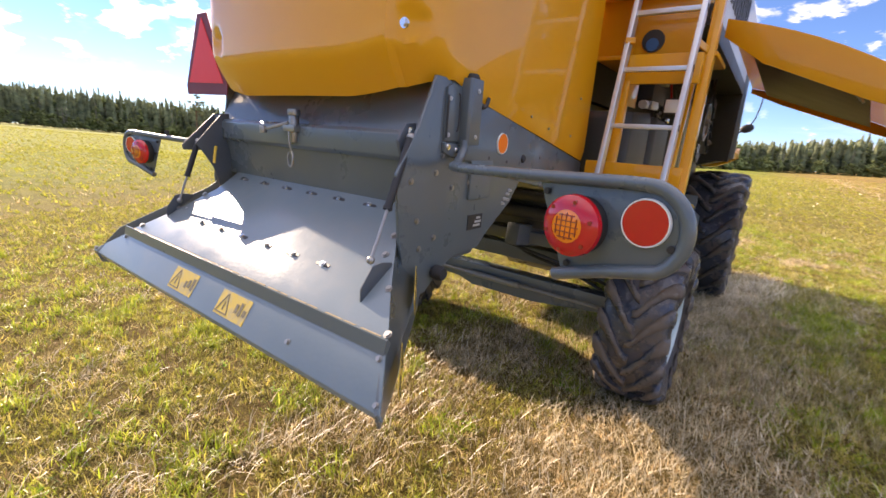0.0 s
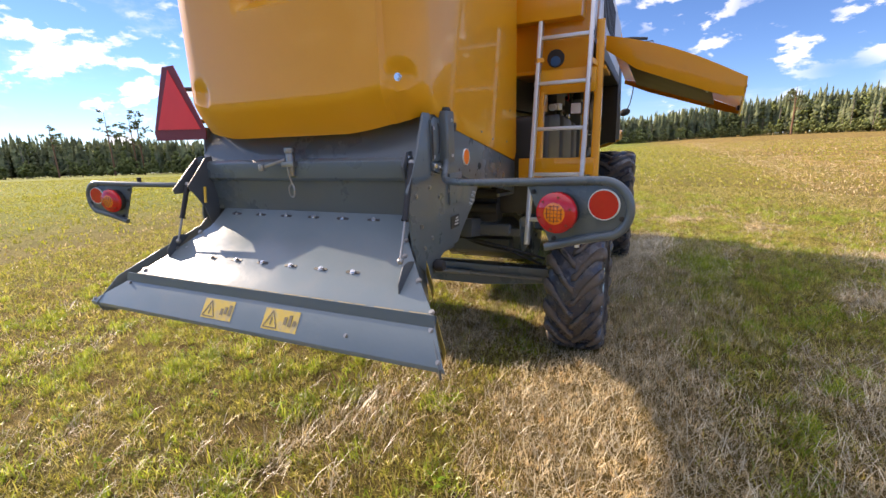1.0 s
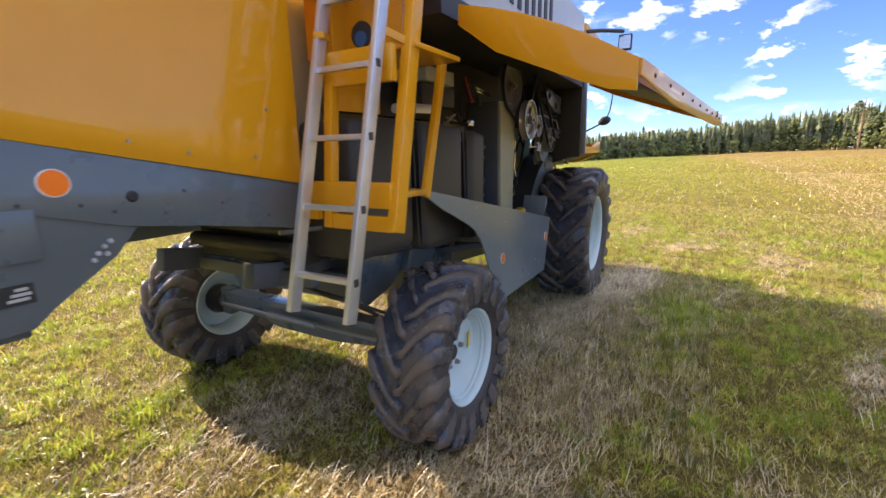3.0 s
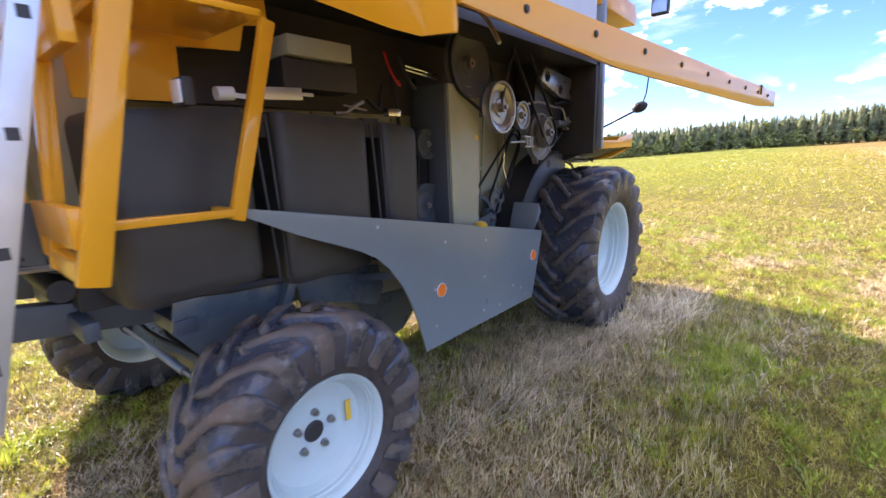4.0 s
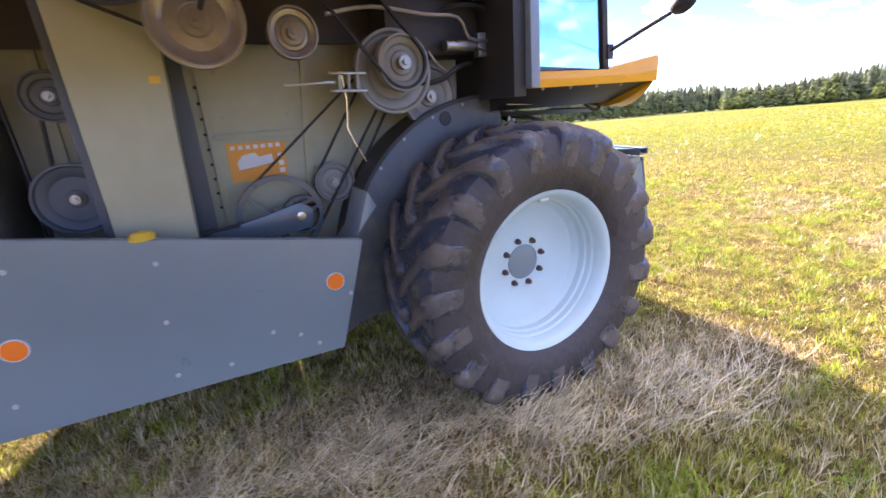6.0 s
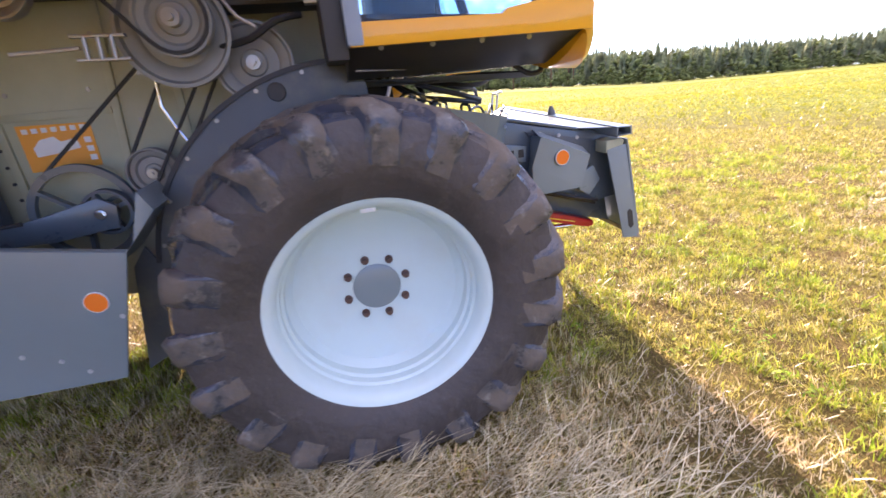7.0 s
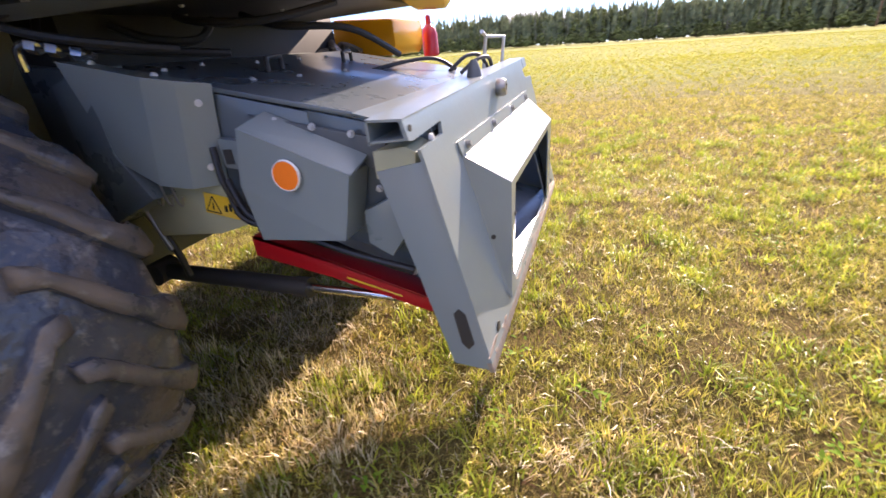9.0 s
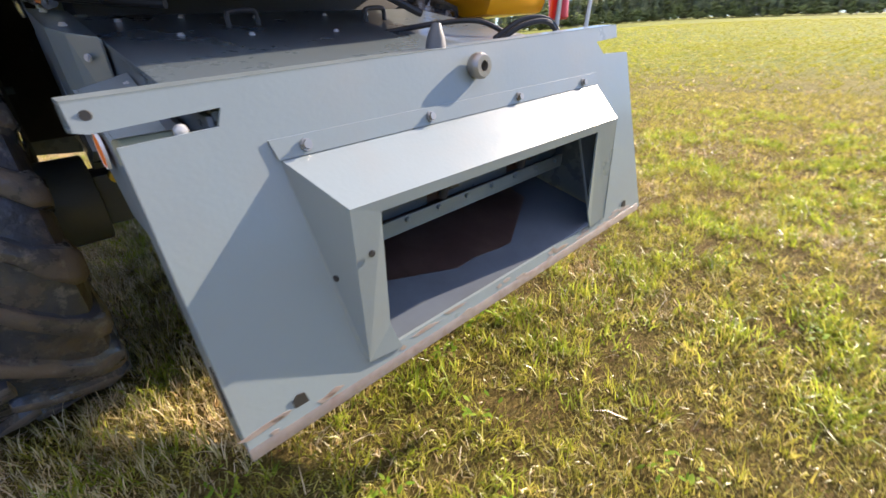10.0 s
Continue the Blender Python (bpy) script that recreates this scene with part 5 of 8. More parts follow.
# instruction label inside
bm = B()
prism(bm, [(-1.435, 1.365), (-1.148, 1.368), (-1.140, 1.562), (-1.433, 1.572)], "x", 0.557, 0.559)
lab = part("instruction_label", bm, STICKORANGE, body, "orange instruction label with white drawing")
bm = B()
for k in range(7):
    box(bm, (0.5592, -1.415 + 0.038 * k, 1.535), (0.5598, -1.392 + 0.038 * k, 1.556))
for k in range(3):
    box(bm, (0.5592, -1.185, 1.395 + 0.040 * k), (0.5598, -1.158, 1.420 + 0.040 * k))
prism(bm, [(-1.39, 1.43), (-1.30, 1.44), (-1.21, 1.455), (-1.215, 1.50), (-1.28, 1.49), (-1.30, 1.515), (-1.36, 1.505), (-1.395, 1.47)], "x", 0.5592, 0.5598)
part("print", bm, WHITE, lab)

# skirt
bm = B()
prism(bm, [(-3.53, 1.585), (-0.935, 1.08), (-1.10, 0.535), (-2.46, 0.565), (-2.49, 0.68), (-2.53, 0.81), (-2.58, 0.93), (-2.64, 1.04), (-2.72, 1.15), (-2.82, 1.24), (-2.93, 1.30), (-3.05, 1.35), (-3.26, 1.437), (-3.5, 1.555)], "x", 1.108, 1.12)
skirt = part("side_skirt", bm, GREY, HV, "slate-grey sheet-metal side skirt with bright screws", bevel=0.002)
bm = B()
beam(bm, (1.095, -3.50, 1.580), (1.095, -0.94, 1.079), 0.03, 0.008)
part("skirt_flange", bm, GREY, skirt)
bolts([(1.121, y, z) for y, z in ((-1.799, 1.150), (-1.819, 0.892), (-2.25, 1.22), (-2.36, 0.94), (-2.36, 0.70), (-1.83, 0.64), (-1.42, 0.72), (-1.22, 0.60), (-1.62, 0.62), (-1.03, 0.82), (-1.30, 0.67), (-2.80, 1.40))], 0.0075, (1, 0, 0), ZINC, skirt, "skirt_screw", 0.005)
disc_label(skirt, "side_reflector", (1.121, -2.301, 0.923), 0.044, (1, 0, 0), ORANGE, label="round orange side reflector")
disc_label(skirt, "side_reflector", (1.121, -1.098, 0.899), 0.044, (1, 0, 0), ORANGE, label="round orange side reflector")
bm = B()
lathe(bm, [(0.001, 0.0), (0.048, 0.0), (0.050, 0.012), (0.036, 0.030), (0.001, 0.038)], (1.095, -1.823, 1.252), "z", 20)
part("yellow_knob", bm, STICKER, HV, "yellow knob on the skirt's edge")
bm = B()
prism(bm, [(-3.53, 1.585), (-0.935, 1.08), (-1.10, 0.535), (-2.46, 0.565), (-2.53, 0.81), (-2.64, 1.04), (-2.82, 1.24), (-3.05, 1.35), (-3.26, 1.437), (-3.5, 1.555)], "x", -1.12, -1.108)
part("side_skirt", bm, GREY, HV, "slate-grey sheet-metal side skirt on the far side")
# struts that carry the skirt
bm = B()
beam(bm, (0.55, -2.05, 0.95), (1.105, -2.05, 0.98), 0.04, 0.04)
part("skirt_stay", bm, DARKGREY, HV, bevel=0.004)
bm = B()
beam(bm, (0.55, -2.62, 0.98), (1.10, -2.62, 1.10), 0.04, 0.04)
part("skirt_stay", bm, DARKGREY, HV, bevel=0.004)
bm = B()
beam(bm, (0.55, -2.95, 1.10), (0.62, -2.90, 0.72), 0.05, 0.05)
part("skirt_stay", bm, DARKGREY, HV, bevel=0.004)
bm = B()
prism(bm, [(-3.66, 1.16), (-3.08, 1.15), (-3.12, 1.01), (-3.30, 0.90), (-3.56, 0.84), (-3.68, 1.02)], "x", 0.700, 0.712)
part("sieve_box_side", bm, SLATE_AND_SHADE, HV, "dark slate side of the sieve box", bevel=0.003)
bm = B()
prism(bm, [(-3.07, 1.17), (-2.44, 1.06), (-2.40, 0.90), (-2.47, 0.795), (-3.02, 0.975)], "x", 0.690, 0.702)
part("lower_side_panel", bm, SLATE_AND_SHADE, HV, "dark slate lower side panel", bevel=0.003)
bm = B()
beam(bm, (0.74, -3.07, 1.18), (0.74, -3.16, 0.98), 0.05, 0.05, (1, 0, 0))
part("panel_post", bm, SLATE_AND_SHADE, HV, "short folded post", bevel=0.005)
bm = B()
tube(bm, [(0.75, -3.86, 1.24), (0.80, -3.45, 1.185), (0.84, -3.05, 1.165), (0.88, -2.75, 1.13)], 0.022, 10)
part("pipe", bm, BLACK, HV, "black pipe under the tank")
bm = B()
tube(bm, [(0.80, -3.02, 1.165), (0.84, -2.88, 1.155), (0.85, -2.80, 1.15)], 0.016, 10)
cyl(bm, (0.80, -3.03, 1.166), (0.81, -2.98, 1.163), 0.024, 6)
part("pipe_coupling", bm, CHROME, HV, "bright pipe coupling")

# fuel tank of moulded plastic
def moulded(bm, y0, y1, z0, z1, z2, x0, x1):
    """A block with rounded front corners; its upper edge runs from z1 to z2."""
    r, n = 0.07, 5
    ring = []
    for k in range(n + 1):
        a = k / n * math.pi / 2
        ring.append((y0 + r - r * math.cos(a), 0, x1 - r + r * math.sin(a)))
    for k in range(n + 1):
        a = k / n * math.pi / 2
        ring.append((y1 - r + r * math.sin(a), 0, x1 - r + r * math.cos(a)))
    ring = [(y0, 0, x0)] + ring + [(y1, 0, x0)]

    def top(y):
        return z1 + (z2 - z1) * (y - y0) / (y1 - y0)
    rows = []
    for inset, f in ((0.05, 0.0), (0.012, 0.03), (0.0, 0.07), (0.0, 0.93), (0.012, 0.97), (0.05, 1.0)):
        yc, xc = (y0 + y1) / 2, (x0 + x1) / 2
        rows.append([bm.verts.new((xc + (x - xc) * (1 - inset * 1.2), yc + (y - yc) * (1 - inset * 1.2), z0 + (top(y) - z0) * f)) for y, _, x in ring])
    m = len(ring)
    fs = [bm.faces.new((p[i], p[(i + 1) % m], q[(i + 1) % m], q[i])) for p, q in zip(rows, rows[1:]) for i in range(m)]
    fs += [bm.faces.new(rows[0]), bm.faces.new(rows[-1])]
    bmesh.ops.recalc_face_normals(bm, faces=fs)


bm = B()
moulded(bm, -3.88, -3.325, 1.235, 1.95, 1.985, 0.60, 0.96)
tank_a = part("fuel_tank", bm, PLASTIC, HV, "black moulded plastic fuel tank with strap grooves")
bm = B()
moulded(bm, -3.215, -2.655, 1.16, 1.975, 1.95, 0.60, 0.955)
part("tank_moulding", bm, PLASTIC, tank_a)
bm = B()
moulded(bm, -2.545, -2.250, 1.12, 1.945, 1.905, 0.60, 0.95)
part("tank_moulding", bm, PLASTIC, tank_a)
for y in (-3.27, -2.60):
    bm = B()
    box(bm, (0.62, y - 0.06, 1.86), (0.90, y + 0.06, 1.965))
    part("strap_cap", bm, BLACK, tank_a, "black cap over the strap groove", bevel=0.01)
for y in (-3.265, -2.590):
    bm = B()
    tube(bm, [(0.915, y - 0.035, 1.93), (0.925, y - 0.03, 1.86), (0.925, y + 0.01, 1.20)], 0.007, 8)
    tube(bm, [(0.915, y + 0.03, 1.93), (0.925, y + 0.03, 1.86), (0.925, y + 0.055, 1.20)], 0.007, 8)
    part("tank_strap", bm, BLACK, HV, "black tank strap")
bm = B()
beam(bm, (0.86, -2.44, 2.005), (0.86, -2.34, 2.005), 0.05, 0.045)
part("tank_bracket", bm, CHROME, HV, "bright clamp above the tank", bevel=0.006)
bm = B()
tube(bm, [(0.85, -2.80, 1.985), (0.85, -2.72, 1.99), (0.85, -2.66, 2.03), (0.85, -2.60, 2.055)], 0.010, 8)
tube(bm, [(0.85, -2.74, 2.03), (0.85, -2.58, 2.01)], 0.006, 8)
part("tank_tap", bm, STEEL, HV, "steel tap with its lever")
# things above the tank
# Black sheets over the housing stand in for the shade up here.
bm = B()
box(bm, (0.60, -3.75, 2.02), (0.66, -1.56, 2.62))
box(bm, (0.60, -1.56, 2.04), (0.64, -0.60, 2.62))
part("upper_wall", bm, BLACK, HV, "upper housing wall, its shade put into the black")
bm = B()
beam(bm, (0.90, -3.23, 2.05), (0.90, -3.03, 2.06), 0.03, 0.055)
beam(bm, (0.90, -3.03, 2.06), (0.90, -2.96, 2.06), 0.01, 0.016)
part("aluminium_bar", bm, ALU, HV, "pale aluminium bar", bevel=0.003)
bm = B()
cyl(bm, (0.90, -3.43, 2.035), (0.90, -3.36, 2.04), 0.028, 12)
beam(bm, (0.90, -3.37, 2.035), (0.90, -3.29, 2.03), 0.014, 0.018)
part("filter_bowl", bm, WHITE, HV, "pale plastic filter bowl")
bm = B()
box(bm, (0.70, -3.10, 2.09), (0.88, -2.66, 2.225))
part("cooler_box", bm, BLACK, HV, "black box beneath the engine deck", bevel=0.01)
bm = B()
prism(bm, [(-3.90, 2.62), (-3.90, 1.99), (-3.56, 1.995), (-3.55, 2.20), (-3.30, 2.215), (-3.27, 2.32), (-3.16, 2.34), (-3.16, 2.62)], "x", 0.880, 0.892)
part("engine_side_plate", bm, YELLOW, HV, "yellow plate with a cut-out beside the engine", bevel=0.003)
bm = B()
box(bm, (0.665, -3.075, 2.235), (0.90, -2.70, 2.325))
part("deck_edge", bm, PANEL, HV, "pale folded edge of the engine deck", bevel=0.006)
bm = B()
for dz_ in (0.0, 0.022):
    tube(bm, [(0.85, -2.25, 2.262 + dz_), (0.85, -1.95, 2.236 + dz_)], 0.0075, 8)
part("hydraulic_pipe", bm, CHROME, HV, "bright hydraulic pipes")
bm = B()
tube(bm, curve_pts([(0.85, -2.42, 2.34), (0.86, -2.39, 2.25), (0.86, -2.34, 2.185), (0.84, -2.29, 2.17), (0.80, -2.26, 2.2)]), 0.008, 8)
part("red_hose", bm, REDPAINT, HV, "red hose")
for pts in ([(0.85, -2.30, 2.33), (0.87, -2.26, 2.22), (0.86, -2.18, 2.16), (0.80, -2.12, 2.22)], [(0.82, -2.55, 2.08), (0.84, -2.48, 2.02), (0.82, -2.44, 2.09), (0.80, -2.40, 2.16)], [(0.72, -2.25, 2.25), (0.74, -2.22, 2.0), (0.75, -2.20, 1.6), (0.75, -2.19, 1.25)]):
    bm = B()
    tube(bm, curve_pts(pts), 0.012, 8)
    part("hose", bm, HYDHOSE, HV, "black hose")

# grain elevator casing
bm = B()
prism(bm, [(-1.93, 1.15), (-1.640, 1.10), (-1.60, 2.2), (-1.955, 2.2)], "x", 0.62, 0.95)
elev = part("elevator_casing", bm, PANEL, HV, "pale grey grain elevator casing", bevel=0.006)
bm = B()
prism(bm, [(-1.965, 1.15), (-1.932, 1.15), (-1.957, 2.2), (-1.985, 2.2)], "x", 0.62, 0.935)
part("casing_edge", bm, DARKGREY, elev, "dark folded edge", bevel=0.004)
bm = B()
box(bm, (0.951, -1.672, 1.843), (0.954, -1.632, 1.873))
part("yellow_mark", bm, STICKER, elev, "small yellow mark")
bm = B()
box(bm, (0.62, -1.66, 1.12), (0.70, -1.55, 2.2))
part("casing_back", bm, DARKGREY, elev, bevel=0.004)


# pulleys and belts
def pulley(centre, r, w=0.05, dish=0.5, material=PULLEY, hub=0.03, spokes=0, label="grey cast pulley"):
    bm, rods = B(), []
    if spokes:
        lathe(bm, [(r * 0.86, -w / 2), (r, -w / 2), (r * 0.96, -w * 0.1), (r * 0.96, w * 0.1), (r, w / 2), (r * 0.86, w / 2)], (0, 0, 0), "x", 48, closed=True)
        for k in range(spokes):
            a = k * math.tau / spokes + 0.4
            rods.append((a, beam(B(), (0, 0, 0), (0, r * 0.9 * math.cos(a), r * 0.9 * math.sin(a)), 0.018, 0.035, (1, 0, 0))))
    else:
        lathe(bm, [(0.001, w * 0.05), (hub * 1.7, w * 0.05), (hub * 1.9, w * dish * 0.0 - w * 0.1), (r * 0.62, -w * 0.12), (r * 0.70, w * 0.10), (r * 0.88, w * 0.18), (r * 0.93, w / 2), (r, w / 2), (r * 0.95, w * 0.1), (r * 0.95, -w * 0.1), (r, -w / 2), (r * 0.9, -w / 2), (0.001, -w / 2)], (0, 0, 0), "x", 48)
    ob = part("pulley", bm, material, HV, label)
    ob.matrix_basis = Matrix.Translation(centre)
    for a, rod in rods:
        part("spoke", rod, material, ob)
    bm = B()
    cyl(bm, (-w / 2 if spokes else 0, 0, 0), (w * 0.75, 0, 0), hub * (1.6 if spokes else 1), 16)
    cyl(bm, (0, 0, 0), (w * 1.1, 0, 0), hub * 0.45, 12)
    part("hub", bm, STEEL, ob)
    return ob


def belt(loops, x, w=0.022):
    """A flat V-belt round pulleys (y, z, r), taken in order."""
    n = len(loops)
    pts = []
    for i in range(n):
        y, z, r = loops[i]
        yn, zn, rn = loops[(i + 1) % n]
        yp, zp, rp = loops[i - 1]
        def edge(ya, za, ra, yb, zb, rb):
            d = math.atan2(zb - za, yb - ya)
            L = math.hypot(yb - ya, zb - za)
            return d + math.acos(max(-1, min(1, (ra - rb) / L)))
        a1 = edge(yp, zp, rp, y, z, r)
        a2 = edge(y, z, r, yn, zn, rn)
        while a2 > a1:
            a2 -= math.tau
        k = max(2, int((a1 - a2) / 0.25))
        pts += [(x, y + r * math.cos(a1 + (a2 - a1) * j / k), z + r * math.sin(a1 + (a2 - a1) * j / k)) for j in range(k + 1)]
    bm = B()
    m = len(pts)
    c = Vector((x, sum(p[1] for p in pts) / m, sum(p[2] for p in pts) / m))
    rings = []
    for i, p in enumerate(pts):
        a, b = Vector(pts[i - 1]), Vector(pts[(i + 1) % m])
        d = (b - a).normalized()
        nn = Vector((0, -d.z, d.y))
        p = Vector(p)
        rings.append([bm.verts.new(p + Vector((s * w / 2, 0, 0)) + nn * o) for s, o in ((-1, -0.006), (1, -0.006), (1, 0.006), (-1, 0.006))])
    for i in range(m):
        p, q = rings[i], rings[(i + 1) % m]
        for j in range(4):
            bm.faces.new((p[j], p[(j + 1) % 4], q[(j + 1) % 4], q[j]))
    bmesh.ops.recalc_face_normals(bm, faces=bm.faces[:])
    return part("drive_belt", bm, RUBBER, HV, "black drive belt")


pulley((1.03, -1.461, 2.065), 0.182, 0.06, material=RIMSTEEL, hub=0.034, label="large bright pulley with dusty face")
pulley((0.95, -1.735, 2.34), 0.225, 0.05, material=DARKGREY, hub=0.03, label="large dark pulley")
pulley((0.995, -1.092, 2.026), 0.108, 0.05, material=STEEL, hub=0.028, label="bright idler pulley")
pulley((0.974, -0.575, 1.900), 0.135, 0.06, material=PULLEY, hub=0.032, label="bright double pulley")
pulley((0.905, -0.60, 1.865), 0.205, 0.05, material=PULLEY, hub=0.03, label="grey pulley behind the double pulley")
pulley((0.80, -0.35, 1.74), 0.165, 0.05, material=PULLEY, hub=0.03)
pulley((0.641, -0.915, 1.313), 0.114, 0.05, material=PULLEY, hub=0.022, label="small grey idler")
pulley((0.66, -1.235, 1.17), 0.225, 0.03, material=SLATE_AND_SHADE, hub=0.03, spokes=3, label="dark spoked pulley")
pulley((0.70, -1.13, 1.17), 0.105, 0.04, material=DARKGREY, hub=0.025, spokes=4, label="dark spoked pulley")
pulley((0.80, -2.03, 1.82), 0.100, 0.04, material=DARKGREY, hub=0.02)
pulley((0.80, -2.05, 1.41), 0.150, 0.04, material=DARKGREY, hub=0.02)
belt([(-1.735, 2.34, 0.225), (-1.461, 2.065, 0.085)], 0.972)
belt([(-0.575, 1.900, 0.118), (-1.18, 2.60, 0.09)], 1.000)
belt([(-1.235, 1.17, 0.215), (-0.60, 1.865, 0.08)], 0.665, 0.018)
belt([(-0.915, 1.313, 0.105), (-0.60, 1.80, 0.10)], 0.645, 0.018)
belt([(-2.03, 1.82, 0.05), (-2.05, 1.41, 0.06)], 0.775, 0.02)
# tensioner arm of the spoked pulley
bm = B()
prism(bm, [(-1.62, 1.075), (-1.60, 1.15), (-1.35, 1.195), (-1.14, 1.245), (-1.075, 1.20), (-1.09, 1.10), (-1.35, 1.07)], "x", 0.72, 0.745)
cyl(bm, (0.72, -1.62, 1.13), (0.72, -1.38, 1.16), 0.022, 12)
tens = part("tensioner_arm", bm, SLATE_AND_SHADE, HV, "grey tensioner arm", bevel=0.006)
bolts([(0.746, -1.145, 1.170)], 0.018, (1, 0, 0), CHROME, tens, "arm_nut", 0.02)
bm = B()
tube(bm, [(0.75, -1.68, 1.16), (0.75, -1.45, 1.175)], 0.010, 8)
tube(bm, curve_pts([(0.70, -1.40, 1.09), (0.72, -1.33, 1.11), (0.72, -1.22, 1.08)]), 0.014, 8)
part("spring_rod", bm, BLACK, tens)
# spring block between the pulleys
for k in range(3):
    bm = B()
    tube(bm, [(0.95, -0.90 + 0.045 * k, 1.78), (0.95, -0.895 + 0.045 * k, 1.86)], 0.008, 8)
    part("tension_bolt", bm, STEEL, HV)
bm = B()
beam(bm, (0.94, -0.94, 1.865), (0.94, -0.76, 1.86), 0.03, 0.012)
beam(bm, (0.94, -0.94, 1.785), (0.94, -0.76, 1.78), 0.03, 0.012)
beam(bm, (0.93, -1.15, 1.82), (0.94, -0.92, 1.825), 0.014, 0.014)
part("tension_block", bm, STEEL, HV, "plated tension block", bevel=0.002)
# bent rods
bm = B()
tube(bm, [(0.66, -0.80, 1.90), (0.655, -0.785, 1.75), (0.65, -0.80, 1.60), (0.66, -0.76, 1.50), (0.67, -0.705, 1.385)], 0.0085, 8)
part("control_rod", bm, CHROME, HV, "bent plated control rod")
bm = B()
tube(bm, [(1.03, -1.44, 2.10), (1.04, -1.30, 2.45), (1.04, -1.22, 2.62)], 0.011, 8)
part("gas_stay", bm, BLACK, HV, "black stay of the raised panel")
# variator lever, chain case with plated cover
bm = B()
prism(bm, [(-0.66, 2.37), (-0.62, 2.43), (-0.55, 2.45), (0.02, 2.40), (0.07, 2.36), (0.07, 2.28), (0.03, 2.225), (-0.05, 2.21), (-0.30, 2.225), (-0.58, 2.31), (-0.65, 2.33)], "x", 0.90, 0.955)
case = part("chain_case", bm, mat("scuffed_plated_sheet", (0.42, 0.41, 0.39), 0.28, metal=0.8, vary=0.2, dirt=(0.18, 0.14, 0.09), dirt_amount=0.5, dirt_scale=9), HV, "plated chain case with three bearing openings", bevel=0.008)
for y, z, r in ((-0.555, 2.375, 0.042), (-0.285, 2.285, 0.040), (-0.045, 2.285, 0.036)):
    bm = B()
    lathe(bm, [(r * 0.3, 0.006), (r * 0.55, 0.014), (r * 0.62, 0.004), (r, 0.006), (r * 1.05, 0.0), (r * 0.3, 0.0)], (0.956, y, z), "x", 24, closed=True)
    part("bearing_cap", bm, BLACK, case)
bolts([(0.957, y, z) for y, z in ((-0.42, 2.41), (-0.16, 2.395), (0.04, 2.31), (-0.40, 2.27), (-0.15, 2.23))], 0.007, (1, 0, 0), STEEL, case, "case_bolt", 0.006)
for pts, r, mt in (([(0.93, -0.92, 2.12), (0.95, -0.70, 2.155), (0.95, -0.42, 2.13), (0.95, -0.22, 2.12), (0.96, -0.16, 2.02), (0.96, -0.02, 2.01), (0.96, 0.04, 2.06), (0.96, 0.09, 2.14)], 0.010, STEEL),
                   ([(0.95, -0.25, 2.0), (0.95, -0.15, 1.98), (0.95, 0.05, 1.94), (0.95, 0.10, 2.02), (0.95, 0.115, 2.10)], 0.009, CHROME),
                   ([(0.93, -0.40, 1.96), (0.94, -0.36, 1.90), (0.94, -0.30, 1.86)], 0.008, STEEL),
                   ([(0.90, -0.45, 1.80), (0.93, -0.33, 1.82), (0.93, -0.22, 1.88), (0.90, -0.12, 1.90)], 0.014, HYDHOSE),
                   ([(0.90, -0.30, 2.16), (0.94, -0.20, 2.18), (0.94, -0.05, 2.17), (0.90, 0.02, 2.10)], 0.014, HYDHOSE)):
    bm = B()
    tube(bm, curve_pts(pts, 3), r, 8)
    part("pipe" if mt is not HYDHOSE else "hose", bm, mt, HV, "plated pipe" if mt is not HYDHOSE else "black hose")
bm = B()
cyl(bm, (0.93, -0.30, 1.985), (0.93, -0.12, 1.985), 0.032, 14)
cyl(bm, (0.93, -0.12, 1.985), (0.93, -0.04, 1.985), 0.014, 10)
box(bm, (0.90, -0.10, 1.93), (0.95, -0.02, 2.05))
part("hydraulic_valve", bm, STEEL, HV, "grey hydraulic valve", bevel=0.004)
bm = B()
box(bm, (0.62, -0.6, 1.95), (0.86, 0.02, 2.55))
part("gearbox_shroud", bm, BLACK, HV, "black gearbox shroud", bevel=0.01)
bm = B()
box(bm, (0.60, -0.05, 1.70), (1.20, 0.03, 2.60))
part("cab_back_plate", bm, BLACK, HV, "black plate behind the cab", bevel=0.008)

# arched guard behind the front tyre
def arc(r, a0, a1, n, cy=0.0, cz=0.77):
    return [(cy + r * math.cos(radians(a0 + (a1 - a0) * k / n)), cz + r * math.sin(radians(a0 + (a1 - a0) * k / n))) for k in range(n + 1)]


bm = B()
prism(bm, arc(0.70, 200, 80, 24) + arc(0.955, 84, 170, 18) + [(-0.98, 1.02), (-1.05, 0.93), (-1.14, 0.40), (-0.864, 0.54)], "x", 0.835, 0.85)
guard = part("wheel_guard", bm, GUARDPAINT, HV, "dark arched guard behind the front tyre", bevel=0.003)
bm = B()
prism(bm, arc(0.70, 200, 80, 24) + arc(0.955, 84, 170, 18) + [(-1.0, 0.93), (-1.11, 0.414), (-0.864, 0.50)], "x", -0.85, -0.835)
part("wheel_guard", bm, DARKGREY, HV, "dark arched guard behind the front tyre")
bolts([(0.851, *p) for p in arc(0.93, 165, 100, 5)], 0.007, (1, 0, 0), STEEL, guard, "guard_bolt", 0.006)
bm = B()
lathe(bm, [(0.001, 0.003), (0.036, 0.003), (0.040, 0.0), (0.001, 0.0)], (0.851, -0.28, 1.615), "x", 24)
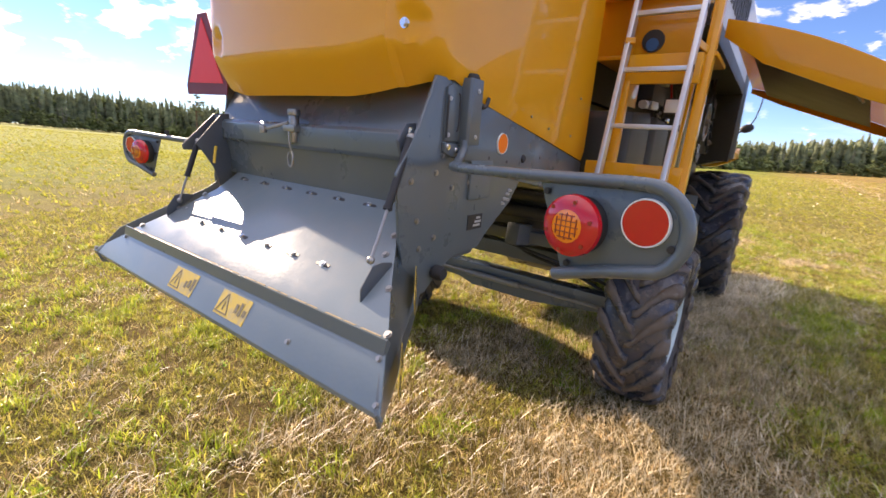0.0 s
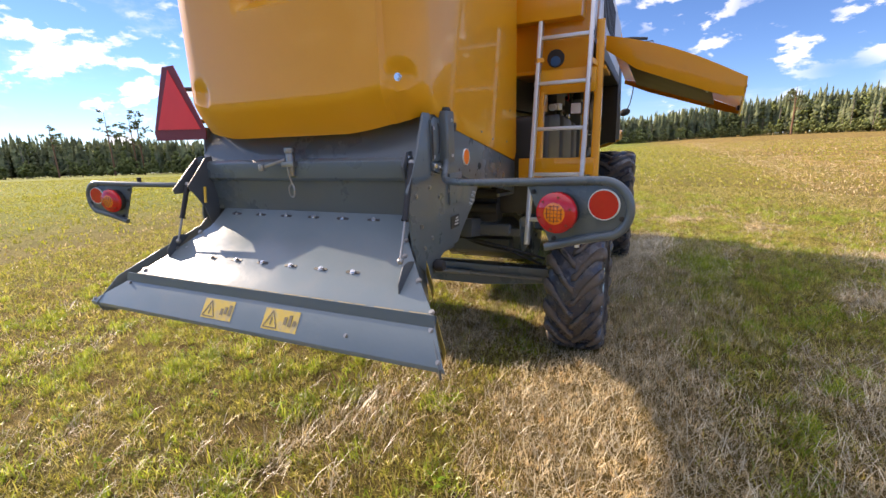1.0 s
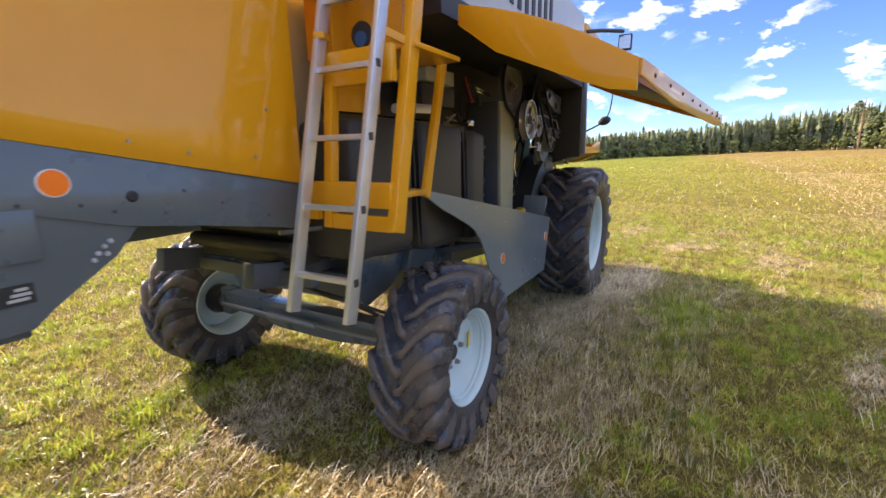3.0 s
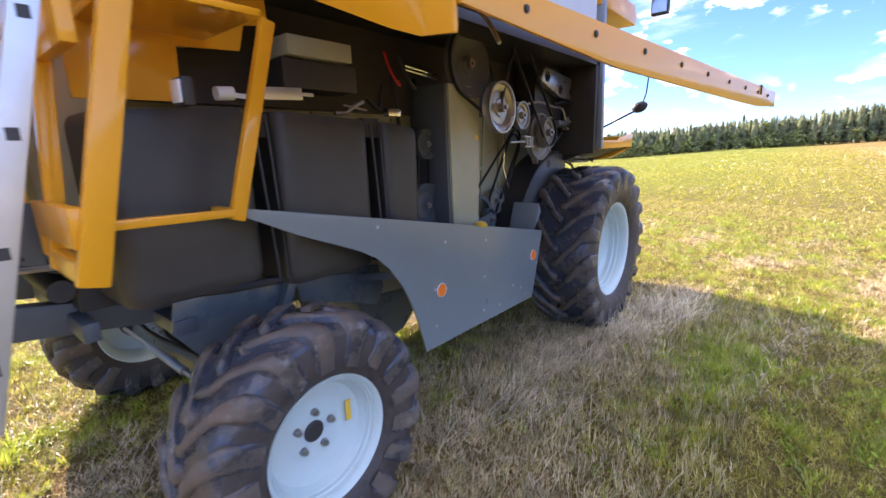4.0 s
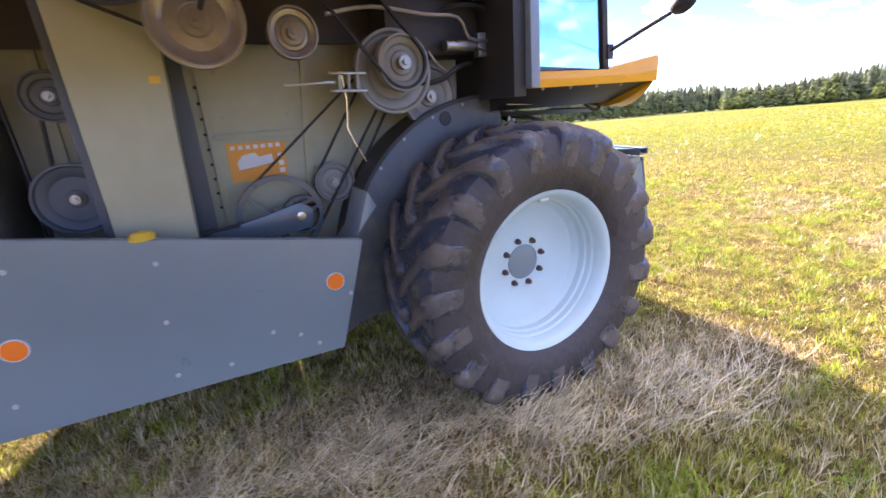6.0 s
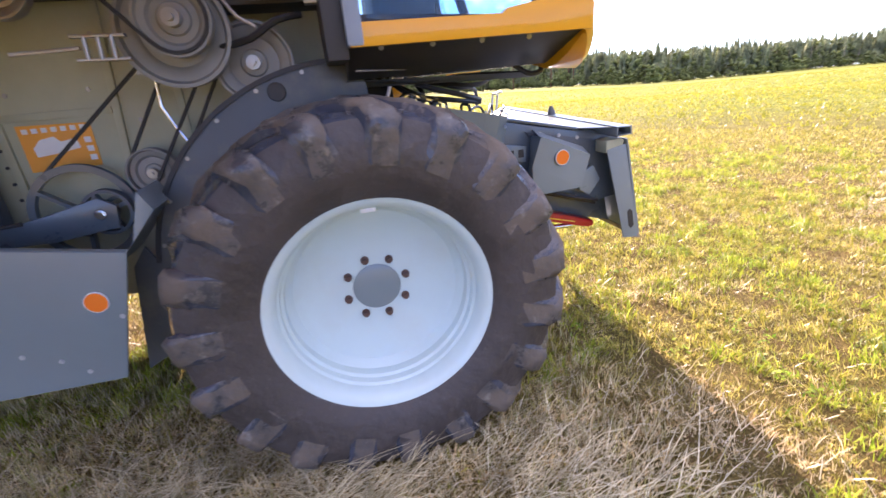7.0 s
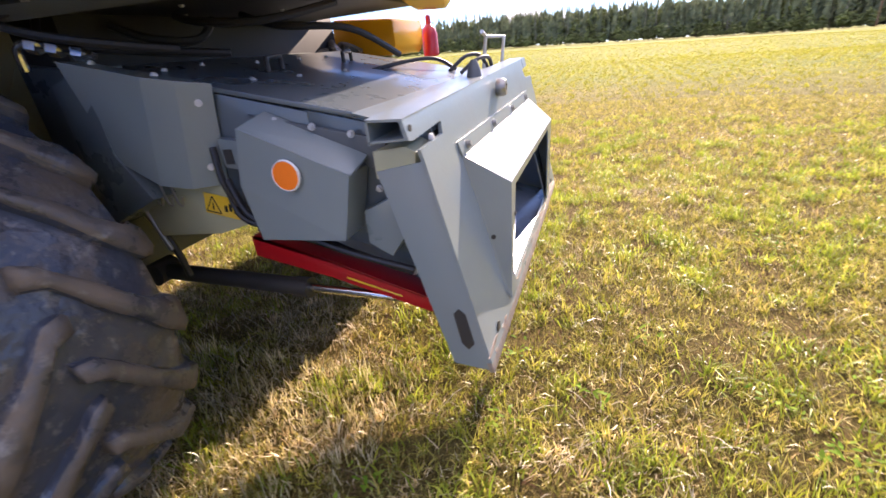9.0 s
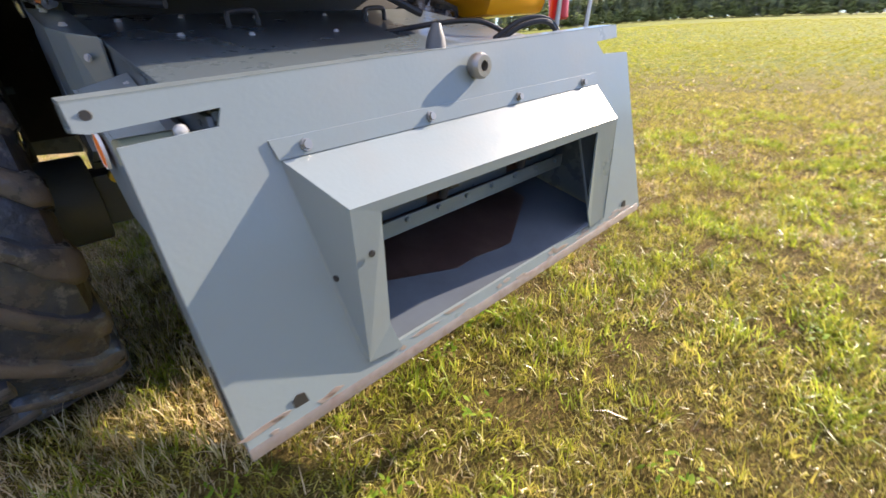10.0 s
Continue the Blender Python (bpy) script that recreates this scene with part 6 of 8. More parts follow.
part("guard_hole", bm, BLACK, guard)
bm = B()
prism(bm, arc(0.945, 170, 70, 24) + arc(0.965, 70, 170, 24), "x", 0.60, 0.86)
part("guard_lip", bm, BLACK, guard)
bm = B()
prism(bm, [(-1.0, 1.02), (-0.82, 1.22), (-0.86, 1.30), (-0.93, 1.10)], "x", 0.80, 1.05)
part("guard_gusset", bm, GREY, HV, "grey gusset plate", bevel=0.003)
# front axle and final drive
bm = B()
cyl(bm, (-1.15, 0, 0.77), (1.15, 0, 0.77), 0.10, 20)
beam(bm, (-0.85, 0, 0.77), (0.85, 0, 0.77), 0.22, 0.22)
for s in (-1, 1):
    cyl(bm, (s * 0.70, 0, 0.77), (s * 0.98, 0, 0.77), 0.19, 24)
part("front_axle", bm, DARKGREY, HV, "dark front axle with final drives", bevel=0.01)
# ---- front: cab, raised panel, feeder house ----
bm = B()
prism(bm, [(0.035, 1.738), (1.0, 1.745), (1.005, 1.875), (0.985, 1.89), (0.64, 1.835), (0.62, 1.818), (0.035, 1.818)], "x", 1.205, 1.245)
nose = []
for k in range(25):
    x = 1.242 * math.cos(math.pi * k / 24)
    y = 0.99 + 0.30 * max(0.0, 1 - (x / 1.242) ** 2) ** 0.7
    zb = float(np.interp(abs(x), (0.0, 0.62, 0.80, 0.92, 1.05, 1.242), (1.655, 1.65, 1.605, 1.596, 1.64, 1.745)))
    nose.append([bm.verts.new(p) for p in ((x, y - 0.02, 1.862), (x, y, 1.84), (x, y, zb + 0.03), (x, y - 0.03, zb), (x, 0.985, zb + 0.01), (x, 0.985, 1.862))])
nose_faces = [bm.faces.new((p[j], p[(j + 1) % 6], q[(j + 1) % 6], q[j])) for p, q in zip(nose, nose[1:]) for j in range(6)] + [bm.faces.new(nose[0]), bm.faces.new(nose[-1])]
bmesh.ops.recalc_face_normals(bm, faces=nose_faces)
plat = part("cab_platform", bm, YELLOW, HV, "yellow edge of the cab platform", bevel=0.008)
bm = B()
prism(bm, [(1.20, 0.04), (1.20, 0.985), (0.90, 1.13), (0.45, 1.20), (-0.45, 1.20), (-0.90, 1.13), (-1.20, 0.985), (-1.20, 0.04)], "z", 1.77, 1.80)
part("platform_floor", bm, BLACK, plat)
bm = B()
prism(bm, [(1.20, 1.745), (0.88, 1.635), (-0.88, 1.635), (-1.20, 1.745)], "y", 0.03, 0.985)
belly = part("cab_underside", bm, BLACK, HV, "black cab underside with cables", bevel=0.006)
bolts([(1.19, 0.15 + 0.2 * k, 1.735) for k in range(4)], 0.008, (1, 0, -0.5), STEEL, belly, "underside_bolt", 0.005)
bm = B()
tube(bm, [(0.75, 0.285, 1.76), (0.80, 0.17, 1.45)], 0.009, 8)
tube(bm, [(0.98, 0.06, 1.67), (0.9, 0.5, 1.655), (0.82, 1.0, 1.65)], 0.007, 8)
part("brace_rod", bm, ALU, HV, "pale brace rod")
for pts in ([(0.80, 0.85, 1.64), (0.82, 0.92, 1.595), (0.80, 0.99, 1.60), (0.76, 1.02, 1.64)], [(0.75, 0.3, 1.62), (0.78, 0.42, 1.57), (0.72, 0.6, 1.52), (0.55, 0.75, 1.48)], [(0.6, 0.25, 1.62), (0.66, 0.35, 1.54), (0.60, 0.55, 1.50), (0.4, 0.8, 1.46)]):
    bm = B()
    tube(bm, curve_pts(pts), 0.013, 8)
    part("hose", bm, HYDHOSE, HV, "black hose")
# Near-black colour stands in for shade on this gap-closing block.
bm = B()
box(bm, (-1.15, 0.02, 1.20), (0.56, 0.27, 1.66))
part("cab_carrier", bm, RUBBER, HV, "carrier frame below the cab, coloured black for its shade", bevel=0.01)
bolts([(x, y, 1.634) for x, y in ((0.80, 0.15), (0.62, 0.22), (0.40, 0.18), (0.75, 0.48), (0.55, 0.62), (0.30, 0.55), (0.80, 0.80), (0.10, 0.35), (-0.20, 0.60), (0.50, 0.90), (-0.45, 0.30))], 0.008, (0, 0, -1), ZINC, belly, "underside_screw", 0.006)
for pts, r in (([(0.85, 0.10, 1.63), (0.80, 0.35, 1.60), (0.78, 0.60, 1.615), (0.74, 0.95, 1.60)], 0.008), ([(0.20, 0.40, 1.62), (0.32, 0.62, 1.575), (0.25, 0.85, 1.555), (0.05, 1.02, 1.60)], 0.014), ([(-0.05, 0.50, 1.62), (0.05, 0.75, 1.55), (-0.15, 0.95, 1.52), (-0.40, 1.05, 1.40)], 0.014), ([(0.40, 0.30, 1.60), (0.35, 0.42, 1.54), (0.22, 0.50, 1.53), (0.10, 0.48, 1.60)], 0.016)):
    bm = B()
    tube(bm, curve_pts(pts), r, 8)
    part("cable", bm, HYDHOSE, HV, "black cable slung below the cab")
bm = B()
sheet(bm, [(0.86, 0.02, 1.632), (0.80, 0.98, 1.60), (0.74, 0.98, 1.575), (0.80, 0.02, 1.60)], 0.006, (-1, 0, 0))
part("underside_channel", bm, DARKGREY, HV, "dark channel along the cab's edge", bevel=0.002)
# cab shell
for s in (-1, 1):
    bm = B()
    beam(bm, (s * 1.20, 0.055, 1.74), (s * 1.17, 0.055, 3.1), 0.06, 0.10, (1, 0, 0))
    part("cab_pillar", bm, mat("blue_grey_pillar", (0.20, 0.25, 0.31), 0.35, coat=0.3), HV, "blue-grey rear cab pillar", bevel=0.01)
    bm = B()
    beam(bm, (s * 0.86, 0.96, 1.83), (s * 0.90, 0.80, 3.1), 0.05, 0.05, (1, 0, 0))
    part("cab_pillar", bm, BLACK, HV, "black front cab pillar", bevel=0.01)
    bm = B()
    sheet(bm, [(s * 1.18, 0.11, 1.835), (s * 0.865, 0.95, 1.835), (s * 0.90, 0.80, 3.0), (s * 1.16, 0.11, 3.0)], 0.006, (-s, 0, 0))
    part("side_window", bm, GLASS, HV, "tinted curved side window")
    bm = B()
    sheet(bm, [(s * 1.19, 0.06, 1.82), (s * 0.87, 0.97, 1.82), (s * 0.87, 0.97, 1.85), (s * 1.19, 0.06, 1.85)], 0.02, (-s, 0, 0))
    part("window_seal", bm, RUBBER, HV, "black window seal")
bm = B()
sheet(bm, [(-0.85, 0.985, 1.84), (0.85, 0.985, 1.84), (0.88, 0.82, 3.0), (-0.88, 0.82, 3.0)], 0.006, (0, -1, 0))
part("windscreen", bm, GLASS, HV, "tinted windscreen")
bm = B()
prism(bm, [(0.0, 3.02), (1.05, 3.02), (1.10, 3.10), (1.0, 3.22), (0.0, 3.22)], "x", -1.2, 1.2)
part("cab_roof", bm, YELLOW, HV, "yellow cab roof", bevel=0.03)
bm = B()
box(bm, (-0.25, 0.25, 1.80), (0.25, 0.62, 2.25))
box(bm, (-0.25, 0.20, 2.2), (0.25, 0.32, 2.85))
part("driver_seat", bm, BLACK, HV, "black driver seat", bevel=0.04)
bm = B()
tube(bm, [(0, 0.92, 1.8), (0, 0.76, 2.3)], 0.03, 10)
tube(bm, [(0.17 * math.cos(a), 0.74 + 0.08 * math.sin(a), 2.33 + 0.13 * math.sin(a)) for a in [k * math.tau / 20 for k in range(20)]], 0.013, 8, closed=True)
part("steering_wheel", bm, BLACK, HV, "black steering wheel and column")
# mirrors
bm = B()
tube(bm, [(0.88, 0.972, 1.955), (1.05, 1.06, 2.05), (1.20, 1.15, 2.135)], 0.012, 10)
box(bm, (0.855, 0.95, 1.91), (0.90, 1.0, 2.0))
marm = part("mirror_arm", bm, BLACK, HV, "black mirror arm")
bm = B()
bmesh.ops.create_uvsphere(bm, u_segments=20, v_segments=12, radius=1.0, matrix=Matrix.Translation((1.255, 1.175, 2.18)) @ Matrix.Rotation(-0.3, 4, "Y") @ Matrix.Diagonal((0.088, 0.035, 0.060, 1)))
part("mirror_head", bm, BLACK, marm, "oval black mirror")
bm = B()
tube(bm, [(1.28, 1.17, 2.20), (1.33, 1.12, 2.32), (1.36, 1.06, 2.47), (1.37, 1.02, 2.60)], 0.008, 8)
part("mirror_stay", bm, BLACK, marm)
bm = B()
tube(bm, [(1.18, 0.02, 3.12), (1.33, 0.25, 3.16), (1.52, 0.55, 3.19)], 0.022, 10)
uarm = part("mirror_arm", bm, BLACK, HV, "black upper mirror arm")
bm = B()
box(bm, (1.46, 0.60, 2.98), (1.62, 0.67, 3.17))
umir = part("mirror_head", bm, BLACK, uarm, "black rectangular mirror", bevel=0.02)
bm = B()
box(bm, (1.475, 0.594, 3.0), (1.605, 0.599, 3.15))
part("mirror_glass", bm, CHROME, umir)

# grain tank above
bm = B()
prism(bm, [(-3.32, 2.62), (-3.32, 3.25), (-0.1, 3.25), (-0.1, 2.62)], "x", -1.2, 1.2)
tank = part("grain_tank", bm, mat("pale_tank_sheet", (0.48, 0.51, 0.54), 0.4, coat=0.2, vary=0.05), HV, "pale grey grain tank", bevel=0.01)
for k in range(9):
    bm = B()
    box(bm, (1.20, -2.75 + 0.16 * k, 2.80), (1.208, -2.68 + 0.16 * k, 3.15))
    part("tank_slat", bm, BLACK, tank)
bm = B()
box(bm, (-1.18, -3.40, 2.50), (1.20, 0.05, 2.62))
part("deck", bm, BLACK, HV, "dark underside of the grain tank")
bm = B()
prism(bm, [(-3.98, 2.55), (-3.30, 2.62), (-3.30, 3.25), (-3.98, 3.25)], "x", 0.60, 1.18)
part("engine_side", bm, YELLOW, HV, "yellow engine bay side", bevel=0.02)

# raised side panel: outer skin, flanges, inner sheet
A_, B_, C_, D_ = Vector((1.285, -3.36, 2.515)), Vector((2.19, -3.49, 2.135)), Vector((2.595, -0.76, 2.045)), Vector((1.285, -0.06, 2.545))
bm = B()
skin = []
for i in range(9):
    u = i / 8
    row = []
    for j in range(13):
        v = j / 12
        p = A_.lerp(D_, v).lerp(B_.lerp(C_, v), u)
        p.z += 0.045 * math.sin(math.pi * u) + 0.02
        row.append(bm.verts.new(p))
    skin.append(row)
for p, q in zip(skin, skin[1:]):
    for k in range(12):
        bm.faces.new((p[k], p[k + 1], q[k + 1], q[k]))
bmesh.ops.solidify(bm, geom=bm.faces[:], thickness=0.01)
bmesh.ops.recalc_face_normals(bm, faces=bm.faces[:])
raised = part("raised_side_panel", bm, YELLOW, HV, "yellow gull-wing side panel propped open")


def flange(p, q, drop, arch, name="panel_flange"):
    pts_hi, pts_lo = [], []
    for k in range(9):
        t = k / 8
        c = p.lerp(q, t)
        pts_hi.append(c + Vector((0, 0, 0.018 + arch * math.sin(math.pi * t))))
        pts_lo.append(c + Vector((0, 0, -drop * (0.55 + 0.45 * min(1, 4 * t, 4 * (1 - t) + 0.4)))))
    d = (q - p).normalized()
    nn = Vector((d.y, -d.x, 0)).normalized() * 0.012
    bm = B()
    rows = [[bm.verts.new(v + o) for v in vs] for vs, o in ((pts_hi, Vector()), (pts_lo, Vector()), (pts_lo, nn), (pts_hi, nn))]
    for a, b in zip(rows, rows[1:] + rows[:1]):
        for k in range(8):
            bm.faces.new((a[k], a[k + 1], b[k + 1], b[k]))
    bm.faces.new([r[0] for r in rows])
    bm.faces.new([r[-1] for r in rows])
    bmesh.ops.recalc_face_normals(bm, faces=bm.faces[:])
    return part(name, bm, YELLOW, raised, bevel=0.002)


flange(A_, B_, 0.150, 0.045)
flange(B_, C_, 0.095, 0.0)
flange(D_, C_, 0.06, 0.045)
bm = B()
sheet(bm, [A_.lerp(B_, 0.12) + Vector((0, 0.15, -0.01)), A_.lerp(B_, 0.80) + Vector((0, 0.25, -0.02)), D_.lerp(C_, 0.80) + Vector((0, -0.15, -0.02)), D_.lerp(C_, 0.12) + Vector((0, -0.1, -0.01))], 0.008, (0, 0, -1))
part("inner_sheet", bm, mat("brown_inner_face", (0.16, 0.075, 0.025), 0.55, vary=0.12, dirt=(0.1, 0.07, 0.05), dirt_amount=0.4), raised, "brownish inner sheet of the panel", bevel=0.002)
bolts([B_.lerp(C_, t) + Vector((0.013, 0, -0.02)) for t in (0.08, 0.2, 0.32, 0.44, 0.55, 0.66, 0.76, 0.85, 0.93)], 0.008, (1, -0.1, 0), BLACK, raised, "edge_bolt", 0.005)
bm = B()
box(bm, (2.525, -1.12, 2.03), (2.56, -1.04, 2.08))
part("panel_latch", bm, BLACK, raised, "black latch")
bm = B()
tube(bm, [(1.80, -2.95, 2.32), (1.95, -3.0, 2.18), (2.02, -3.05, 2.10)], 0.007, 8)
part("prop_rod", bm, ALU, raised, "pale prop rod")

# feeder house
# Darker than guard and cover: the feeder's shade is put into its colour.
bm = B()
prism(bm, [(0.05, 1.50), (0.55, 1.425), (1.18, 1.28), (1.19, 0.90), (0.9, 0.95), (0.05, 0.97)], "x", -0.80, 0.595)
prism(bm, [(0.05, 0.975), (1.18, 0.92), (1.19, 0.76), (0.9, 0.88), (0.05, 0.93)], "x", -0.78, 0.445)
feeder = part("feeder_house", bm, SLATE_AND_SHADE, HV, "grey sheet-metal feeder house", bevel=0.006)
for x, lower in ((0.575, [(1.625, 0.82), (1.45, 0.80), (1.30, 0.87), (1.17, 0.90)]), (0.432, [(1.675, 0.60), (1.30, 0.70), (1.17, 0.755)]), (-0.80, [(1.665, 0.60), (1.30, 0.70), (1.17, 0.765)])):
    bm = B()
    prism(bm, [(1.17, 1.265 if x == 0.432 else 1.285), (1.34, 1.225 if x == 0.432 else 1.245), (1.545, 1.195 if x == 0.432 else 1.215)] + lower, "x", x, x + 0.014)
    part("feeder_cheek", bm, SLATE_AND_SHADE, feeder, bevel=0.003)
bm = B()
prism(bm, [(1.17, 1.285), (1.34, 1.25), (1.545, 1.222), (1.545, 1.205), (1.34, 1.23), (1.17, 1.265)], "x", -0.78, 0.575)
part("feeder_roof", bm, GREY, feeder)
# Dark slate on the lid stands in for shade below the cab.
bm = B()
prism(bm, [(0.48, 1.455), (1.33, 1.27), (1.33, 1.255), (0.48, 1.44)], "x", -0.86, 0.60)
lid = part("feeder_lid", bm, SLATE_AND_SHADE, HV, "grey lid with grab handles", bevel=0.003)
bolts([(x, y, 1.456 - (y - 0.48) * 0.2176) for x, y in ((0.50, 0.60), (0.30, 0.56), (0.05, 0.60), (-0.25, 0.60), (0.40, 0.86), (-0.45, 0.62), (0.20, 0.9), (-0.10, 0.92))], 0.008, (0, 0.2, 1), ZINC, lid, "lid_screw", 0.007)
for x in (0.17, -0.38):
    bm = B()
    y, z = 0.78, 1.395
    tube(bm, curve_pts([(x - 0.055, y - 0.01, z), (x - 0.055, y - 0.01, z + 0.03), (x - 0.04, y - 0.005, z + 0.045), (x + 0.04, y + 0.005, z + 0.043), (x + 0.055, y + 0.01, z + 0.028), (x + 0.055, y + 0.01, z - 0.005)], 4), 0.009, 8)
    part("grab_handle", bm, BLACK, lid, "black grab handle")
bm = B()
prism(bm, [(1.44, 1.12), (1.545, 1.14), (1.555, 1.185), (1.53, 1.20), (1.44, 1.19)], "x", 0.62, 0.732)
part("bar_bracket", bm, PANEL, HV, "pale bracket below the top bar", bevel=0.004)
bm = B()
lathe(bm, [(0.010, 0.0), (0.030, 0.0), (0.034, 0.010), (0.034, 0.028), (0.028, 0.038), (0.014, 0.038), (0.012, 0.02)], (-0.125, 1.568, 1.240), "y", 24, closed=True)
part("lock_bush", bm, STEEL, HV, "steel bush in the face plate")
bm = B()
tube(bm, [(-0.045, 1.50, 1.275), (-0.05, 1.50, 1.315), (-0.055, 1.50, 1.352)], [0.032, 0.026, 0.012], 14)
part("centring_pin", bm, DARKGREY, HV, "tapered dark centring pin")


# face plate round the inlet, of four pieces
def fy(z):
    return 1.570 + (1.205 - z) * 0.2185


def face(bm, pts):
    sheet(bm, [(x, fy(z), z) for x, z in pts], 0.010, (0, -1, 0))


OX0, OX1, OZ0, OZ1 = -0.62, 0.38, 0.625, 1.06


def rim_z(x):
    """Height of the folded upper edge, which climbs towards the far end."""
    return 1.271 + (0.79 - x) * 0.0245


fp = None
for pts in ([(0.79, rim_z(0.79)), (0.788, 1.224), (0.770, 1.219), (0.564, 1.230), (0.578, 1.198), (0.742, 1.192), (0.735, 0.575), (OX1, 0.578), (OX1, 1.06), (OX1, rim_z(OX1))], [(OX1, rim_z(OX1)), (OX1, OZ1), (OX0, OZ1), (OX0, rim_z(OX0))], [(OX0, rim_z(OX0)), (OX0, 0.583), (-1.022, 0.580), (-1.032, 1.212), (-0.845, 1.218), (-0.805, 1.262), (-0.962, 1.270), (-0.965, rim_z(-0.965))], [(OX1, OZ0), (OX1, 0.578), (OX0, 0.583), (OX0, OZ0)]):
    bm = B()
    face(bm, pts)
    piece = part("face_plate", bm, GREY, HV, "grey face plate of the feeder, scraped along its lower edge", smooth=False)
    fp = fp or piece
bm = B()
sheet(bm, [(0.737, fy(0.60) + 0.002, 0.590), (-1.008, fy(0.60) + 0.002, 0.600), (-1.006, fy(0.575) + 0.002, 0.572), (0.737, fy(0.562) + 0.002, 0.560)], 0.016, (0, -1, -0.2))
part("wear_strip", bm, RUST, fp, "scraped bare steel lower edge", bevel=0.003)
rng_wear = random.Random(8)
for k in range(26):
    x, z, w = rng_wear.uniform(-0.95, 0.70), rng_wear.uniform(0.592, 0.622), rng_wear.uniform(0.02, 0.11)
    bm = B()
    pts = [(x, z), (x + w * 0.4, z + rng_wear.uniform(0.003, 0.009)), (x + w, z + rng_wear.uniform(0.0, 0.006)), (x + w * 0.8, z - rng_wear.uniform(0.003, 0.008)), (x + w * 0.2, z - rng_wear.uniform(0.002, 0.007))]
    sheet(bm, [(px, fy(pz) + 0.0012, pz) for px, pz in pts], 0.001, (0, -1, 0))
    part("scrape", bm, RUST, fp, "rusty scrape in the paint", smooth=False)
for x, z in ((0.606, 0.625), (-0.886, 0.628)):
    bm = B()
    prism(bm, [(x - 0.017, z - 0.016), (x + 0.017, z - 0.016), (x + 0.019, z + 0.008), (x + 0.008, z + 0.020), (x - 0.010, z + 0.016)], "y", fy(z), fy(z) + 0.0025)
    part("plate_hole", bm, BLACK, fp, "dark hole in the plate")
# folded transition and the hollow top bar behind the plate's upper edge
bm = B()
sheet(bm, [(0.60, 1.325, 1.268), (-0.86, 1.325, 1.268), (-0.965, 1.470, rim_z(-0.965) - 0.004), (0.745, 1.470, rim_z(0.745) - 0.004)], 0.006, (0, 0.1, -1))
part("top_transition", bm, GREY, HV, "folded grey sheet behind the top bar", smooth=False)
bm = B()
sheet(bm, [(0.79, fy(1.272) + 0.001, rim_z(0.79)), (-0.965, fy(1.316) + 0.001, rim_z(-0.965)), (-0.965, 1.465, rim_z(-0.965) + 0.002), (0.79, 1.465, rim_z(0.79) + 0.002)], 0.006, (0, 0, -1))
sheet(bm, [(0.79, 1.465, rim_z(0.79)), (-0.965, 1.465, rim_z(-0.965)), (-0.965, 1.465, 1.262), (0.79, 1.465, 1.215)], 0.006, (0, 1, 0))
sheet(bm, [(0.79, 1.465, 1.219), (-0.965, 1.465, 1.262), (-0.965, 1.545, 1.266), (0.79, 1.555, 1.223)], 0.005, (0, 0, 1))
tb = part("top_bar", bm, GREY, HV, "folded hollow grey top bar with an open end", smooth=False)
bm = B()
lathe(bm, [(0.001, 0.0015), (0.008, 0.0015), (0.009, 0.0), (0.001, 0.0)], (0.764, fy(1.247) + 0.0005, 1.247), "y", 16)
part("bar_hole", bm, BLACK, tb)
bm = B()
lathe(bm, [(0.001, 0.010), (0.010, 0.008), (0.013, 0.0), (0.001, 0.0)], (0.64, fy(1.2) - 0.012, 1.2), "y", 16)
part("slot_bolt", bm, ZINC, tb)
# side wing of the plate with its slot
bm = B()
sheet(bm, [(0.735, fy(1.165), 1.165), (0.735, fy(0.575), 0.562), (0.735, fy(0.575) - 0.115, 0.575), (0.735, fy(1.165) - 0.135, 1.14)], 0.010, (-1, 0, 0))
wing = part("plate_wing", bm, GREY, HV, "grey folded side of the face plate", bevel=0.002)
bm = B()
prism(bm, [(1.622, 0.65), (1.640, 0.63), (1.658, 0.65), (1.640, 0.745), (1.622, 0.76), (1.606, 0.745)], "x", 0.7352, 0.7375)
part("wing_slot", bm, BLACK, wing, "dark long slot")
# inlet box
inlet = None
hood_sheets = [([(xa, fy(1.115), 1.115), (xb, 1.718, 1.018), (xb + s * 0.008, fy(0.62) + 0.006, 0.622), (xb + s * 0.02, fy(0.66), 0.66)], 0.006, (-s, 0, 0)) for s, xa, xb in ((1, 0.486, 0.421), (-1, -0.766, -0.703))]
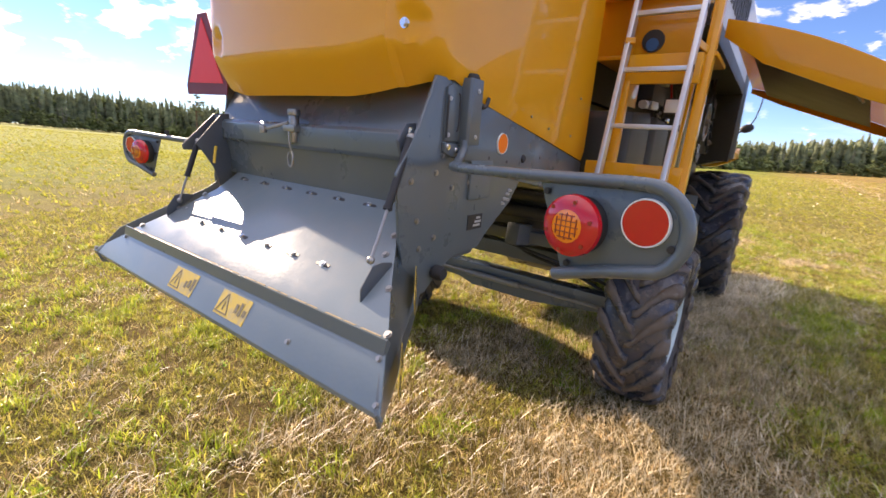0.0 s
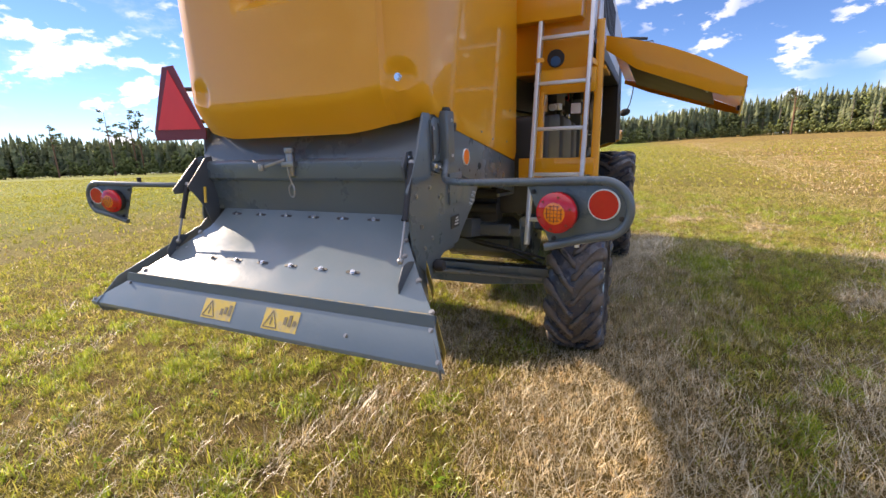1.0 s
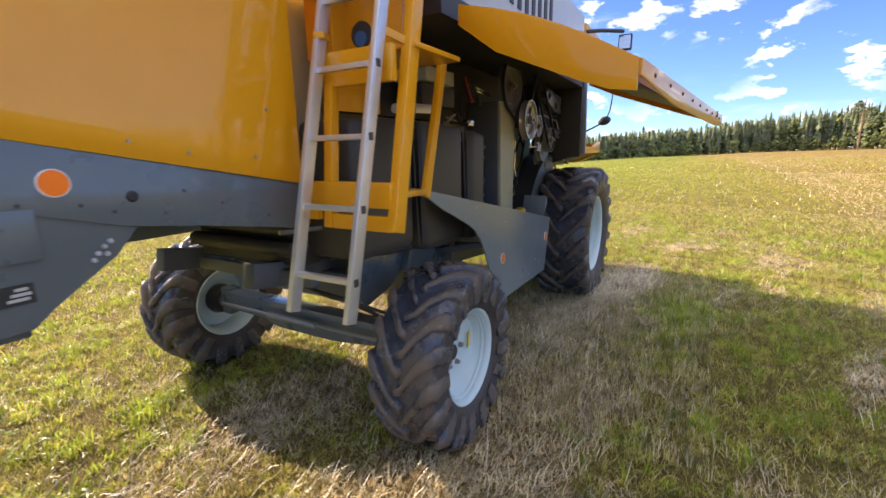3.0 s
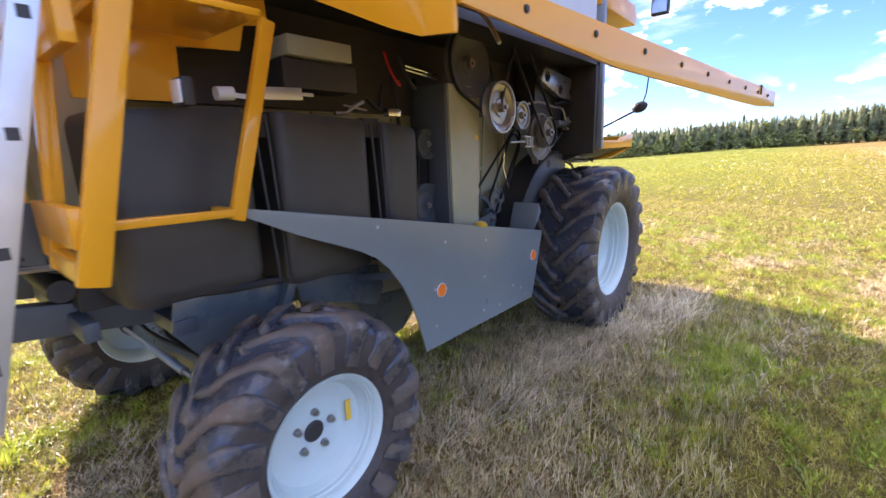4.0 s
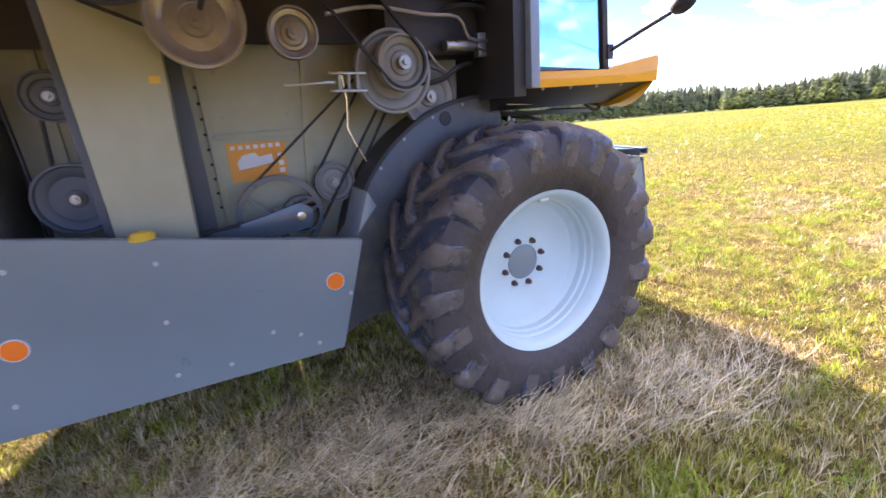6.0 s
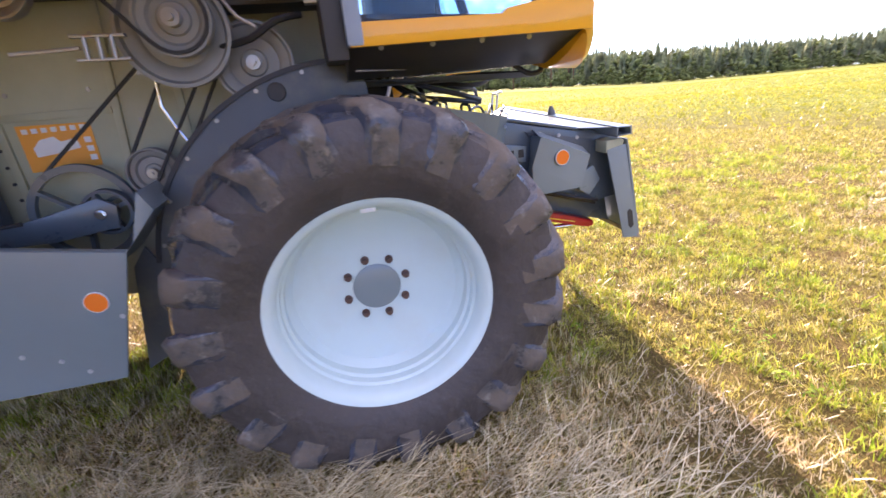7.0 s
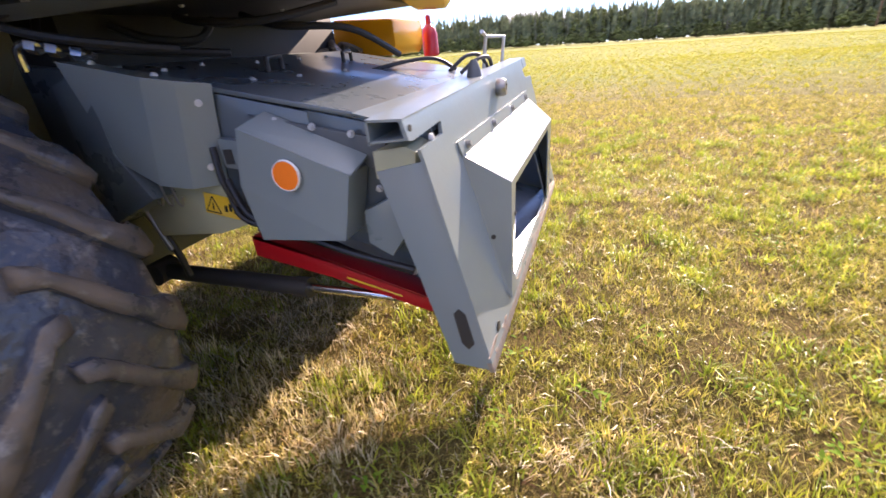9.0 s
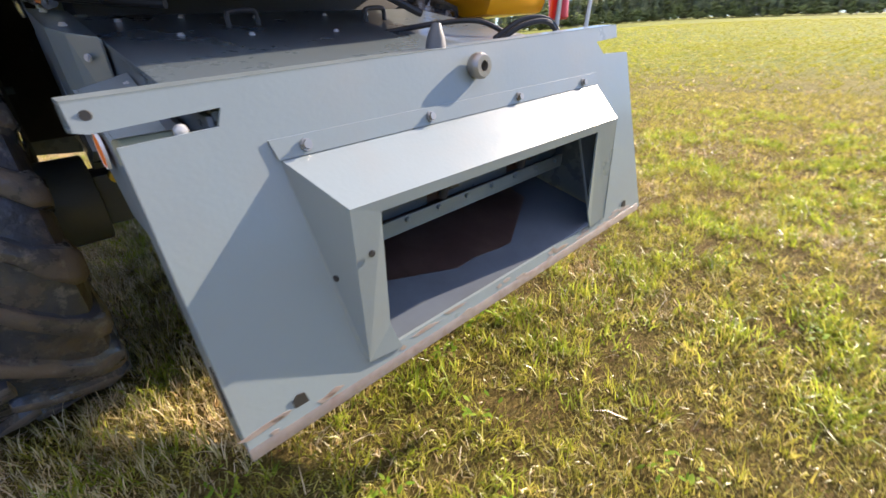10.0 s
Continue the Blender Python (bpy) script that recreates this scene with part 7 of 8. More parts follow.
hood_sheets += [([(0.486, fy(1.115) + 0.001, 1.118), (-0.766, fy(1.115) + 0.001, 1.121), (-0.703, 1.718, 1.016), (0.421, 1.718, 1.018)], 0.006, (0, -0.6, -0.8)),
                ([(0.421, 1.718, 1.018), (-0.703, 1.718, 1.016), (-0.575, 1.716, 0.990), (0.345, 1.716, 0.990)], 0.006, (0, -1, 0)),
                ([(0.421, 1.718, 1.018), (0.345, 1.716, 0.990), (0.352, 1.700, 0.690), (0.330, fy(0.61) + 0.007, 0.612), (0.429, fy(0.62) + 0.007, 0.622)], 0.006, (0, -1, 0)),
                ([(-0.703, 1.718, 1.016), (-0.575, 1.716, 0.990), (-0.560, 1.712, 0.70), (-0.60, fy(0.62) + 0.007, 0.622), (-0.705, fy(0.63) + 0.007, 0.632)], 0.006, (0, -1, 0)),
                ([(0.500, fy(1.16) + 0.002, 1.158), (-0.766, fy(1.16) + 0.002, 1.160), (-0.766, fy(1.115) + 0.002, 1.120), (0.490, fy(1.115) + 0.002, 1.117)], 0.004, (0, 1, 0))]
for quad, thick, way in hood_sheets:
    bm = B()
    sheet(bm, quad, thick, way)
    piece = part("inlet_hood", bm, GREY, HV, "folded grey hood over the feeder inlet, seams visible", smooth=False)
    inlet = inlet or piece
bolts([(x, fy(1.137) + 0.008, 1.137) for x in (0.426, 0.073, -0.296, -0.668)], 0.010, (0, 1, 0.2), STEEL, inlet, "hood_bolt", 0.012)
bolts([(0.452, 1.66, 0.85)], 0.006, (1, 0.3, 0), BLACK, inlet, "hole", 0.002)
bolts([(0.385, 1.719, 0.905)], 0.006, (0, 1, 0), BLACK, inlet, "hole", 0.002)
# inside of the inlet
# Blue in the floor's base colour stands in for reflected sky.
bm = B()
sheet(bm, [(0.43, 1.690, 0.606), (-0.775, 1.690, 0.612), (-0.775, 1.02, 0.80), (0.43, 1.02, 0.80)], 0.01, (0, 0, -1))
floor_ = part("feeder_floor", bm, mat("polished_feeder_floor", (0.26, 0.31, 0.38), 0.14, metal=0.6, vary=0.12, dirt=(0.12, 0.10, 0.10), dirt_amount=0.35, dirt_scale=2.2), HV, "worn dark steel feeder floor")
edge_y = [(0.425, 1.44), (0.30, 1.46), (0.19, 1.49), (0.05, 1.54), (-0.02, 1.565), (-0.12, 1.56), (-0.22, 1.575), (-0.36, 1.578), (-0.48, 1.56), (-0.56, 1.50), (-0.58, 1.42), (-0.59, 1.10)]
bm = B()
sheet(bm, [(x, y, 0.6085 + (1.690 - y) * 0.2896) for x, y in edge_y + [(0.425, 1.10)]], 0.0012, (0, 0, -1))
part("dark_film", bm, mat("dark_brown_film", (0.050, 0.030, 0.026), 0.28, vary=0.4, scale=14, dirt=(0.11, 0.075, 0.06), dirt_amount=0.6, dirt_scale=6.0), floor_, "dark brown patch on the floor sheet", smooth=False)
bm = B()
beam(bm, (0.425, 1.46, 0.800), (-0.74, 1.46, 0.805), 0.030, 0.018)
beam(bm, (0.425, 1.475, 0.825), (-0.74, 1.475, 0.830), 0.008, 0.035)
for k in range(9):
    cyl(bm, (0.36 - 0.13 * k, 1.478, 0.832), (0.36 - 0.13 * k, 1.492, 0.832), 0.009, 6)
part("conveyor_slat", bm, GREY, HV, "worn steel conveyor slat", bevel=0.003)
bm = B()
for xa, xb in ((0.42, 0.335), (0.265, -0.015), (-0.085, -0.415), (-0.485, -0.74)):
    box(bm, (xb, 1.440, 0.838), (xa, 1.446, 0.935))
part("conveyor_strip", bm, SLATE_AND_SHADE, HV, "notched grey strip behind the conveyor slat", bevel=0.002)
for x in (0.30, -0.05, -0.45):
    bm = B()
    tube(bm, [(x, 1.48, 0.86), (x, 1.52, 0.95), (x, 1.48, 1.0)], 0.016, 8)
    box(bm, (x - 0.02, 1.50, 0.90), (x + 0.02, 1.54, 0.95))
    part("conveyor_chain", bm, BLACK, HV, "dark conveyor chain", bevel=0.003)
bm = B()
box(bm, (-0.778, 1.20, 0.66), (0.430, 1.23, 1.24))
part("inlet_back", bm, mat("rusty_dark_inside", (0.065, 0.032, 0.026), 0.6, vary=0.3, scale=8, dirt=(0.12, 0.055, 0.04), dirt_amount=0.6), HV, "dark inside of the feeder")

# guard box on the feeder's side
bm = B()
sheet(bm, [(0.722, 1.035, 1.262), (0.712, 1.350, 1.125), (0.712, 1.300, 0.938), (0.70, 1.00, 0.925), (0.712, 0.985, 1.10)], 0.008, (-1, 0, 0))
sheet(bm, [(0.712, 1.030, 1.262), (0.704, 1.350, 1.125), (0.60, 1.36, 1.16), (0.60, 1.04, 1.29)], 0.006, (0, 0, -1))
sheet(bm, [(0.712, 1.035, 1.258), (0.704, 0.985, 1.10), (0.692, 1.00, 0.928), (0.60, 1.00, 0.93), (0.60, 1.03, 1.26)], 0.006, (0, 1, 0))
sheet(bm, [(0.704, 1.350, 1.125), (0.704, 1.300, 0.938), (0.60, 1.30, 0.94), (0.60, 1.35, 1.13)], 0.006, (0, -1, 0))
gb = part("drive_guard", bm, GREY, HV, "grey folded drive guard", smooth=False)
disc_label(gb, "side_reflector", (0.7225, 1.164, 1.132), 0.043, (1, 0.02, 0), ORANGE, label="round orange side reflector")
bm = B()
prism(bm, [(0.985, 1.285), (1.42, 1.195), (1.40, 1.10), (1.30, 1.15), (1.02, 1.25)], "x", 0.60, 0.612)
gmount = part("guard_mount", bm, DARKGREY, HV, "dark mounting strip with bolts", bevel=0.003)
bolts([(0.613, y, z) for y, z in ((1.08, 1.262), (1.20, 1.24), (1.32, 1.215), (1.45, 0.80), (1.38, 1.06))], 0.008, (1, 0, 0), ZINC, gmount, "mount_bolt", 0.010)
bm = B()
prism(bm, [(1.33, 1.0), (1.42, 1.04), (1.47, 0.95), (1.40, 0.86), (1.33, 0.90)], "x", 0.60, 0.64)
part("hook_plate", bm, GREY, HV, "grey latch plate", bevel=0.004)
# folded cover further back
bm = B()
sheet(bm, [(0.705, 0.42, 1.485), (0.702, 0.73, 1.415), (0.690, 0.64, 1.095), (0.695, 0.50, 1.180)], 0.006, (-1, 0, 0))
sheet(bm, [(0.702, 0.73, 1.415), (0.672, 0.82, 1.395), (0.662, 0.74, 1.075), (0.690, 0.64, 1.095)], 0.006, (-1, -0.3, 0))
sheet(bm, [(0.672, 0.82, 1.395), (0.610, 0.885, 1.375), (0.605, 0.83, 1.075), (0.662, 0.74, 1.075)], 0.006, (-1, -0.3, 0))
sheet(bm, [(0.705, 0.42, 1.485), (0.702, 0.73, 1.415), (0.672, 0.82, 1.395), (0.610, 0.885, 1.378), (0.600, 0.42, 1.475)], 0.005, (0, 0, -1))
cov = part("chain_cover", bm, GREY, HV, "folded grey chain cover", smooth=False)
bolts([(0.67, 0.52, 1.468), (0.66, 0.74, 1.417)], 0.008, (0, 0.2, 1), ZINC, cov, "cover_bolt", 0.008)
bolts([(0.645, 0.855, 1.33), (0.640, 0.82, 1.14)], 0.008, (0.8, 0.6, 0), ZINC, cov, "cover_screw", 0.006)
bm = B()
prism(bm, [(0.35, 1.42), (0.50, 1.46), (0.50, 1.20), (0.60, 1.05), (0.35, 0.95)], "x", 0.56, 0.70)
part("dark_bracket", bm, SLATE_AND_SHADE, HV, "black bracket beside the feeder", bevel=0.006)
bm = B()
tube(bm, curve_pts([(0.70, 0.27, 1.47), (0.705, 0.285, 1.53), (0.69, 0.33, 1.545), (0.665, 0.41, 1.520), (0.635, 0.50, 1.492)]), 0.014, 10)
for f in (0.15, 0.45, 0.80):
    c = Vector((0.70, 0.31, 1.54)).lerp(Vector((0.635, 0.50, 1.492)), f)
    d = Vector((-0.065, 0.19, -0.048)).normalized()
    cyl(bm, c - d * 0.016, c + d * 0.016, 0.023, 6)
part("hydraulic_fitting", bm, CHROME, HV, "plated hydraulic fitting")
bm = B()
prism(bm, [(0.34, 1.02), (0.52, 1.10), (0.80, 1.08), (0.92, 0.95), (0.74, 0.90), (0.45, 0.88)], "x", 0.598, 0.612)
part("lower_plate", bm, PANEL, HV, "pale lower plate", bevel=0.004)
# lift cylinder and red safety stop, below the feeder
bm = B()
cyl(bm, (0.50, 0.20, 0.665), (0.50, 0.93, 0.640), 0.034, 18)
cyl(bm, (0.50, 0.90, 0.641), (0.50, 0.96, 0.639), 0.039, 18)
cyl(bm, (0.45, 0.22, 0.665), (0.55, 0.22, 0.665), 0.050, 18)
lift = part("lift_cylinder", bm, BLACK, HV, "black hydraulic lift cylinder")
bm = B()
cyl(bm, (0.50, 0.95, 0.640), (0.50, 1.50, 0.625), 0.017, 16)
part("piston_rod", bm, CHROME, lift, "bright piston rod")
bm = B()
prism(bm, [(0.795, 0.862), (0.83, 0.865), (1.10, 0.785), (1.49, 0.655), (1.50, 0.62), (1.46, 0.612), (1.10, 0.715), (0.795, 0.785)], "x", 0.535, 0.545)
prism(bm, [(0.795, 0.862), (0.83, 0.865), (1.10, 0.785), (1.49, 0.655), (1.49, 0.645), (1.10, 0.772), (0.795, 0.850)], "x", 0.455, 0.545)
stop = part("safety_stop", bm, REDPAINT, HV, "red folded safety stop", bevel=0.003)
bm = B()
sheet(bm, [(0.5462, 1.16, 0.725), (0.5462, 1.36, 0.668), (0.5462, 1.36, 0.662), (0.5462, 1.16, 0.717)], 0.001, (1, 0, 0))
part("yellow_print", bm, STICKER, stop, "line of worn yellow print")
bm = B()
tube(bm, curve_pts([(0.60, 0.40, 1.02), (0.59, 0.43, 0.90), (0.585, 0.46, 0.80), (0.58, 0.47, 0.70)]), 0.013, 8)
part("hose", bm, HYDHOSE, HV, "black hydraulic hose")
bm = B()
tube(bm, [(0.62, 0.36, 1.10), (0.615, 0.41, 1.00), (0.605, 0.46, 0.82)], 0.009, 8)
tube(bm, [(0.62, 0.28, 1.00), (0.61, 0.43, 0.98)], 0.006, 8)
part("drain_pipe", bm, STEEL, HV, "thin bare steel pipe")
bm = B()
cyl(bm, (0.64, 0.30, 0.905), (0.64, 0.34, 0.905), 0.022, 14)
part("yellow_fitting", bm, STICKER, HV, "yellow plastic cap")
for pts in ([(0.64, 0.86, 1.05), (0.655, 0.90, 0.98), (0.65, 1.0, 0.94), (0.63, 1.2, 0.88), (0.62, 1.45, 0.80)], [(0.65, 0.88, 1.10), (0.67, 0.94, 1.0), (0.66, 1.02, 0.96), (0.65, 1.25, 0.875), (0.63, 1.46, 0.815)], [(0.64, 0.85, 1.2), (0.66, 0.87, 1.1), (0.65, 0.89, 1.02)]):
    bm = B()
    tube(bm, curve_pts(pts), 0.011, 8)
    part("hose", bm, HYDHOSE, HV, "black hydraulic hose")
warning_label(HV, (0.622, 0.79, 1.005), (0, 1, -0.2), (0, 0.2, 1), 0.135, 0.072)
bm = B()
prism(bm, [(0.865, 1.135), (0.985, 1.115), (0.985, 1.205), (0.865, 1.225)], "x", 0.598, 0.63)
hinge = part("latch_plate", bm, GREY, HV, "grey latch plate with square openings", bevel=0.003)
for y in (0.895, 0.955):
    bm = B()
    box(bm, (0.6305, y - 0.018, 1.145), (0.633, y + 0.014, 1.19))
    part("opening", bm, BLACK, hinge)
for k in range(3):
    bm = B()
    y = 0.56 + 0.045 * k
    tube(bm, curve_pts([(0.665, y, 1.10), (0.665, y + 0.006, 1.035), (0.665, y + 0.022, 1.020), (0.665, y + 0.034, 1.05)]), 0.004, 6)
    part("hook_wire", bm, STEEL, HV, "bent wire hook")
# hoses and guard frame on the far side of the feeder
for pts in ([(-0.55, 1.30, 1.285), (-0.62, 1.36, 1.335), (-0.72, 1.40, 1.34), (-0.80, 1.40, 1.28)], [(-0.62, 1.22, 1.295), (-0.72, 1.28, 1.355), (-0.82, 1.33, 1.35), (-0.88, 1.36, 1.28)], [(-0.30, 0.95, 1.345), (-0.5, 1.05, 1.365), (-0.62, 1.15, 1.36), (-0.72, 1.22, 1.30)]):
    bm = B()
    tube(bm, curve_pts(pts), 0.010, 8)
    part("hose", bm, HYDHOSE, HV, "black hydraulic hose")
bm = B()
tube(bm, [(-0.86, 1.34, 1.28), (-0.86, 1.36, 1.44), (-0.70, 1.38, 1.46)], 0.010, 8)
tube(bm, [(-0.95, 1.42, 1.28), (-0.95, 1.44, 1.43), (-0.86, 1.36, 1.44)], 0.010, 8)
part("hose_guard", bm, ALU, HV, "bright bent hose guard")
# left platform step and its red lamp
bm = B()
prism(bm, [(0.20, 1.40), (0.63, 1.40), (0.66, 1.46), (0.66, 1.62), (0.20, 1.66)], "x", -1.78, -1.25)
part("left_step_box", bm, YELLOW, HV, "yellow step box", bevel=0.03)
bm = B()
lathe(bm, [(0.001, 0.30), (0.018, 0.29), (0.022, 0.23), (0.05, 0.20), (0.062, 0.15), (0.062, 0.01), (0.05, 0.0), (0.001, 0.0)], (-1.92, 0.66, 1.36), "z", 20)
part("red_extinguisher", bm, REDPAINT, HV, "red cylinder beside the step")


# ---- grass, stubble and loose straw ----
GREENLEAF = leaf_material("grass_leaves", [(0.0, (0.22, 0.24, 0.025)), (0.35, (0.40, 0.385, 0.050)), (0.7, (0.60, 0.52, 0.10)), (1.0, (0.72, 0.54, 0.20))], through_light=0.45)
DRYLEAF = leaf_material("dry_stubble", [(0.0, (0.42, 0.27, 0.11)), (0.4, (0.70, 0.51, 0.24)), (0.75, (0.84, 0.66, 0.36)), (1.0, (0.88, 0.74, 0.48))], through_light=0.32)
STRAWLEAF = leaf_material("loose_straw", [(0.0, (0.46, 0.36, 0.20)), (0.5, (0.68, 0.57, 0.35)), (1.0, (0.84, 0.76, 0.55))], through_light=0.25)
TUFTLEAF = leaf_material("fresh_tuft_leaves", [(0.0, (0.21, 0.30, 0.025)), (0.5, (0.38, 0.46, 0.04)), (1.0, (0.58, 0.57, 0.09))], through_light=0.48)
WEEDLEAF = leaf_material("clover_leaves", [(0.0, (0.13, 0.24, 0.02)), (0.6, (0.25, 0.38, 0.04)), (1.0, (0.38, 0.48, 0.07))], through_light=0.4)

PALESTRAW = leaf_material("bleached_straw", [(0.0, (0.42, 0.35, 0.19)), (0.5, (0.68, 0.58, 0.36)), (1.0, (0.87, 0.79, 0.55))], through_light=0.25)
STALK = leaf_material("cut_stalks", [(0.0, (0.36, 0.34, 0.10)), (0.4, (0.58, 0.50, 0.20)), (0.7, (0.76, 0.64, 0.34)), (1.0, (0.86, 0.76, 0.50))], through_light=0.35)
THATCH = leaf_material("matted_old_grass", [(0.0, (0.20, 0.15, 0.06)), (0.2, (0.29, 0.28, 0.05)), (0.5, (0.43, 0.40, 0.075)), (0.8, (0.60, 0.52, 0.13)), (1.0, (0.72, 0.58, 0.28))], through_light=0.42)
DRYTHATCH = leaf_material("matted_straw", [(0.0, (0.34, 0.24, 0.12)), (0.3, (0.58, 0.45, 0.23)), (0.7, (0.78, 0.65, 0.38)), (1.0, (0.88, 0.78, 0.54))], through_light=0.35)
LITTERLEAF = leaf_material("withered_leaves", [(0.0, (0.13, 0.070, 0.040)), (0.5, (0.26, 0.155, 0.085)), (1.0, (0.40, 0.28, 0.16))], gloss=0.0, through_light=0.3)
FIELDLEAF = leaf_material("field_grass", [(0.0, (0.28, 0.30, 0.022)), (0.5, (0.44, 0.42, 0.05)), (1.0, (0.58, 0.50, 0.10))], through_light=0.4)

GR = np.random.default_rng(11)
LAND = land


def waves(x, y, size, seed):
    """Smooth patchy values about -1 to 1."""
    r = np.random.default_rng(seed)
    v = np.zeros_like(x)
    for _ in range(7):
        a, p = r.uniform(0, math.tau), r.uniform(0, math.tau)
        f = math.tau / (size * r.uniform(0.6, 1.8))
        v += np.sin((x * math.cos(a) + y * math.sin(a)) * f + p)
    return v / 3.2


def dryness(x, y):
    strip = np.exp(-((x - 1.50 - 0.12 * np.sin(y * 0.7)) / 0.60) ** 2) * (y < 1.6) * np.where(y < -3.3, 1.15, 0.62)
    strip2 = np.exp(-((x - 6.4 - 0.05 * y) / 0.8) ** 2) * 0.9 + np.exp(-((x - 8.6 - 0.05 * y) / 0.7) ** 2) * 0.7
    green = np.exp(-(((x - 2.45) / 0.45) ** 2 + ((y + 0.2) / 0.9) ** 2)) * 0.9 + np.exp(-(((x - 3.0) / 0.55) ** 2 + ((y + 1.4) / 0.9) ** 2)) * 1.1 + np.exp(-(((x - 4.0) / 0.6) ** 2 + ((y + 0.2) / 0.8) ** 2)) * 0.9
    left = np.where(x < -0.6, -0.35, 0.0) + 0.30 * np.clip((x - 1.2) / 0.5, 0, 1) * np.clip((y + 2.6) / 1.0, 0, 1) * (y < 1.0) * (x < 2.3) + 0.20 * np.clip((x - 1.8) / 0.5, 0, 1) * (y < -0.5) + 0.30 * np.exp(-((x - 1.55) / 0.40) ** 2) * np.clip((-1.8 - y) / 0.8, 0, 1) * (y > -5.5) + 0.55 * np.clip((x - 4.5) / 4.0, 0, 1) + np.where(y > 1.2, -0.30, 0.0)
    return 0.45 * waves(x, y, 1.3, 1) + 0.30 * waves(x, y, 4.5, 2) + 0.35 * waves(x, y, 0.32, 3) + strip + strip2 - green + left


def scatter(n, near, far):
    """Random points round the walk, nearer than far and farther than near from it."""
    line = np.array([(1.7, -6.6), (1.7, -7.2), (2.2, -6.2), (2.6, -5.2), (2.9, -3.8), (3.1, -2.6), (3.1, -1.0), (2.7, 0.5), (2.0, 1.6), (1.2, 2.4), (0.5, 2.6), (-1.0, 1.6), (0.0, -5.0), (0.3, -3.4)])
    lo, hi = line.min(0) - far, line.max(0) + far
    p = GR.uniform(lo, hi, (n, 2))
    d = np.full(n, 1e9)
    for a, b in zip(line, line[1:]):
        t = np.clip(((p - a) @ (b - a)) / max(1e-9, (b - a) @ (b - a)), 0, 1)
        d = np.minimum(d, np.hypot(*(p - (a + t[:, None] * (b - a))).T))
    keep = (d >= near) & (d < far)
    for wx, wy, hx, hy in ((1.17, 0.0, 0.28, 0.34), (-1.17, 0.0, 0.28, 0.34), (1.17, -3.345, 0.19, 0.24), (-1.17, -3.345, 0.19, 0.24)):
        keep &= ~((np.abs(p[:, 0] - wx) < hx) & (np.abs(p[:, 1] - wy) < hy))
    return p[keep]


def blades(name, pts, height, width, lean, material, label, curl=0.5, flat=False, tall=1.0, simple=False):
    """One mesh of many bent blades."""
    n = len(pts)
    h = (height[0] + (height[1] - height[0]) * GR.random(n) ** 1.4) * tall
    w = GR.uniform(*width, n)
    az, tw = GR.uniform(0, math.tau, n), GR.uniform(0, math.tau, n)
    if flat:
        az = np.where(GR.random(n) < 0.6, GR.normal(1.45, 0.55, n), az)
        tw = az + math.pi / 2 + GR.normal(0, 0.3, n)
    ln = np.clip(GR.normal(lean, 0.10 if flat else lean * 0.45, n), 0, 1.50)
    z0 = (LAND(pts[:, 0], pts[:, 1]) if np.abs(pts).max() > 9 else np.zeros(n)) - 0.004 + (GR.uniform(0, 0.03, n) if flat else 0)
    base = np.column_stack([pts, z0])
    d = np.column_stack([np.cos(az), np.sin(az), np.zeros(n)])
    s = np.column_stack([np.cos(tw), np.sin(tw), np.zeros(n)]) * (w / 2)[:, None]
    up = np.array([0, 0, 1.0])
    mid = base + (h * 0.55)[:, None] * (np.sin(ln * 0.7)[:, None] * d + np.cos(ln * 0.7)[:, None] * up)
    l2 = np.clip(ln * (1 + curl), 0, 1.9)
    tip = mid + (h * 0.45)[:, None] * (np.sin(l2)[:, None] * d + np.cos(l2)[:, None] * up)
    if simple:
        m = 3
        co = np.stack([base - s, base + s, tip], 1)
        tri = (np.arange(n) * 3)[:, None] + np.array([0, 1, 2])
    else:
        m = 5
        co = np.stack([base - s, base + s, mid - s * 0.8, mid + s * 0.8, tip], 1)
        k = (np.arange(n) * 5)[:, None]
        tri = np.stack([k + [0, 1, 3], k + [0, 3, 2], k + [2, 3, 4]], 1).reshape(-1, 3)
    me = bpy.data.meshes.new(name)
    me.vertices.add(n * m)
    me.vertices.foreach_set("co", co.ravel())
    me.loops.add(tri.size)
    me.loops.foreach_set("vertex_index", tri.ravel())
    me.polygons.add(len(tri))
    me.polygons.foreach_set("loop_start", np.arange(len(tri)) * 3)
    me.update(calc_edges=True)
    me.materials.append(material)
    return tagged(new(name, me), label, "grass", kind="stuff")


def split(p, bias=0.0, hard=0.35):
    v = dryness(p[:, 0], p[:, 1]) + bias + GR.normal(0, hard, len(p))
    return p[v < 0.12], p[v >= 0.12]


def tufts(p, spread, many):
    """Gathers points into small tufts."""
    c = np.repeat(p, many, axis=0)
    return c + GR.normal(0, spread, c.shape)


def clumped(p, share, cell, pull, bare=0.22):
    """Draws a share of the points into clumps of uneven height, and thins out bare cells between them."""
    k = np.floor(p / cell)
    jit = np.stack([np.sin(k[:, 0] * 12.99 + k[:, 1] * 78.23), np.sin(k[:, 0] * 39.35 + k[:, 1] * 11.14), np.sin(k[:, 0] * 73.16 + k[:, 1] * 52.24)], 1) * 43758.5
    jit -= np.floor(jit)
    c = (k + 0.1 + 0.8 * jit[:, :2]) * cell
    f = (GR.random(len(p)) < share) * GR.uniform(pull * 0.55, pull, len(p))
    keep = (jit[:, 2] > bare) | (GR.random(len(p)) < 0.3)
    return (p + (c - p) * f[:, None])[keep], (0.55 + 0.75 * jit[:, 2] ** 1.4)[keep]


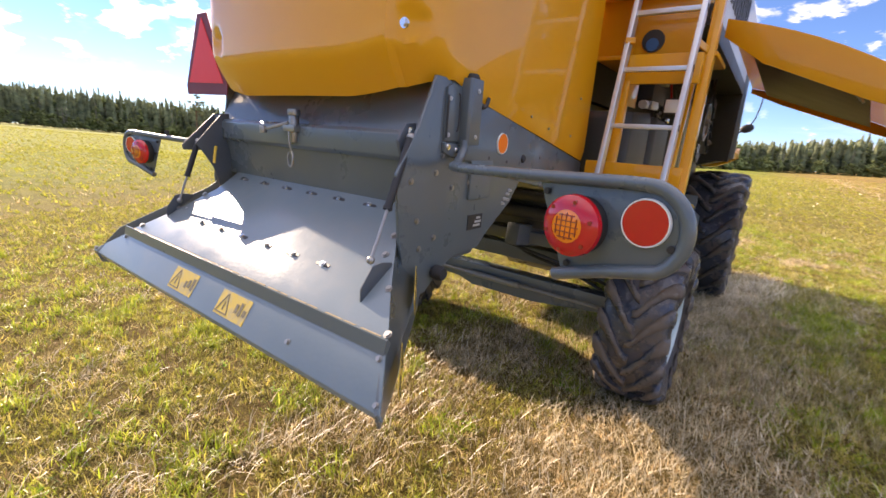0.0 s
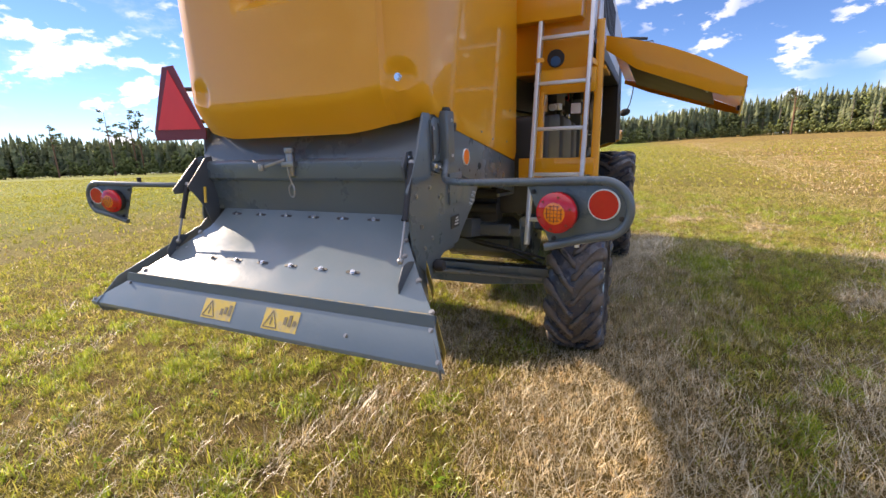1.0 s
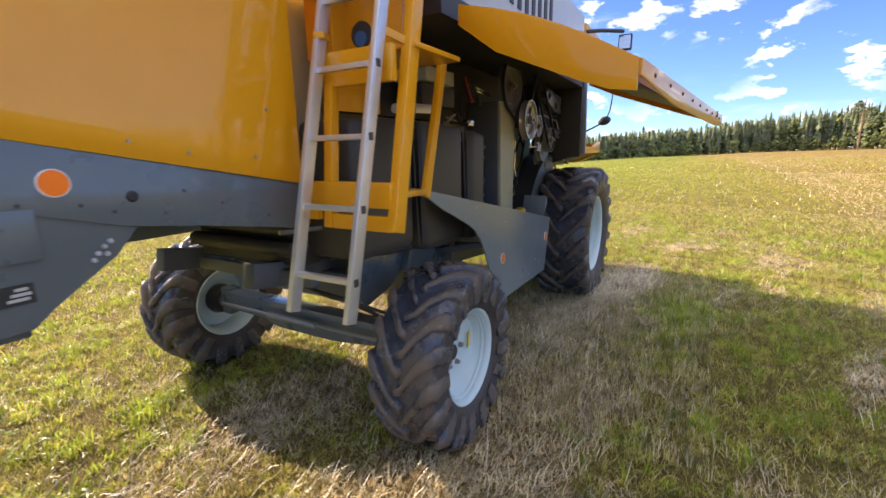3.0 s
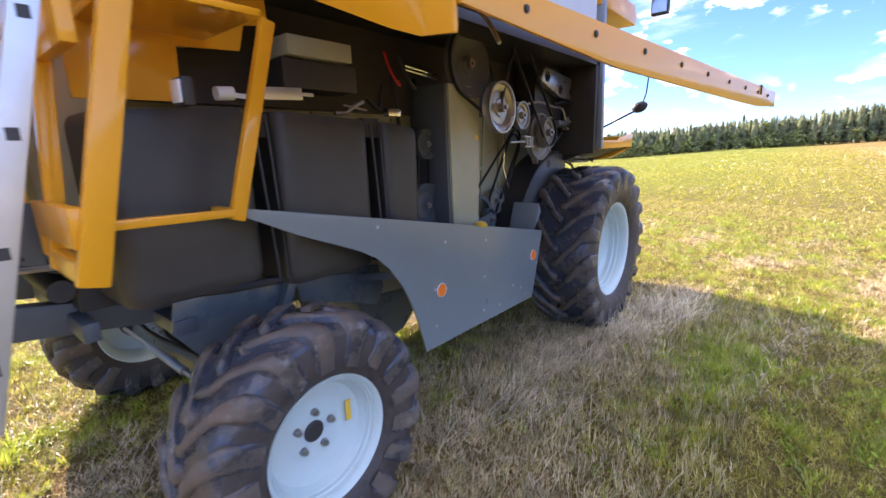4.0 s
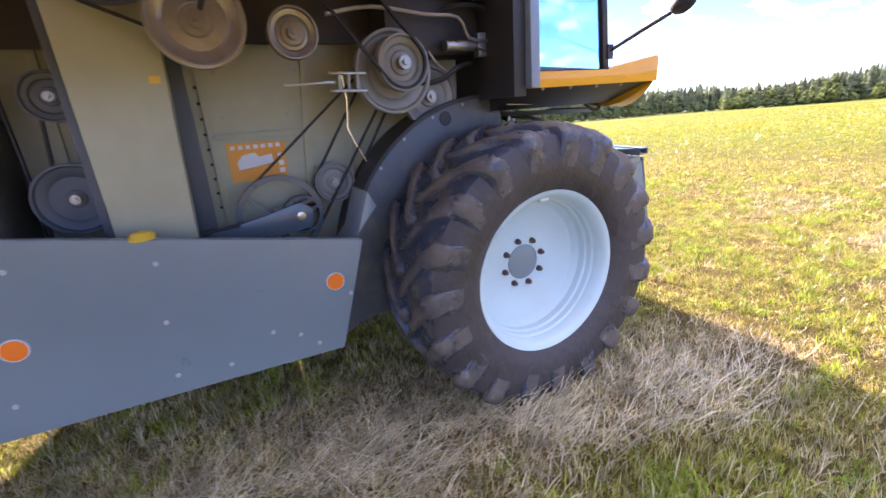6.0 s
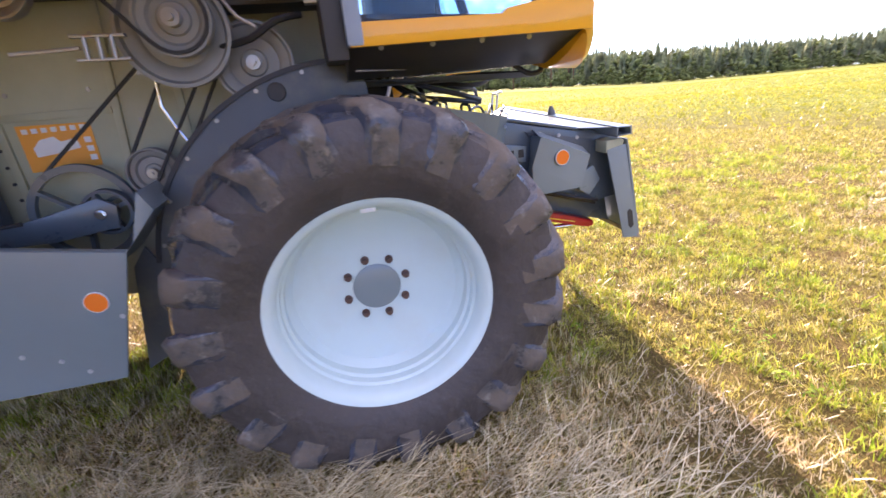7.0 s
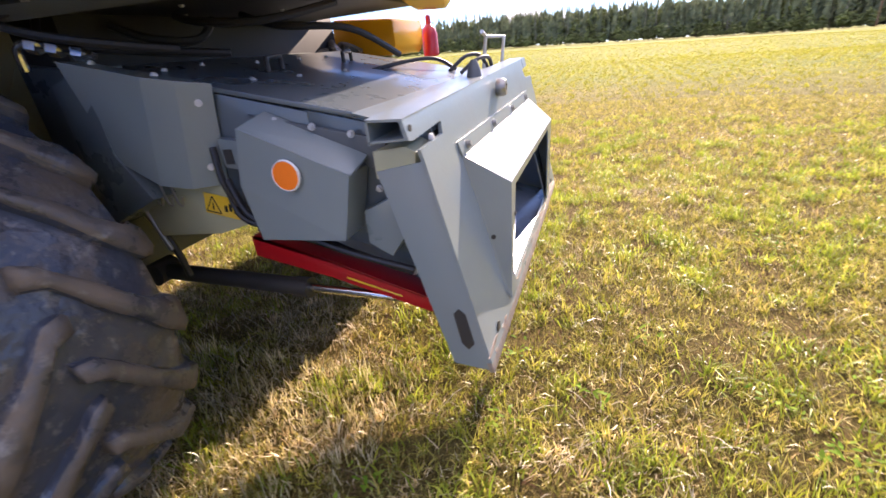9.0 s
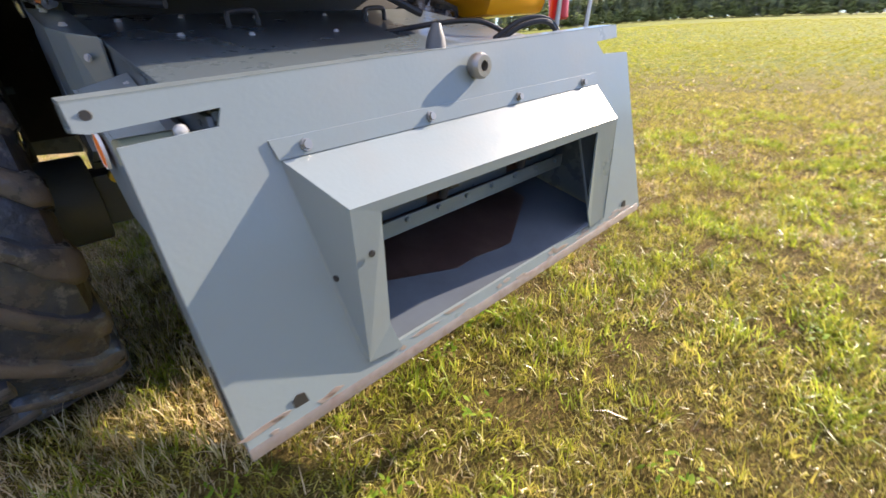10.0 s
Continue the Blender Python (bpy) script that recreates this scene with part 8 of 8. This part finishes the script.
def worn(p):
    """Small bare patches with withered litter, ahead of the machine and on its left."""
    return ((p[:, 1] > 0.9) | (p[:, 0] < 0.2)) & (waves(p[:, 0], p[:, 1], 0.42, 12) + 0.4 * waves(p[:, 0], p[:, 1], 0.15, 13) > 0.55)


def grown(p):
    return p[~worn(p) | (GR.random(len(p)) < 0.15)]


LUSHLEAF = leaf_material("lush_field_grass", [(0.0, (0.25, 0.30, 0.018)), (0.45, (0.42, 0.44, 0.035)), (1.0, (0.62, 0.54, 0.11))], through_light=0.50)


def lush(p):
    """The greener part of the field, on the machine's left and behind it."""
    x, y = p[:, 0], p[:, 1]
    return (waves(x, y, 0.9, 23) > -0.15) & (x < 0.6) & (y > -4.5 + 0.5 * x) & (y < 3.2 + 0.4 * x + 0.8 * waves(x, y, 2.0, 21) + 0.02 * np.abs(x) * waves(x, y, 25.0, 22)) | ((x < -6) & (y < 0.4 * x))


near_g, near_d = split(grown(scatter(430000, 0.0, 2.7)), -0.05)
q, s = clumped(near_g, 0.70, 0.110, 0.75, 0.20)
m = lush(q)
blades("grass", q[~m], (0.026, 0.095), (0.0035, 0.0075), 0.85, GREENLEAF, "short green and yellowing meadow grass", tall=s[~m])
blades("grass", q[m], (0.030, 0.125), (0.0030, 0.0066), 0.95, LUSHLEAF, "short fresh green meadow grass", 0.75, tall=s[m])
q, s = clumped(near_d, 0.65, 0.090, 0.75, 0.18)
blades("stubble", q, (0.020, 0.085), (0.0032, 0.0070), 0.70, DRYLEAF, "dry cut stubble", tall=s)
thatch_g, thatch_d = split(grown(scatter(760000, 0.0, 2.9)), -0.12)
blades("grass_thatch", thatch_g, (0.03, 0.085), (0.004, 0.0085), 1.12, THATCH, "matted green and yellow grass close to the soil", 0.15, simple=True)
blades("straw_thatch", thatch_d, (0.03, 0.095), (0.0035, 0.0075), 1.12, DRYTHATCH, "matted straw close to the soil", 0.15, simple=True)
mid_g, mid_d = split(scatter(420000, 2.7, 8.0), -0.15)
q, s = clumped(mid_g, 0.7, 0.17, 0.75, 0.15)
m = lush(q)
blades("grass", q[~m], (0.03, 0.10), (0.007, 0.015), 0.75, GREENLEAF, "short green and yellowing meadow grass", tall=s[~m], simple=True)
blades("grass", q[m], (0.03, 0.11), (0.007, 0.015), 0.75, LUSHLEAF, "short fresh green meadow grass", tall=s[m], simple=True)
q, s = clumped(mid_d, 0.65, 0.15, 0.75, 0.15)
blades("stubble", q, (0.025, 0.09), (0.006, 0.013), 0.7, DRYLEAF, "dry cut stubble", tall=s, simple=True)
blades("grass_thatch", scatter(380000, 2.9, 8.0), (0.04, 0.10), (0.010, 0.020), 1.1, THATCH, "matted old grass close to the soil", 0.15, simple=True)
far_g, far_d = split(scatter(330000, 8.0, 30.0), -0.3)
q, s = clumped(far_g, 0.7, 0.45, 0.7)
m = lush(q)
blades("grass", q[~m], (0.05, 0.13), (0.02, 0.05), 0.6, FIELDLEAF, "short green and yellowing meadow grass", tall=s[~m], simple=True)
blades("grass", q[m], (0.05, 0.13), (0.02, 0.05), 0.6, LUSHLEAF, "short fresh green meadow grass", tall=s[m], simple=True)
blades("stubble", far_d, (0.04, 0.11), (0.02, 0.05), 0.6, DRYLEAF, "dry cut stubble", simple=True)
edge_g, edge_d = split(scatter(260000, 30.0, 120.0), -0.4)
m = lush(edge_g)
blades("grass", edge_g[~m], (0.06, 0.16), (0.08, 0.18), 0.6, FIELDLEAF, "short green and yellowing meadow grass", simple=True)
blades("grass", edge_g[m], (0.06, 0.16), (0.08, 0.18), 0.6, LUSHLEAF, "short fresh green meadow grass", simple=True)
blades("stubble", edge_d, (0.05, 0.13), (0.08, 0.18), 0.6, DRYLEAF, "dry cut stubble", simple=True)
tuft_c = split(scatter(15000, 0.0, 6.0), -0.10)[0]
tuft_c = tuft_c[waves(tuft_c[:, 0], tuft_c[:, 1], 0.9, 7) > -0.1]
blades("grass_tufts", tufts(tuft_c, 0.030, 22), (0.035, 0.115), (0.004, 0.0100), 0.80, TUFTLEAF, "taller tufts of fresh grass")
patch_c = split(scatter(1300, 0.0, 4.5), -0.15)[0]
patch_c = patch_c[(patch_c[:, 1] > 0.9) | (patch_c[:, 0] < 1.2) | (patch_c[:, 0] > 2.2)][:480]
blades("grass_clumps", tufts(patch_c, 0.060, 90), (0.05, 0.150), (0.004, 0.0095), 0.80, TUFTLEAF, "bright green clumps of regrowth", 0.8)
litter_p = scatter(260000, 0.0, 4.0)
litter_p = litter_p[worn(litter_p)]
blades("leaf_litter", litter_p, (0.020, 0.065), (0.003, 0.006), 1.05, LITTERLEAF, "reddish brown withered leaves between the grass", 0.4)
straw_p = split(scatter(150000, 0.0, 4.5), 0.0, 0.35)[1]
straw_p = straw_p[(straw_p[:, 1] < 0.9) | (GR.random(len(straw_p)) < 0.35)]
blades("loose_straw", straw_p, (0.05, 0.20), (0.0026, 0.0048), 1.30, STRAWLEAF, "pale cut straw lying flat on the stubble", 0.06, True)
mat_y = GR.uniform(-2.9, 1.5, 4300)
mat_p = np.column_stack([1.66 + 0.17 * mat_y + 0.05 * np.sin(mat_y * 2.1) + GR.normal(0, 0.15 + 0.05 * np.abs(mat_y), len(mat_y)), mat_y])
mat_p = mat_p[(mat_p[:, 1] < 0.75 + GR.normal(0, 0.3, len(mat_p))) & (mat_p[:, 1] > -2.3 + GR.normal(0, 0.4, len(mat_p))) & (waves(mat_p[:, 0], mat_p[:, 1], 0.5, 9) > -0.30)]
mat_p = mat_p[~((np.abs(mat_p[:, 0] - 1.17) < 0.34) & ((np.abs(mat_p[:, 1]) < 0.38) | (np.abs(mat_p[:, 1] + 3.345) < 0.26)))]
blades("straw_windrow", mat_p, (0.14, 0.46), (0.0030, 0.0052), 1.42, PALESTRAW, "matted pale straw in a flattened strip", 0.05, True)
stalk_p, stalk_h = clumped(np.column_stack([GR.uniform(0.2, 2.7, 30000), GR.uniform(-3.1, 1.2, 30000)]), 0.75, 0.065, 0.80, 0.25)
stalk_p = stalk_p + GR.normal(0, 0.004, stalk_p.shape)
ok = ~(((np.abs(stalk_p[:, 0] - 1.17) < 0.30) & (np.abs(stalk_p[:, 1]) < 0.36)) | ((np.abs(stalk_p[:, 0] - 1.17) < 0.20) & (np.abs(stalk_p[:, 1] + 3.345) < 0.26)))
ok &= (np.abs(stalk_p[:, 0] - 1.66 - 0.17 * stalk_p[:, 1]) > 0.16) | (GR.random(len(stalk_p)) < 0.35)
blades("standing_stubble", stalk_p[ok], (0.045, 0.125), (0.0034, 0.0060), 0.30, STALK, "upright pale green and tan cut stalks", 0.25, tall=stalk_h[ok])
spot = np.column_stack([GR.normal(2.45, 0.22, 90), GR.normal(-0.55, 0.40, 90)])
blades("grass_clumps", tufts(spot, 0.050, 60), (0.05, 0.130), (0.004, 0.0095), 0.75, TUFTLEAF, "bright green clumps of regrowth", 0.8)


def weeds():
    """Round-leaved regrowth: clover and dandelion rosettes."""
    p = split(scatter(900, 0.0, 5.0), 0.35)[0]
    c = tufts(p, 0.040, 16)
    n = len(c)
    z = GR.uniform(0.015, 0.075, n)
    az, tilt, s = GR.uniform(0, math.tau, n), GR.uniform(-0.5, 0.5, n), GR.uniform(0.006, 0.013, n)
    verts, faces = [], []
    for (x, y), zz, a, t, r in zip(c, z, az, tilt, s):
        i0 = len(verts)
        ca, sa = math.cos(a), math.sin(a)
        for u, v in ((0, -1.6), (0.5, -0.7), (0.65, 0.3), (0.25, 1.2), (-0.2, 1.3), (-0.6, 0.4), (-0.5, -0.6)):
            verts.append((x + r * (u * ca - v * sa), y + r * (u * sa + v * ca), zz + r * v * t))
        faces.append(tuple(range(i0, i0 + 7)))
    mesh_thing("clover", verts, faces, WEEDLEAF, "bright green clover and broad-leaved regrowth", "weed")


weeds()
